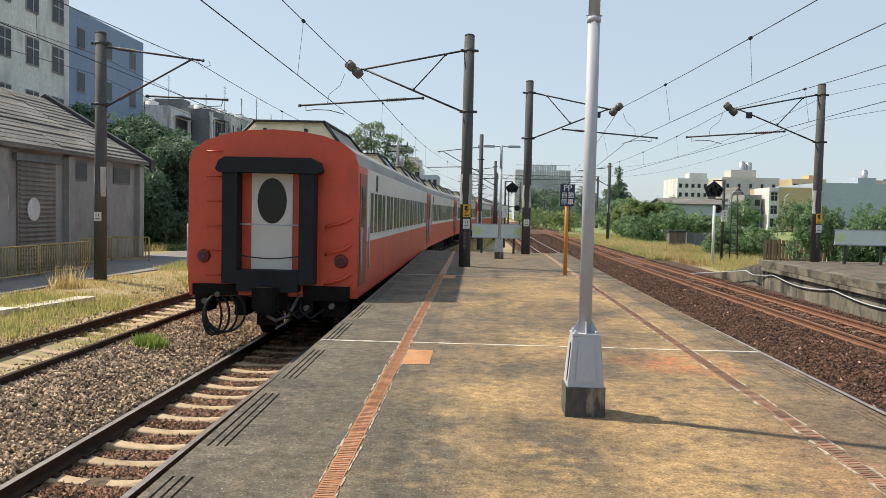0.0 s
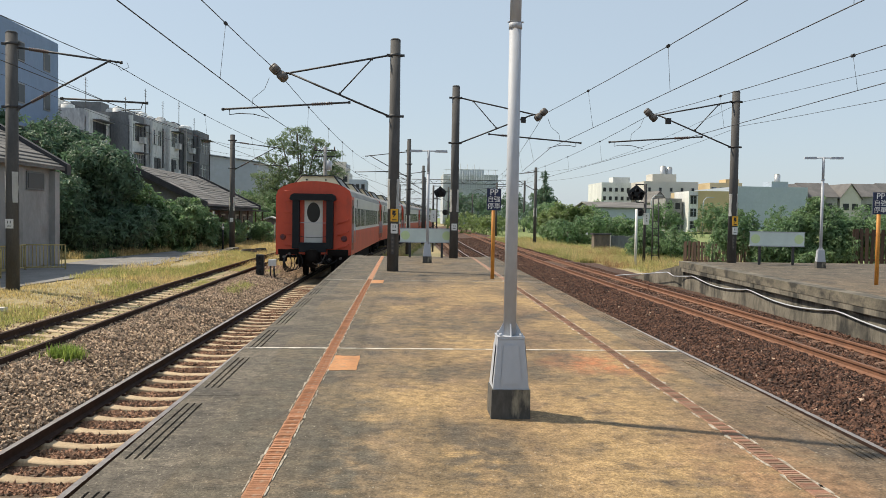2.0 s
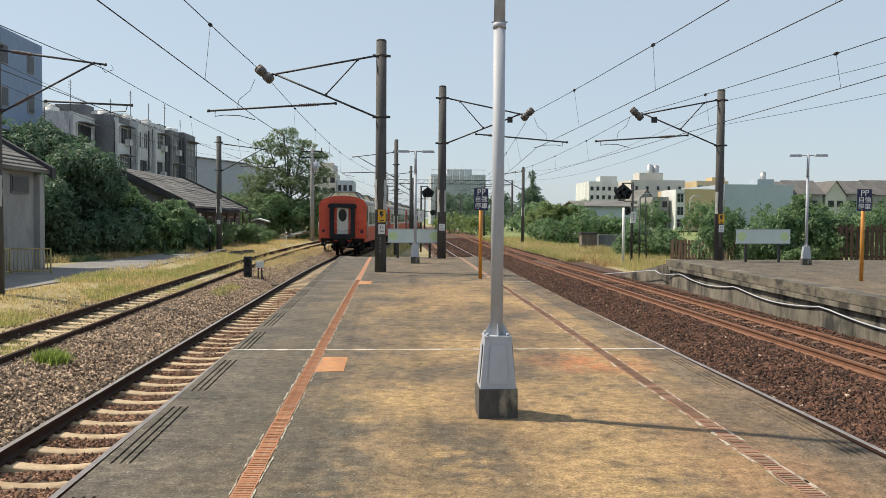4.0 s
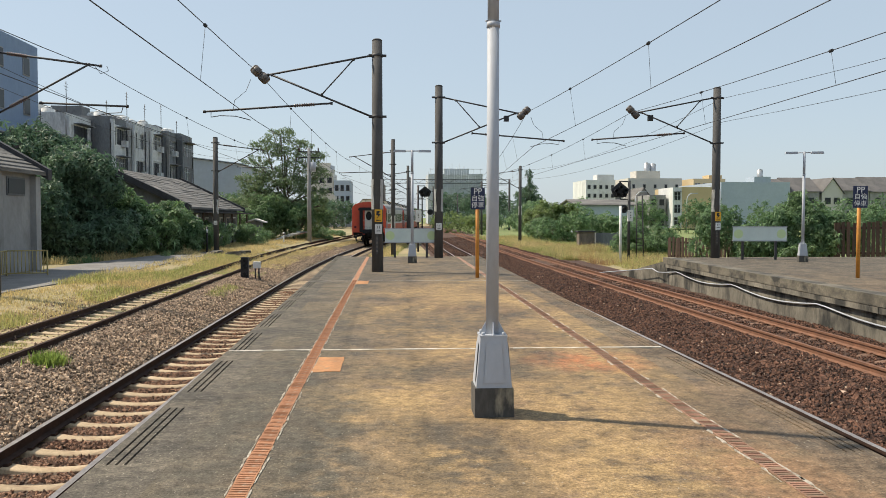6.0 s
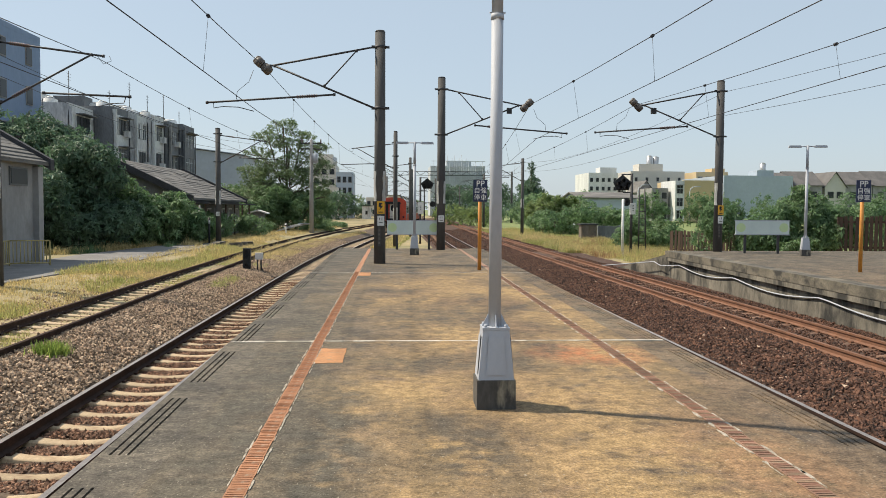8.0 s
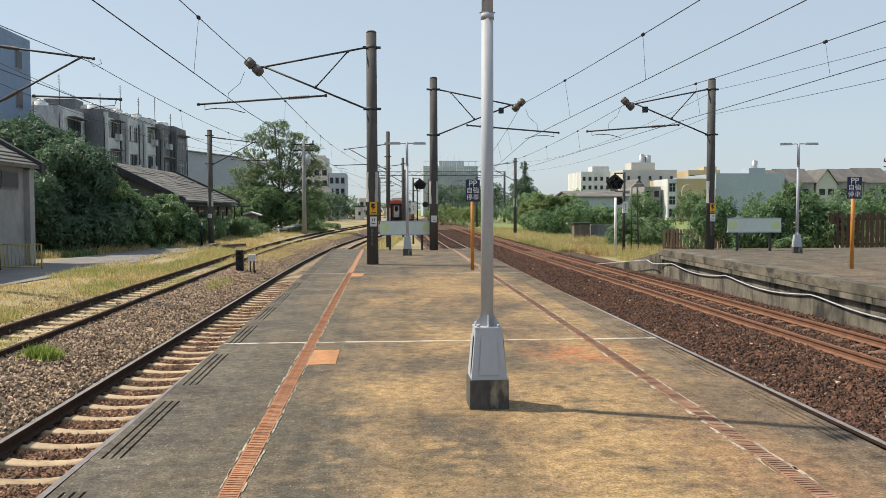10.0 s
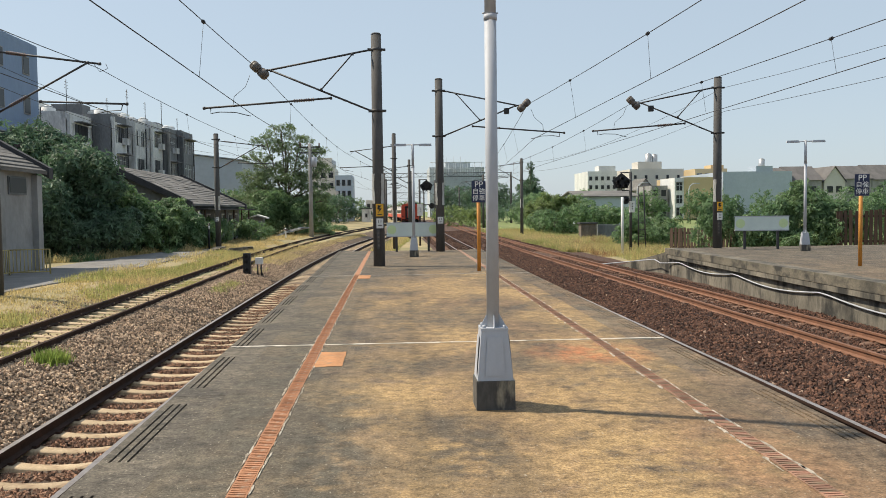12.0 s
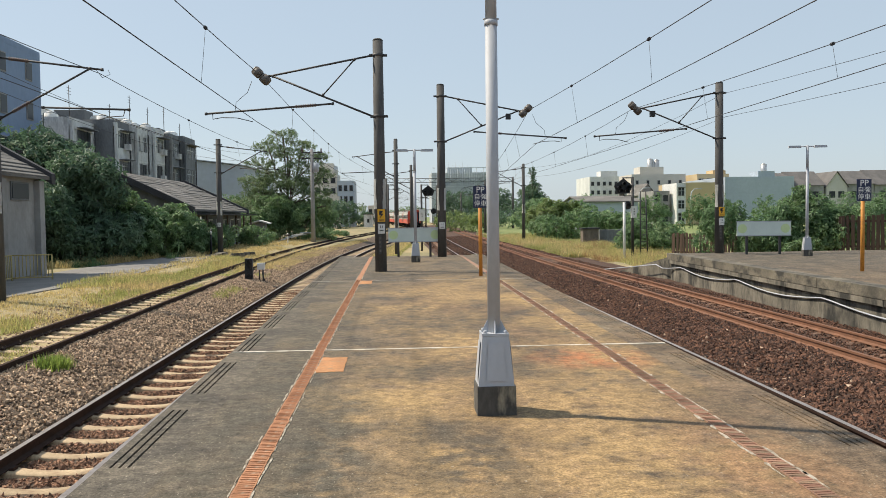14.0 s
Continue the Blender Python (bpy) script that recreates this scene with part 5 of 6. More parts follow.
# ---- buildings ----
MAT["wall_grey"] = material("grey_render", (0.32, 0.316, 0.31), (0.245, 0.242, 0.236), 0.6, 0.9, bump=0.006, fine=7, grit=0.08, stain=(0.15, 0.145, 0.138), stain_scale=0.8, stain_at=(0.5, 0.75), stretch=(1, 1, 0.7))
MAT["wall_panel"] = material("stained_pale_panel", (0.74, 0.75, 0.74), (0.50, 0.51, 0.51), 0.7, 0.85, fine=9, stretch=(1, 1, 0.3), stain=(0.18, 0.185, 0.19), stain_scale=0.8, stain_at=(0.54, 0.74))
MAT["wall_dark"] = material("soot_grey_render", (0.20, 0.21, 0.22), (0.12, 0.127, 0.135), 0.5, 0.9, fine=10, stretch=(1, 1, 0.35))
MAT["wall_white"] = material("white_tiled_wall", (0.70, 0.71, 0.69), (0.55, 0.56, 0.55), 0.35, 0.7, fine=8, stretch=(1, 1, 0.4), stain=(0.28, 0.28, 0.27), stain_scale=0.5, stain_at=(0.55, 0.75))
MAT["wall_blue"] = material("blue_cladding", (0.20, 0.28, 0.42), (0.16, 0.235, 0.36), 0.4, 0.6, fine=7, stretch=(1, 1, 0.3), grit=0.06)
# cream, ochre and slate are paled or blued: distance haze put into the colour
MAT["wall_cream"] = material("cream_render", (0.57, 0.55, 0.50), (0.50, 0.48, 0.43), 0.2, 0.8, fine=4, grit=0.06)
MAT["wall_yellow"] = material("ochre_render", (0.56, 0.44, 0.26), (0.50, 0.39, 0.23), 0.2, 0.8, fine=4, grit=0.06)
MAT["wall_slate"] = material("slate_blue_cladding", (0.40, 0.46, 0.52), (0.35, 0.41, 0.47), 0.15, 0.7, fine=3, grit=0.06)
MAT["wall_brown"] = material("brown_parapet", (0.15, 0.105, 0.10), (0.10, 0.075, 0.072), 0.6, 0.9, fine=8)
MAT["roof_tile"] = material("weathered_grey_roof_sheets", (0.19, 0.18, 0.17), (0.10, 0.096, 0.09), 0.8, 0.9, bump=0.02, fine=14, island=0.07, stretch=(1, 0.4, 1), stain=(0.3, 0.28, 0.26), stain_scale=0.6, stain_at=(0.55, 0.75))
MAT["roof_dark"] = material("dark_roof_trim", (0.05, 0.05, 0.055), (0.03, 0.03, 0.034), 2, 0.8)
MAT["shutter"] = material("rusty_grey_shutter", (0.23, 0.215, 0.20), (0.15, 0.135, 0.125), 2, 0.7, stretch=(1, 1, 0.3))
MAT["far_glass"] = material("dim_window", (0.035, 0.04, 0.046), (0.02, 0.024, 0.028), 0.5, 0.3, spec=0.25)
MAT["tank"] = material("steel_water_tank", (0.55, 0.55, 0.54), (0.45, 0.45, 0.45), 1, 0.35, 0.6)
MAT["wood_brown"] = material("weathered_brown_board", (0.10, 0.062, 0.045), (0.06, 0.04, 0.03), 4, 0.9, vary=0.25, stretch=(1, 1, 0.2))
MAT["rail_yellow"] = material("faded_yellow_railing", (0.50, 0.40, 0.16), (0.38, 0.30, 0.12), 3, 0.7)
# netting colour also carries distance haze: lightened and blued for the far block
MAT["scaffold"] = material("hazed_scaffold_netting", (0.46, 0.51, 0.54), (0.36, 0.40, 0.43), 0.3, 0.9, fine=3)


def block(name, label, x0, x1, y0, y1, z0, z1, mat, face, cols, rows, win=(0.55, 0.5), parapet=0.5, tanks=(), skip=(), category="building", stairs=None, recess=0.12, awning=False):
    """A flat-roofed building with framed windows on the named faces ('s' towards -y, 'e' towards +x)."""
    t = thing(name, label, category, pose((x0 + x1) / 2, (y0 + y1) / 2, z0))
    w, d, h = x1 - x0, y1 - y0, z1 - z0
    bm = bmesh.new()
    cube(bm, (0, 0, h / 2), (w, d, h))
    part("wall", bm, mat, t)
    bm = bmesh.new()
    if parapet:
        for c, s in (((0, -d / 2 + 0.1, h + parapet / 2), (w, 0.22, parapet)), ((0, d / 2 - 0.1, h + parapet / 2), (w, 0.22, parapet)),
                     ((-w / 2 + 0.1, 0, h + parapet / 2), (0.22, d - 0.44, parapet)), ((w / 2 - 0.1, 0, h + parapet / 2), (0.22, d - 0.44, parapet))):
            cube(bm, c, s)
        part("parapet", bm, mat, t)
    else:
        cube(bm, (0, 0, h + 0.08), (w + 0.5, d + 0.5, 0.16))
        part("roof", bm, "roof_dark", t)
    for f in face:
        length = w if f == "s" else d
        for i in range(cols[f]):
            for j in range(rows):
                if (f, i, j) in skip:
                    continue
                cw, ch = length / cols[f], h / rows
                ww, wh = cw * win[0], ch * win[1]
                along = -length / 2 + (i + 0.5) * cw
                z = (j + 0.52) * ch
                if f == "s":
                    c = lambda off, dz=0.0: (along, -d / 2 - off, z + dz)
                    sz = lambda a, b, q: (a, q, b)
                else:
                    c = lambda off, dz=0.0: (w / 2 + off, along, z + dz)
                    sz = lambda a, b, q: (q, a, b)
                bm = bmesh.new()
                cube(bm, c(0.02), sz(ww + 0.16, wh + 0.16, 0.08))
                wn = part("window", bm, "wall_grey", t)
                bm = bmesh.new()
                cube(bm, c(0.05), sz(ww, wh, 0.06))
                part("pane", bm, "far_glass", wn)
                if ww > 1.0:
                    bm = bmesh.new()
                    cube(bm, c(0.075), sz(0.07, wh, 0.06))
                    cube(bm, c(0.075, wh * 0.12), sz(ww, 0.06, 0.05))
                    part("window_frame", bm, "galv", wn)
                if awning and (i + j) % 2 == 0:
                    bm = bmesh.new()
                    cube(bm, c(0.35, wh / 2 + 0.1), sz(ww + 0.3, 0.08, 0.7))
                    part("awning", bm, "wall_dark", t)
    for tx, ty, r, th in tanks:
        bm = bmesh.new()
        tube(bm, (tx, ty, h + 0.1), (tx, ty, h + 0.7), r * 0.9, n=10)
        tube(bm, (tx, ty, h + 0.7), (tx, ty, h + 0.7 + th), r, n=14)
        tube(bm, (tx, ty, h + 0.7 + th), (tx, ty, h + 0.95 + th), r, r * 0.3, n=14)
        part("water_tank", bm, "tank", t, "steel rooftop water tank")
    if stairs:
        sx, sy, sw, sd, sh = stairs
        bm = bmesh.new()
        cube(bm, (sx, sy, h + sh / 2), (sw, sd, sh))
        part("stair_house", bm, mat, t)
    return t


def gable_house(name, label, x0, x1, y0, y1, z0, eave, ridge, wall_mat, roof_mat, category="building", over=0.35, trim=True, along="y"):
    """A pitched-roof building with its ridge along y (or x)."""
    xc, yc = (x0 + x1) / 2, (y0 + y1) / 2
    t = thing(name, label, category, pose(xc, yc, 0, 0, 0, 0 if along == "y" else 90))
    w, d = (x1 - x0, y1 - y0) if along == "y" else (y1 - y0, x1 - x0)
    bm = bmesh.new()
    prism(bm, [(-w / 2, z0), (w / 2, z0), (w / 2, eave), (0, ridge), (-w / 2, eave)], -d / 2, d / 2)
    part("wall", bm, wall_mat, t)
    k = (ridge - eave) / (w / 2)
    for s in (-1, 1):
        bm = bmesh.new()
        a, b = (0, ridge + 0.06), (s * (w / 2 + over), eave - k * over + 0.06)
        sec = [a, b, (b[0], b[1] + 0.10), (0, ridge + 0.17)]
        prism(bm, sec if s > 0 else sec[::-1], -d / 2 - over, d / 2 + over)
        part("roof", bm, roof_mat, t)
        if trim:
            # overlapping courses of sheets along the slope
            courses = 15
            rng = random.Random(int(d * 10) + s)
            for i in range(courses):
                f0, f1 = i / courses, (i + 1.12) / courses if i < courses - 1 else 1.0
                pieces = max(4, int(d / 3))
                bm = bmesh.new()
                for q in range(pieces):
                    ya, yb = -d / 2 - over + q * (d + 2 * over) / pieces, -d / 2 - over + (q + 1) * (d + 2 * over) / pieces - 0.02
                    up = rng.uniform(0.0, 0.02)
                    x0, x1 = b[0] * f0, b[0] * f1 + s * rng.uniform(-0.06, 0.06) * (i < courses - 1)
                    z0, z1 = ridge + 0.17 + (b[1] + 0.10 - ridge - 0.17) * f0, ridge + 0.17 + (b[1] + 0.10 - ridge - 0.17) * f1
                    o = [bm.verts.new(p) for p in ((x0, ya, z0 + 0.004), (x1, ya, z1 + 0.004), (x1, yb, z1 + 0.004), (x0, yb, z0 + 0.004),
                                                   (x0, ya, z0 + 0.012), (x1, ya, z1 + 0.03 + up), (x1, yb, z1 + 0.03 + up), (x0, yb, z0 + 0.012))]
                    for f in ((0, 3, 2, 1), (4, 5, 6, 7), (0, 1, 5, 4), (1, 2, 6, 5), (2, 3, 7, 6), (3, 0, 4, 7)):
                        bm.faces.new([o[j] for j in f])
                tagged(part("roof_course", bm, roof_mat, t), kind="stuff")
            for e in (-1, 1):
                bm = bmesh.new()
                y = e * (d / 2 + over)
                o = [(0, ridge + 0.36), (b[0] + s * 0.08, b[1] + 0.26), (b[0] + s * 0.08, b[1] - 0.16), (0, ridge - 0.08)]
                prism(bm, o if s > 0 else o[::-1], y - 0.18, y + 0.18)
                part("verge", bm, "roof_dark", t)
    return t


# warehouse beside the road
wh = gable_house("warehouse", "old grey warehouse with a shutter door and weathered roof", -21.9, -13.85, 6.0, 32.8, -0.8, 3.2, 5.55, "wall_grey", "roof_tile")
WX, WY = 4.025, -19.4
for y0, y1, z0, z1 in ((27.2, 28.2, 2.3, 2.85), (30.45, 31.75, 2.3, 2.85), (20.2, 21.4, 2.3, 2.85)):
    bm = bmesh.new()
    cube(bm, (WX + 0.01, (y0 + y1) / 2 + WY, (z0 + z1) / 2), (0.08, y1 - y0 + 0.12, z1 - z0 + 0.12))
    wn = part("window", bm, "wall_dark", wh)
    bm = bmesh.new()
    cube(bm, (WX + 0.04, (y0 + y1) / 2 + WY, (z0 + z1) / 2), (0.06, y1 - y0, z1 - z0))
    part("pane", bm, "far_glass", wn)
for y in (22.9, 26.85, 29.45, 32.55):
    bm = bmesh.new()
    cube(bm, (WX + 0.1, y + WY, 1.1), (0.24, 0.42, 3.8))
    bevelled(bm, 0.02, 1)
    part("pilaster", bm, "wall_grey", wh)
bm = bmesh.new()
cube(bm, (WX + 0.06, 25.0 + WY, 2.82), (0.16, 2.6, 0.22))
part("lintel", bm, "wall_dark", wh)
bm = bmesh.new()
cube(bm, (WX + 0.02, 25.0 + WY, 0.95), (0.06, 2.2, 3.5))
door = part("shutter_door", bm, "shutter", wh, "closed grey roller shutter")
for k in range(24):
    bm = bmesh.new()
    tube(bm, (WX + 0.05, 23.95 + WY, -0.7 + k * 0.142), (WX + 0.05, 26.05 + WY, -0.7 + k * 0.142), 0.045, n=6)
    part("slat", bm, "shutter", door)
bm = bmesh.new()
tube(bm, (WX + 0.09, 24.7 + WY, 1.25), (WX + 0.11, 24.7 + WY, 1.25), 0.36, n=20)
part("painted_disc", bm, "wall_white", door, "faded white painted disc")
bm = bmesh.new()
cube(bm, (WX + 0.1, 23.0 + WY + 0.1, 1.45), (0.12, 0.3, 0.4))
part("meter_box", bm, "galv", wh)


def railing(label, p, q, n):
    """A panel of thin uprights between two rails."""
    a, b = Vector(p), Vector(q)
    L = (b - a).length
    t = thing("railing", label, "railing", Matrix.Translation(a) @ Matrix.Rotation(math.atan2(b.y - a.y, b.x - a.x), 4, "Z"), "railings by the road")
    for z in (0.12, 0.9):
        bm = bmesh.new()
        tube(bm, (0, 0, z), (L, 0, z), 0.022, n=6)
        part("rail", bm, "rail_yellow", t)
    for k in range(n + 1):
        bm = bmesh.new()
        r = 0.028 if k in (0, n) else 0.015
        tube(bm, (L * k / n, 0, -0.1 if k in (0, n) else 0.12), (L * k / n, 0, 0.9), r, n=5)
        part("upright", bm, "rail_yellow", t)
    return t


for k in range(4):
    railing("faded yellow steel railing beside the road", (-12.2, 13.2 + 3 * k, -0.62), (-12.2, 16.1 + 3 * k, -0.62), 22)
railing("faded yellow steel railing at the warehouse corner", (-13.2, 28.9, -0.62), (-12.0, 29.3, -0.62), 11)
railing("faded yellow steel railing at the warehouse corner", (-13.2, 26.6, -0.62), (-13.2, 28.9, -0.62), 18)

# road and kerb
bm = bmesh.new()
left = [(-13.6, -14), (-13.6, 10), (-13.4, 28), (-13.5, 36), (-12.6, 44), (-11.8, 50)]
right = [(-10.6, -14), (-10.6, 10), (-10.5, 22), (-9.95, 29), (-9.75, 41), (-10.3, 50)]
la = [bm.verts.new((x, y, -0.585)) for x, y in left]
ra = [bm.verts.new((x, y, -0.585)) for x, y in right]
for i in range(len(la) - 1):
    bm.faces.new((la[i], ra[i], ra[i + 1], la[i + 1]))
bmesh.ops.subdivide_edges(bm, edges=bm.edges[:], cuts=4, use_grid_fill=True)
bmesh.ops.solidify(bm, geom=bm.faces[:], thickness=0.1)
solid("road", bm, "road", "worn grey asphalt service road", "road", kind="structure")
bm = bmesh.new()
pts = [(-9.75, 9.8), (-9.3, 12.5), (-8.95, 15.2), (-8.6, 17.6)]
for (xa, ya), (xb, yb) in zip(pts, pts[1:]):
    quad_slab(bm, [(xa - 0.2, ya), (xa + 0.2, ya), (xb + 0.2, yb - 0.03), (xb - 0.2, yb - 0.03)], -0.95, ground_height(xa, ya) + 0.07)
MAT["kerb_pale"] = material("pale_kerb_concrete", (0.66, 0.62, 0.54), (0.48, 0.44, 0.37), 3, 0.9, bump=0.005)
solid("kerb", bm, "kerb_pale", "pale concrete kerb in the grass", "kerb", kind="structure")

# long hut with a dark roof
hut = gable_house("long_hut", "long dark hut with a weathered sagging roof", -22.8, -13.2, 53, 71, -0.8, 2.15, 4.45, "wall_dark", "roof_tile", over=0.5)
for k in range(7):
    y = -7.6 + 2.5 * k
    bm = bmesh.new()
    cube(bm, (4.83, y, 0.9), (0.08, 1.1, 1.1))
    wn = part("window", bm, "wall_white", hut)
    bm = bmesh.new()
    cube(bm, (4.87, y, 0.9), (0.06, 0.9, 0.9))
    part("pane", bm, "far_glass", wn)
for k in range(6):
    bm = bmesh.new()
    tube(bm, (5.9, -8.5 + 3.2 * k, -0.8), (5.9, -8.5 + 3.2 * k, 1.7), 0.06, n=6)
    part("porch_post", bm, "wood_brown", hut)
bm = bmesh.new()
quad_slab(bm, [(4.7, -8.9), (6.2, -8.9), (6.2, 8.9), (4.7, 8.9)], 1.72, 1.8)
part("porch_roof", bm, "roof_dark", hut)
for k in range(2):
    bm = bmesh.new()
    cube(bm, (1.2 - 2.6 * k, -9.02, 1.5 + 0.4 * k), (0.9, 0.06, 0.9))
    part("window", bm, "far_glass", hut)

# apartment rows and taller blocks on the far side of the road
def apartment(x1, ya, yb, zt, body, pale, seed, label):
    """A narrow four-storey house: flat stained front, one wide window a floor, pale panels, parapet and roof tanks."""
    rng = random.Random(seed)
    w, d, h = 10.0, yb - ya, zt + 0.6
    t = thing("apartment_house", label, "building", pose(x1 - w / 2, (ya + yb) / 2, -0.6), "apartment houses in a row")
    bm = bmesh.new()
    cube(bm, (0, 0, h / 2), (w, d - 0.02, h))
    part("wall", bm, body, t)
    f = w / 2
    bm = bmesh.new()
    for sy in (-1, 1):
        cube(bm, (0, sy * (d / 2 - 0.12), h + 0.3), (w, 0.2, 0.6))
    cube(bm, (f - 0.1, 0, h + 0.3), (0.2, d - 0.46, 0.6))
    part("parapet", bm, body, t)
    bm = bmesh.new()
    cube(bm, (f + 0.08, -d / 2 + 0.16, h / 2 + 0.2), (0.3, 0.3, h + 0.3))
    part("pier", bm, pale, t, "pale stained pier")
    st = h / 4
    for k in range(4):
        z = st * k
        ww, off = d * rng.uniform(0.42, 0.6), rng.uniform(-0.25, 0.25)
        bm = bmesh.new()
        cube(bm, (f + 0.05, 0.15, z + 0.35), (0.1, d - 0.5, 0.75))
        cube(bm, (f + 0.05, 0.15, z + st - 0.16), (0.12, d - 0.5, 0.24))
        part("panel", bm, pale if rng.random() < 0.72 else body, t, "rain-stained front panel")
        bm = bmesh.new()
        cube(bm, (f + 0.03, off, z + 1.48), (0.1, ww + 0.2, 1.52))
        wn = part("window", bm, pale, t)
        bm = bmesh.new()
        cube(bm, (f + 0.06, off, z + 1.48), (0.08, ww, 1.34))
        part("pane", bm, "far_glass", wn)
        bm = bmesh.new()
        for q in range(1, 4):
            cube(bm, (f + 0.11, off - ww / 2 + ww * q / 4, z + 1.48), (0.05, 0.05, 1.34))
        cube(bm, (f + 0.11, off, z + 1.75), (0.045, ww, 0.05))
        part("window_frame", bm, "wall_panel" if rng.random() < 0.5 else "steel_dark", wn)
        if rng.random() < 0.5:
            bm = bmesh.new()
            cube(bm, (f + 0.4, off, z + 2.3), (0.75, ww + 0.3, 0.07))
            part("awning", bm, "wall_dark", t)
        if rng.random() < 0.5:
            bm = bmesh.new()
            cube(bm, (f + 0.3, off + ww * 0.3, z + 0.95), (0.45, 0.8, 0.55))
            part("cooler_unit", bm, "wall_panel", t)
        if rng.random() < 0.5:
            bm = bmesh.new()
            cube(bm, (f + 0.14, off - ww * 0.25, z + 1.48), (0.03, ww * 0.4, 1.3))
            part("curtain_panel", bm, pale, wn)
    bm = bmesh.new()
    tube(bm, (f + 0.16, d / 2 - 0.3, 0.2), (f + 0.16, d / 2 - 0.3, h), 0.06, n=6)
    part("drain_pipe", bm, "steel_dark", t)
    for sx in (-2.6, 0.2, 2.8):
        bm = bmesh.new()
        cube(bm, (sx, -d / 2 - 0.02, h - 1.7), (0.9, 0.08, 1.0))
        part("window", bm, "far_glass", t)
    bm = bmesh.new()
    cube(bm, (f - 4.2, 0.3, h + 0.8), (2.6, d * 0.5, 1.6))
    part("stair_house", bm, body, t)
    for k in range(2):
        bm = bmesh.new()
        tx, ty = f - rng.uniform(0.9, 3.0), rng.uniform(-d / 3, d / 3)
        tube(bm, (tx, ty, h), (tx, ty, h + 1.0), 0.5, n=12)
        tube(bm, (tx, ty, h + 1.0), (tx, ty, h + 1.2), 0.5, 0.2, n=12)
        part("water_tank", bm, "wall_panel", t, "pale rooftop water tank")
    bm = bmesh.new()
    ah = rng.uniform(1.6, 3.6)
    tube(bm, (f - 1.0, 0, h), (f - 1.0, 0, h + ah), 0.03, n=4)
    for q in range(3):
        tube(bm, (f - 1.0, -0.4, h + ah - 0.2 - 0.25 * q), (f - 1.0, 0.4, h + ah - 0.2 - 0.25 * q), 0.015, n=4)
    part("aerial", bm, "steel_dark", t)
    return t


row = [(60.5, 66.5, 7.2, "wall_brown", "wall_brown", "low dark brown house with a tank on its roof"), (66.5, 71.8, 9.1, "wall_panel", "wall_panel", "pale weathered apartment house"),
       (71.8, 75.8, 9.5, "wall_dark", "wall_white", "soot-dark apartment house with pale panels"), (75.8, 79.6, 9.5, "wall_panel", "wall_panel", "pale grey apartment house with wide windows"),
       (79.6, 83.6, 9.7, "wall_panel", "wall_white", "white-fronted apartment house with wide windows"), (83.6, 87.2, 9.5, "wall_dark", "wall_grey", "soot-dark narrow apartment house"),
       (87.2, 92.2, 9.6, "wall_dark", "wall_dark", "dark concrete apartment house at the row's end")]
for _i, (_ya, _yb, _zt, _mt, _pm, _lab) in enumerate(row):
    apartment(-25.4 + (_ya - 60) * 0.125 - (1.0 if _i == 1 else 0), _ya, _yb, _zt, _mt, _pm, _i + 3, _lab)
block("tower_block", "blue-clad block with small windows", -40, -27.3, 53.0, 65.5, -0.6, 14.1, "wall_blue", "es", {"e": 3, "s": 4}, 5, win=(0.22, 0.42), parapet=0.4)
block("tower_block", "pale grey apartment block with square windows", -40, -27.0, 38.0, 52.9, -0.6, 15.2, "wall_white", "es", {"e": 5, "s": 4}, 5, win=(0.42, 0.48), parapet=0.6)
gable_house("factory_shed", "grey-blue metal factory shed", -36, -18.4, 102, 125, -0.6, 7.9, 9.0, "wall_slate", "wall_slate", trim=False)
block("cream_block", "cream apartment block beyond the trees", -17.6, -12.6, 180, 192, -0.6, 10.6, "wall_cream", "s", {"s": 3}, 5, tanks=((1.5, 0, 0.9, 1.6),), stairs=(0, 0, 3, 3, 3))
block("grey_block", "grey apartment block beyond the trees", -12.5, -8.9, 180, 192, -0.6, 9.0, "wall_slate", "s", {"s": 3}, 4)
block("cream_annex", "low plain cream annex before the apartment blocks", -16.4, -11.6, 168, 176, -0.6, 5.6, "wall_cream", "s", {"s": 3}, 2, win=(0.2, 0.2), parapet=0.3)
block("far_house", "small pale house far down the line", -7.6, -4.6, 230, 240, -0.6, 4.2, "wall_cream", "s", {"s": 2}, 2)
block("trackside_hut", "small pale trackside hut far down the line", -6.4, -4.6, 168, 171, -0.7, 2.0, "wall_panel", "s", {"s": 1}, 1, win=(0.2, 0.25), parapet=0)

# right-hand skyline
block("white_apartments", "white five-storey apartment block", 45.8, 52.8, 190, 204, -0.6, 9.6, "wall_white", "s", {"s": 5}, 5, win=(0.42, 0.4), parapet=0.7, stairs=(1.4, -4, 4, 4, 2.0))
block("white_house", "small white house before the apartments", 52.0, 54.2, 178, 186, -0.6, 5.0, "wall_white", "s", {"s": 2}, 3, win=(0.5, 0.4))
block("cream_block", "long cream apartment block with dark roof tanks", 54.4, 67.0, 185, 200, -0.6, 9.9, "wall_cream", "s", {"s": 5}, 4, win=(0.2, 0.3), parapet=0.6, stairs=(-1.0, -3, 5.6, 5, 2.4), tanks=((-0.6, -3, 0.7, 3.6), (0.9, -3, 0.7, 3.4)))
block("grey_block", "narrow grey house with balconies", 50.8, 54.0, 158, 168, -0.6, 5.4, "wall_grey", "s", {"s": 2}, 3, win=(0.6, 0.6), awning=True)
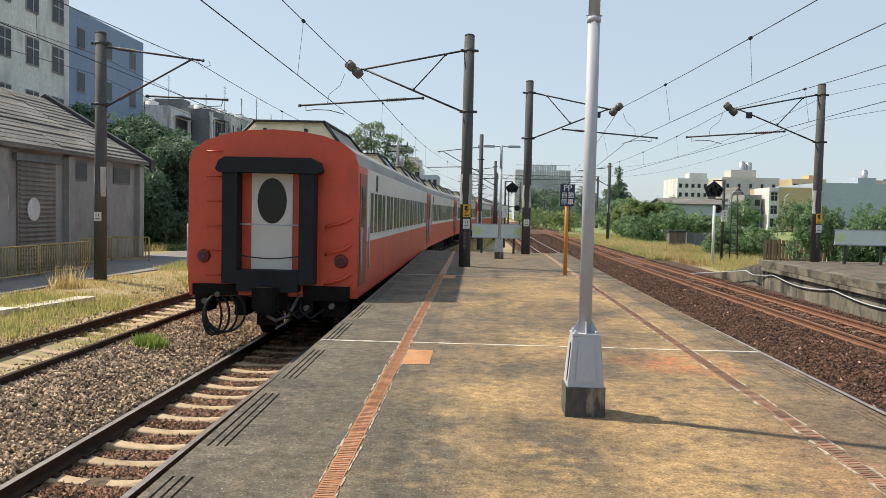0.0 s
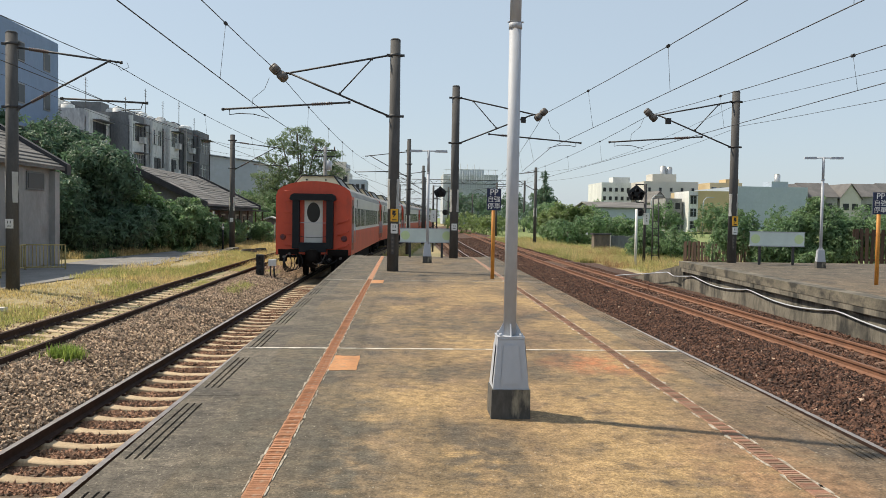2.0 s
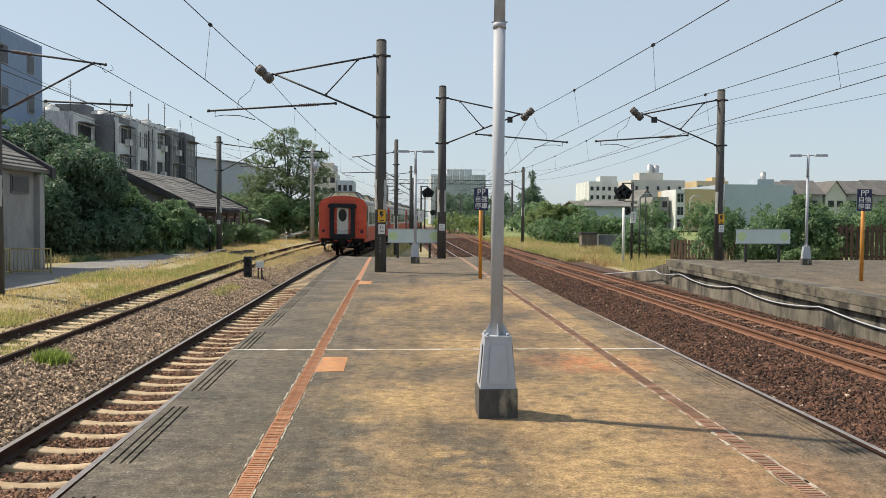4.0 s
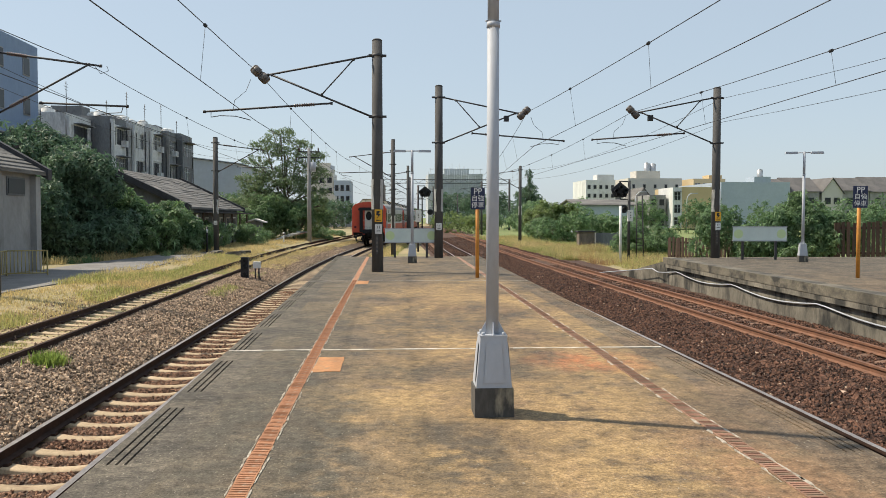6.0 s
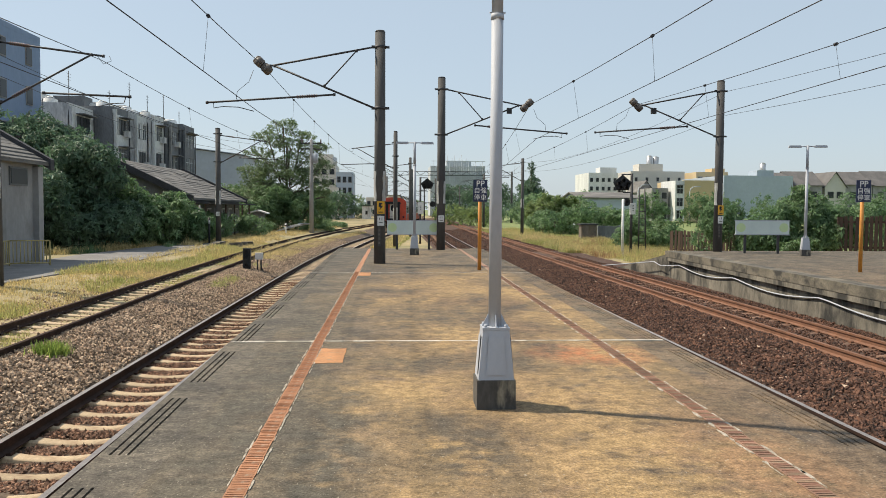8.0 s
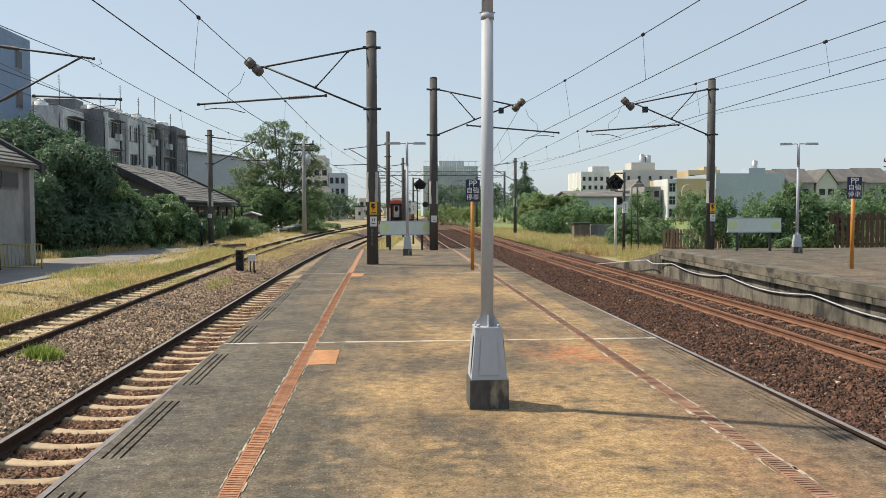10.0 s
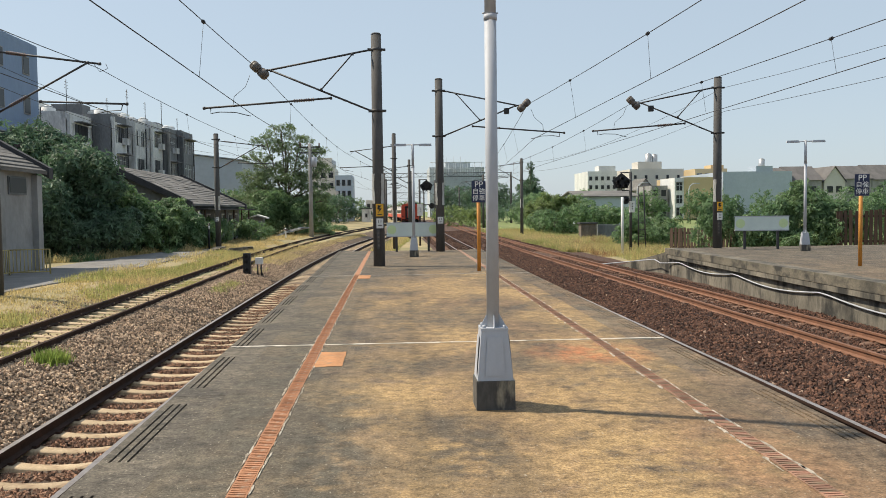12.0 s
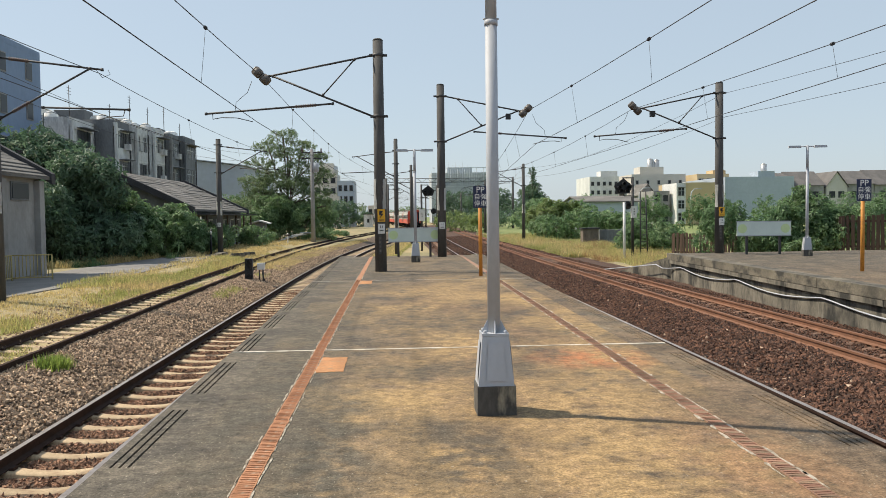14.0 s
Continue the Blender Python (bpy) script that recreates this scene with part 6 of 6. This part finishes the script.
gable_house("row_house", "grey gabled house beside the ochre wall", 51.4, 54.6, 169, 177, -0.6, 5.6, 7.6, "wall_grey", "roof_tile", trim=False)
block("white_house", "narrow white house front with stacked balconies", 54.5, 56.3, 155.4, 164, -0.6, 6.8, "wall_white", "s", {"s": 1}, 3, win=(0.6, 0.6), awning=True)
block("ochre_block", "plain ochre apartment wall", 56.4, 62.6, 156, 172, -0.6, 6.9, "wall_yellow", "s", {"s": 1}, 3, win=(0.4, 0.4), skip=tuple(("s", 0, j) for j in range(3)))
block("ochre_block", "ochre apartment house behind", 68.6, 76.0, 182, 195, -0.6, 9.8, "wall_yellow", "s", {"s": 4}, 4, stairs=(2.0, -3, 3, 4, 1.4))
block("factory_block", "large slate-blue factory wall", 66.0, 80.2, 160, 185, -0.6, 8.1, "wall_slate", "s", {"s": 4}, 2, win=(0.1, 0.1), skip=tuple(("s", i, j) for i in range(4) for j in range(2)), tanks=((2.4, -9, 0.6, 2.4),), stairs=(1.6, -10, 3.4, 4, 1.6))
MAT["roof_slate"] = material("dark_slate_roof", (0.15, 0.14, 0.135), (0.10, 0.095, 0.093), 0.5, 0.8, fine=4)
for k, (x, w, e, r, ax) in enumerate(((80.4, 5.6, 8.0, 9.9, "x"), (86.2, 6.6, 7.2, 10.2, "x"), (93.4, 4.6, 7.0, 10.0, "y"), (98.0, 6.0, 7.4, 10.2, "x"), (104.2, 6.4, 7.2, 10.4, "x"), (110.8, 6.4, 7.6, 10.0, "y"))):
    rh = gable_house("row_house", "pale town house with a dark pitched roof" if k % 2 else "grey town house with a dark pitched roof", x, x + w, 172, 182, -0.6, e, r, "wall_cream" if ax == "y" else "wall_grey", "roof_slate", trim=False, along=ax)
    turn = Matrix.Rotation(-math.pi / 2, 4, "Z") if ax == "x" else Matrix.Identity(4)
    for j in range(2):
        for i in (-1, 1):
            bm = bmesh.new()
            cube(bm, (i * w * 0.22, -5.03, 2.2 + 2.9 * j), (1.3, 0.1, 1.4))
            bm.transform(turn)
            part("window", bm, "far_glass", rh)


def street_lamp(x, y):
    """A far, pale lamp column with a bent arm."""
    t = thing("street_lamp", "pale bent-arm street lamp before the houses", "street lamp", pose(x, y, -0.9), "street lamps")
    bm = bmesh.new()
    pipe(bm, [(0, 0, -0.2), (0, 0, 5.6), (0.15, 0, 6.3), (0.6, 0, 6.75), (1.3, 0, 6.85)], 0.09, n=6)
    part("column", bm, "galv", t)
    bm = bmesh.new()
    cube(bm, (1.6, 0, 6.83), (0.8, 0.25, 0.14))
    part("lamp_head", bm, "galv", t)


for _x, _y in ((54.6, 148), (76.2, 152), (42.5, 140)):
    street_lamp(_x, _y)
gable_house("low_shed", "low pale blue shed among the bushes", 22.6, 29.6, 98, 108, -0.9, 2.9, 3.6, "wall_slate", "roof_tile", trim=False, along="x")
sc = block("unfinished_block", "unfinished concrete block wrapped in scaffolding", 11.8, 29.4, 262, 280, -0.6, 14.6, "scaffold", "s", {"s": 0}, 6, win=(0.6, 0.55), parapet=0.8, stairs=(0.5, -4, 8, 6, 2.6))
for k in range(24):
    bm = bmesh.new()
    x = -8.7 + 0.757 * k
    tube(bm, (x, -9.6, 0), (x, -9.6, 16.6 + 1.2 * math.sin(k * 2.1) + (1.8 if 6 < k < 16 else 0)), 0.07, n=5)
    part("scaffold_pole", bm, "scaffold", sc)
for k in range(9):
    bm = bmesh.new()
    tube(bm, (-8.7, -9.6, 2.0 * k + 1.5), (8.7, -9.6, 2.0 * k + 1.5), 0.08, n=5)
    part("scaffold_ledger", bm, "scaffold", sc)


# ---- signs and boards ----
def label_text(body, size, m, parent, mat, name="lettering"):
    cu = bpy.data.curves.new(name, "FONT")
    cu.body = body
    cu.size = size
    cu.align_x, cu.align_y = "CENTER", "CENTER"
    cu.extrude = 0.003
    cu.materials.append(MAT[mat])
    ob = new(name, cu)
    ob.parent = parent
    ob.matrix_local = m
    return ob


def stop_sign(m, height, label):
    t = thing("stop_sign", label, "sign", m, "train stop signs")
    bm = bmesh.new()
    tube(bm, (0, 0, 0), (0, 0, height), 0.045, n=14)
    part("post", bm, "orange_paint", t, "faded orange round post")
    bm = bmesh.new()
    cube(bm, (0, -0.055, height - 0.08), (0.34, 0.02, 0.52))
    bevelled(bm, 0.01, 1)
    bd = part("board", bm, "sign_blue", t, "navy board with white lettering")
    up = Euler((math.pi / 2, 0, 0)).to_matrix().to_4x4()
    for txt, z, s in (("PP", 0.165, 0.20), ("自強", 0.0, 0.155), ("停車", -0.165, 0.155)):
        label_text(txt, s, Matrix.Translation((0, -0.068, height - 0.08 + z)) @ up, bd, "letter_white")
    for z in (0.12, -0.12):
        bm = bmesh.new()
        cube(bm, (0, -0.02, height - 0.08 + z), (0.12, 0.06, 0.03))
        part("clip", bm, "galv", t)
    return t


stop_sign(pose(2.06, 19.5, 0), 1.98, "navy train stop sign on an orange post")
stop_sign(pose(11.24, 19.0, 0, 0, 0, -6), 2.03, "navy train stop sign on an orange post, far platform")


def name_board(m, w, z0, z1, label):
    t = thing("name_board", label, "sign board", m, "station name boards")
    bm = bmesh.new()
    cube(bm, (0, 0, (z0 + z1) / 2), (w, 0.05, z1 - z0))
    bevelled(bm, 0.008, 1)
    b = part("board", bm, "board", t, "blank pale board with lime discs")
    bm = bmesh.new()
    cube(bm, (0, 0.005, z1 + 0.01), (w + 0.04, 0.07, 0.03))
    cube(bm, (0, 0.005, z0 - 0.01), (w + 0.04, 0.07, 0.03))
    part("frame", bm, "galv", b)
    for s in (-1, 1):
        bm = bmesh.new()
        tube(bm, (s * w * 0.40, -0.02, (z0 + z1) / 2), (s * w * 0.40, -0.03, (z0 + z1) / 2), (z1 - z0) * 0.34, n=24)
        part("disc", bm, "lime", b)
        bm = bmesh.new()
        cube(bm, (s * w * 0.31, 0.04, z0 / 2 + 0.1), (0.08, 0.05, z0 + 0.3))
        part("leg", bm, "steel_dark", t)
    return t


name_board(pose(0.70, 29.35, 0, 0, 0, 0), 1.86, 0.56, 1.03, "pale station board with faded lime discs on dark legs")
name_board(pose(12.68, 27.4, 0, 0, 0, -4), 1.84, 0.66, 1.12, "pale station board with lime discs on the far platform")


# ---- signals ----
def colour_signal(m, height, label, white_post=True, ladder=True, side=1):
    t = thing("railway_signal", label, "railway signal", m, "colour light signals")
    bm = bmesh.new()
    tube(bm, (0, 0, -0.2), (0, 0, height), 0.075, n=12)
    part("mast", bm, "steel_dark", t)
    bm = bmesh.new()
    pipe(bm, [(0, 0, height - 0.05), (-0.55 * side, 0, height - 0.05)], 0.035)
    part("bracket", bm, "steel_dark", t)
    bm = bmesh.new()
    pipe(bm, [(0, 0, height - 1.0), (-0.45 * side, 0, height - 1.0), (-0.52 * side, 0, height - 0.85)], 0.03)
    part("bracket", bm, "steel_dark", t)
    bm = bmesh.new()
    sec = [(-0.52 * side + x, height - 0.55 + z) for x, z in ((-0.32, -0.33), (0.32, -0.33), (0.5, 0.08), (0.0, 0.48), (-0.5, 0.08))]
    prism(bm, sec, -0.12, -0.08)
    head = part("head", bm, "black", t, "black five-sided signal head")
    for dx, dz in ((0, 0.18), (-0.24, 0.0), (0.24, 0.0), (-0.15, -0.2), (0.15, -0.2)):
        bm = bmesh.new()
        tube(bm, (-0.52 * side + dx, -0.12, height - 0.55 + dz), (-0.52 * side + dx, -0.34, height - 0.55 + dz), 0.085, 0.1, n=12, caps=False)
        part("hood", bm, "black", head)
    bm = bmesh.new()
    lx, lz = (-0.30, height - 1.5) if side > 0 else (0.92, height - 2.05)
    tube(bm, (lx, -0.05, lz), (lx, -0.1, lz), 0.22, n=18)
    d = part("lower_head", bm, "black", t)
    bm = bmesh.new()
    tube(bm, (lx, -0.1, lz), (lx, -0.25, lz), 0.1, n=12, caps=False)
    part("hood", bm, "black", d)
    if side < 0:
        bm = bmesh.new()
        pipe(bm, [(0, 0, lz + 0.1), (lx, 0, lz + 0.1)], 0.03)
        part("bracket", bm, "steel_dark", t)
    bm = bmesh.new()
    bz = height - (1.85 if side > 0 else 2.35)
    cube(bm, (0.02, -0.14, bz), (0.26, 0.2, 0.6) if side > 0 else (0.42, 0.24, 0.9))
    bevelled(bm, 0.015, 1)
    bx = part("relay_box", bm, "white", t, "white plate box")
    for k in range(3):
        bm = bmesh.new()
        cube(bm, (0.02, -0.245 if side > 0 else -0.265, bz + 0.15 - 0.13 * k), (0.06, 0.01, 0.05))
        part("mark", bm, "black", bx)
    if white_post:
        bm = bmesh.new()
        tube(bm, (-0.62, -0.6, -0.3), (-0.62, -0.6, height - 1.35), 0.07, n=12)
        tube(bm, (-0.62, -0.6, -0.3), (-0.62, -0.6, 0.05), 0.14, n=12)
        part("white_post", bm, "white", t, "white painted post")
    if ladder:
        for dx in (0.45, 0.85):
            bm = bmesh.new()
            tube(bm, (dx, 0.1, -0.2), (dx - 0.12 * (dx > 0.6), 0.1, height - 0.75), 0.035, n=6)
            part("ladder_rail", bm, "steel_dark", t)
        for k in range(9):
            bm = bmesh.new()
            tube(bm, (0.45, 0.1, 0.2 + k * 0.36), (0.82, 0.1, 0.2 + k * 0.36), 0.018, n=5)
            part("rung", bm, "steel_dark", t)
    return t


colour_signal(pose(12.55, 42.5, -0.95), 4.35, "black colour-light signal with a white post and ladder")
colour_signal(pose(2.05, 62.5, -1.0), 4.9, "black colour-light signal past the platform end", False, False, -1)

bm = bmesh.new()
cube(bm, (0, 0, 0.44), (0.27, 0.24, 0.86))
bevelled(bm, 0.02)
_d = thing("shunt_signal", "black dwarf shunting signal beside the siding", "railway signal", pose(-5.42, 30.6, -0.9))
part("housing", bm, "black", _d)
for z in (0.25, 0.55, 0.75):
    bm = bmesh.new()
    tube(bm, (0.02, -0.11, z), (0.02, -0.22, z), 0.07, 0.075, n=12, caps=False)
    part("hood", bm, "black", _d)
_d = thing("relay_cabinet", "small white relay box on dark legs", "cabinet", pose(-5.0, 30.75, -0.95))
bm = bmesh.new()
cube(bm, (0, 0, 0.62), (0.27, 0.22, 0.24))
bevelled(bm, 0.02)
part("box", bm, "white", _d)
for s in (-0.06, 0.07):
    bm = bmesh.new()
    tube(bm, (s, 0, -0.1), (s, 0, 0.52), 0.028, n=8)
    part("leg", bm, "steel_dark", _d)
bm = bmesh.new()
pipe(bm, [(-4.95, 30.7, -0.6), (-4.8, 30.5, -0.95), (-4.5, 30.0, -1.0), (-4.2, 29.2, -1.0)], 0.02)
solid("signal_cable", bm, "black", "black cable from the relay box", "cable")

MAT["cabinet_brown"] = material("weathered_brown_cabinet", (0.20, 0.165, 0.135), (0.12, 0.098, 0.08), 2, 0.85, fine=20, stretch=(1, 1, 0.4))
# equipment cabinet and low wall on the right verge
_d = thing("equipment_cabinet", "weathered brown-grey trackside equipment cabinet", "cabinet", pose(15.0, 62.3, -0.95))
bm = bmesh.new()
cube(bm, (0, 0, 0.62), (1.2, 0.9, 1.3))
bevelled(bm, 0.02)
part("body", bm, "cabinet_brown", _d)
bm = bmesh.new()
cube(bm, (0, 0, 1.32), (1.4, 1.1, 0.12))
part("roof", bm, "roof_dark", _d)
for s in (-0.28, 0.28):
    bm = bmesh.new()
    cube(bm, (s, -0.46, 0.62), (0.52, 0.03, 1.1))
    part("door", bm, "cabinet_brown", _d)
bm = bmesh.new()
quad_slab(bm, [(15.9, 62.6), (17.8, 62.2), (17.8, 62.6), (15.9, 63.0)], -1.0, 0.25)
solid("low_wall", bm, "wall_dark", "low grey wall beside the cabinet", "wall", kind="structure")


# brown board fence behind the far platform
def board_fence(label, a, b, z, h):
    a, b = Vector((*a, z)), Vector((*b, z))
    L = (b - a).length
    t = thing("board_fence", label, "fence", Matrix.Translation(a) @ Matrix.Rotation(math.atan2(b.y - a.y, b.x - a.x), 4, "Z"), "board fences")
    bm = bmesh.new()
    cube(bm, (0, 0, h / 2), (0.13, 0.035, h))
    me = mesh_of("board", bm, "wood_brown")
    rng = random.Random(int(L * 10))
    for k in range(int(L / 0.19)):
        ob = new("board", me)
        ob.parent = t
        ob.matrix_local = Matrix.Translation((0.1 + k * 0.19, rng.uniform(-0.01, 0.01), rng.uniform(-0.04, 0.04))) @ Matrix.Rotation(rng.uniform(-0.03, 0.03), 4, "Y")
    for zz in (0.3, h - 0.25):
        bm = bmesh.new()
        cube(bm, (L / 2, 0.05, zz), (L, 0.05, 0.09))
        part("rail", bm, "wood_brown", t)
    for k in range(int(L / 2.4) + 1):
        bm = bmesh.new()
        cube(bm, (k * 2.4, 0.1, h / 2 - 0.3), (0.12, 0.12, h + 0.5))
        part("post", bm, "wood_brown", t)
    return t


board_fence("weathered brown board fence", (14.0, 40.5), (18.9, 33.9), -0.8, 1.25)
board_fence("tall weathered brown board fence", (18.9, 33.6), (30.0, 29.6), -0.35, 1.62)

# small masts, poles and gantry further down the line
mast(pose(0.12, 52.0, -0.9), "slim concrete mast between the tracks", 7.25, "push", base=0, plates=True, r=0.14, arm=False)
mast(pose(0.1, 52.6, 0, 0, 0, 180), "concrete mast with an arm over the curve", 6.3, "push", base=-0.95, plates=False, r=0.13)
mast(pose(11.5, 72.5, 0, 0, 0, 180), "dark concrete mast beside the far track", 6.0, "push", base=-1.1, r=0.15)
mast(pose(1.55, 76.0, 0, 0, 0, 180), "concrete mast beside the curve", 6.2, "push", base=-1.1, plates=False, r=0.14)
mast(pose(2.2, 98.0, 0, 0, 0, 180), "concrete mast beside the curve", 6.2, "push", base=-1.1, plates=False, r=0.15)
mast(pose(12.2, 110.0, 0, 0, 0, 180), "concrete mast far down the line", 6.2, "push", base=-1.1, plates=False, r=0.15)
mast(pose(-1.0, 125.0, 0), "concrete mast far down the line", 6.4, "push", base=-1.1, plates=False, r=0.15)
mast(pose(6.8, 132.0, 0, 0, 0, 180), "concrete mast far down the line", 6.4, "push", base=-1.1, plates=False, r=0.15)


def gantry(y, x0, x1, z):
    t = thing("signal_gantry", "dark lattice gantry across the tracks", "gantry", pose(x0, y, -1.0))
    L = x1 - x0
    for x in (0, L):
        bm = bmesh.new()
        tube(bm, (x, 0, -0.2), (x, 0, z + 1.4), 0.22, 0.18, n=10)
        part("post", bm, "pole", t)
    for dz in (0.6, 1.3):
        bm = bmesh.new()
        tube(bm, (0, 0, z + dz), (L, 0, z + dz), 0.06, n=6)
        part("chord", bm, "steel_dark", t)
    n = int(L / 0.9)
    bm = bmesh.new()
    for k in range(n):
        xa, xb = L * k / n, L * (k + 1) / n
        tube(bm, (xa, 0, z + (0.6 if k % 2 else 1.3)), (xb, 0, z + (1.3 if k % 2 else 0.6)), 0.035, n=5)
    part("lattice", bm, "steel_dark", t)


mast(pose(6.5, 172.0, 0, 0, 0, 180), "concrete mast far down the line", 6.4, "push", base=-1.1, plates=False, r=0.15)
mast(pose(0.2, 185.0, 0), "concrete mast far down the line", 6.4, "push", base=-1.1, plates=False, r=0.15)
mast(pose(13.4, 165.0, 0, 0, 0, 180), "concrete mast far down the line", 6.2, "push", base=-1.1, plates=False, r=0.15)
gantry(150, -1.5, 21.8, 8.1)

# timber pole with a transformer
_d = thing("utility_pole", "concrete utility pole with a transformer by the trees", "utility pole", pose(-7.1, 71.5, -0.7), "utility poles")
bm = bmesh.new()
tube(bm, (0, 0, -0.2), (0, 0, 8.1), 0.19, 0.14, n=10)
part("pole", bm, "wall_grey", _d)
for z in (7.3, 7.8):
    bm = bmesh.new()
    cube(bm, (0, 0, z), (1.8, 0.1, 0.1))
    part("cross_arm", bm, "steel_dark", _d)
for x in (-0.8, 0.0, 0.8):
    bm = bmesh.new()
    tube(bm, (x, 0, 7.85), (x, 0, 8.15), 0.06, n=8)
    part("insulator", bm, "insulator", _d)
bm = bmesh.new()
tube(bm, (0.35, -0.2, 6.1), (0.35, -0.2, 6.9), 0.25, n=12)
part("transformer", bm, "galv", _d)
_u = copy_thing(_d, pose(37.0, 58, -0.95, 0, 0, 30))
_u.scale = (0.75, 0.75, 0.75)
tagged(_u, "pale utility pole behind the bushes")

# posts beside the siding
for x, y, h, mt, lab in ((-11.3, 48.5, 2.3, "wall_grey", "thin grey post beside the road"), (-10.65, 48.0, 1.6, "black", "short black post with a white band"), (-8.6, 66.0, 0.95, "white", "low white shunting marker beside the siding")):
    _d = thing("marker_post", lab, "post", pose(x, y, -0.7))
    bm = bmesh.new()
    tube(bm, (0, 0, -0.1), (0, 0, h), 0.055, n=8)
    part("post", bm, mt, _d)
    bm = bmesh.new()
    tube(bm, (0, 0, h * 0.78), (0, 0, h * 0.9), 0.06 if mt != "white" else 0.16, n=10)
    part("band", bm, "white" if mt != "white" else "insulator_grey", _d)
# concrete footing and heap by the mast
rng = random.Random(4)
for k in range(7):
    bm = bmesh.new()
    cube(bm, (0, 0, 0.1), (rng.uniform(0.4, 1.0), rng.uniform(0.3, 0.7), rng.uniform(0.15, 0.35)), rz=rng.uniform(0, 90), taper=0.85)
    bevelled(bm, 0.03, 1)
    solid("concrete_lump", bm, "concrete_old", "broken pale concrete lump in the grass", "rubble", "rubble beside the siding", m=pose(-9.2 + rng.uniform(-0.8, 0.9), 46.2 + rng.uniform(-1.5, 2.0), -0.70, rng.uniform(-10, 10), 0, 0))
for k in range(5):
    bm = bmesh.new()
    cube(bm, (0, 0, 0.25), (1.6, 0.9, 0.06))
    solid("roof_sheet", bm, "tank" if k % 2 else "wall_slate", "discarded metal sheet leaning on a heap", "scrap", "scrap sheets", m=pose(-9.6 + 0.45 * k, 72 + 0.3 * k, -0.6 + 0.12 * k, 0, -22 + 6 * k, 20 * k))
_d = gable_house("small_shed", "small shed with a pale flat roof under the trees", -12.4, -11.4, 72.5, 73.6, -0.8, 1.0, 1.15, "wall_dark", "wall_white", trim=False)


# ---- overhead wires ----
def wire(label, pts, r=0.009, mat="wire"):
    bm = bmesh.new()
    pipe(bm, pts, r, n=5)
    return solid("overhead_wire", bm, mat, label, "wire", "overhead wires")


def span(a, b, sag, n=12):
    a, b = Vector(a), Vector(b)
    return [a.lerp(b, k / n) - Vector((0, 0, sag * 4 * (k / n) * (1 - k / n))) for k in range(n + 1)]


def catenary(supports, contact_z, sag, label, drop=5.0):
    """Messenger, contact wire and droppers through (x, y, messenger z, contact x)."""
    top, low = [], []
    for (xa, ya, za, ca), (xb, yb, zb, cb) in zip(supports, supports[1:]):
        s = span((xa, ya, za), (xb, yb, zb), sag * ((yb - ya) / 50) ** 2)
        top += s if not top else s[1:]
        low += [Vector((ca, ya, contact_z)), Vector((cb, yb, contact_z))] if not low else [Vector((cb, yb, contact_z))]
        n = max(2, int((yb - ya) / drop))
        for k in range(1, n):
            f = k / n
            y = ya + (yb - ya) * f
            zt = za + (zb - za) * f - sag * ((yb - ya) / 50) ** 2 * 4 * f * (1 - f)
            if y < 2 or y > 75:
                continue
            bm = bmesh.new()
            x1, x2 = xa + (xb - xa) * f, ca + (cb - ca) * f
            pipe(bm, [(x1, y, zt), (x2, y, contact_z)], 0.004, n=4)
            tube(bm, (x1, y - 0.04, zt), (x1, y + 0.04, zt), 0.035, n=8)
            solid("dropper", bm, "wire", "thin dropper wire with a clamp", "wire", "dropper wires")
    wire("messenger wire over the " + label, top, 0.009)
    wire("contact wire over the " + label, low, 0.009)


catenary([(-3.3, -28, 5.2, -3.4), (-3.45, 21.7, 5.2, -3.55), (-3.0, 52.6, 5.25, -2.9), (-1.0, 76, 5.25, -1.0), (1.4, 98, 5.25, 1.4), (2.0, 125, 5.2, 2.0), (4.0, 170, 5.2, 4.0)], 3.98, 0.48, "curving main track", 6.0)
catenary([(5.7, -23.5, 5.2, 5.2), (4.85, 29.1, 5.2, 5.1), (8.2, 72.5, 5.2, 8.3), (9.2, 110, 5.2, 9.2), (10.2, 160, 5.2, 10.2)], 4.0, 0.38, "track beside the platform", 6.3)
catenary([(8.7, -24, 5.15, 8.7), (8.45, 28.6, 5.15, 8.6), (8.7, 72.5, 5.2, 8.6), (9.6, 110, 5.2, 9.6), (10.6, 160, 5.2, 10.6)], 4.02, 0.56, "far track", 6.3)
catenary([(-7.0, -20, 5.3, -7.0), (-7.45, 21.5, 5.2, -7.4), (-7.3, 47.8, 5.25, -7.1), (-4.6, 82, 5.3, -4.6), (1.5, 150, 5.3, 1.5)], 4.15, 0.7, "siding", 7.0)
for x, z, sg in ((11.8, 5.7, 0.71), (11.85, 4.87, 0.55)):
    wire("feeder wire along the far masts", span((x, -22, z), (x, 28.6, z), sg) + span((x, 28.6, z), (x - 0.2, 72.5, z), sg)[1:] + span((x - 0.2, 72.5, z), (x + 0.6, 110, z), sg)[1:], 0.007)
for x, z in ((-10.2, 5.4), (-10.3, 4.9)):
    wire("feeder wire along the siding masts", span((x, -20, z), (x, 21.5, z), 0.4) + span((x, 21.5, z), (x + 0.2, 47.8, z), 0.3)[1:] + span((x + 0.2, 47.8, z), (-8.2, 81, z + 2.5), 0.3)[1:], 0.007)


motions()
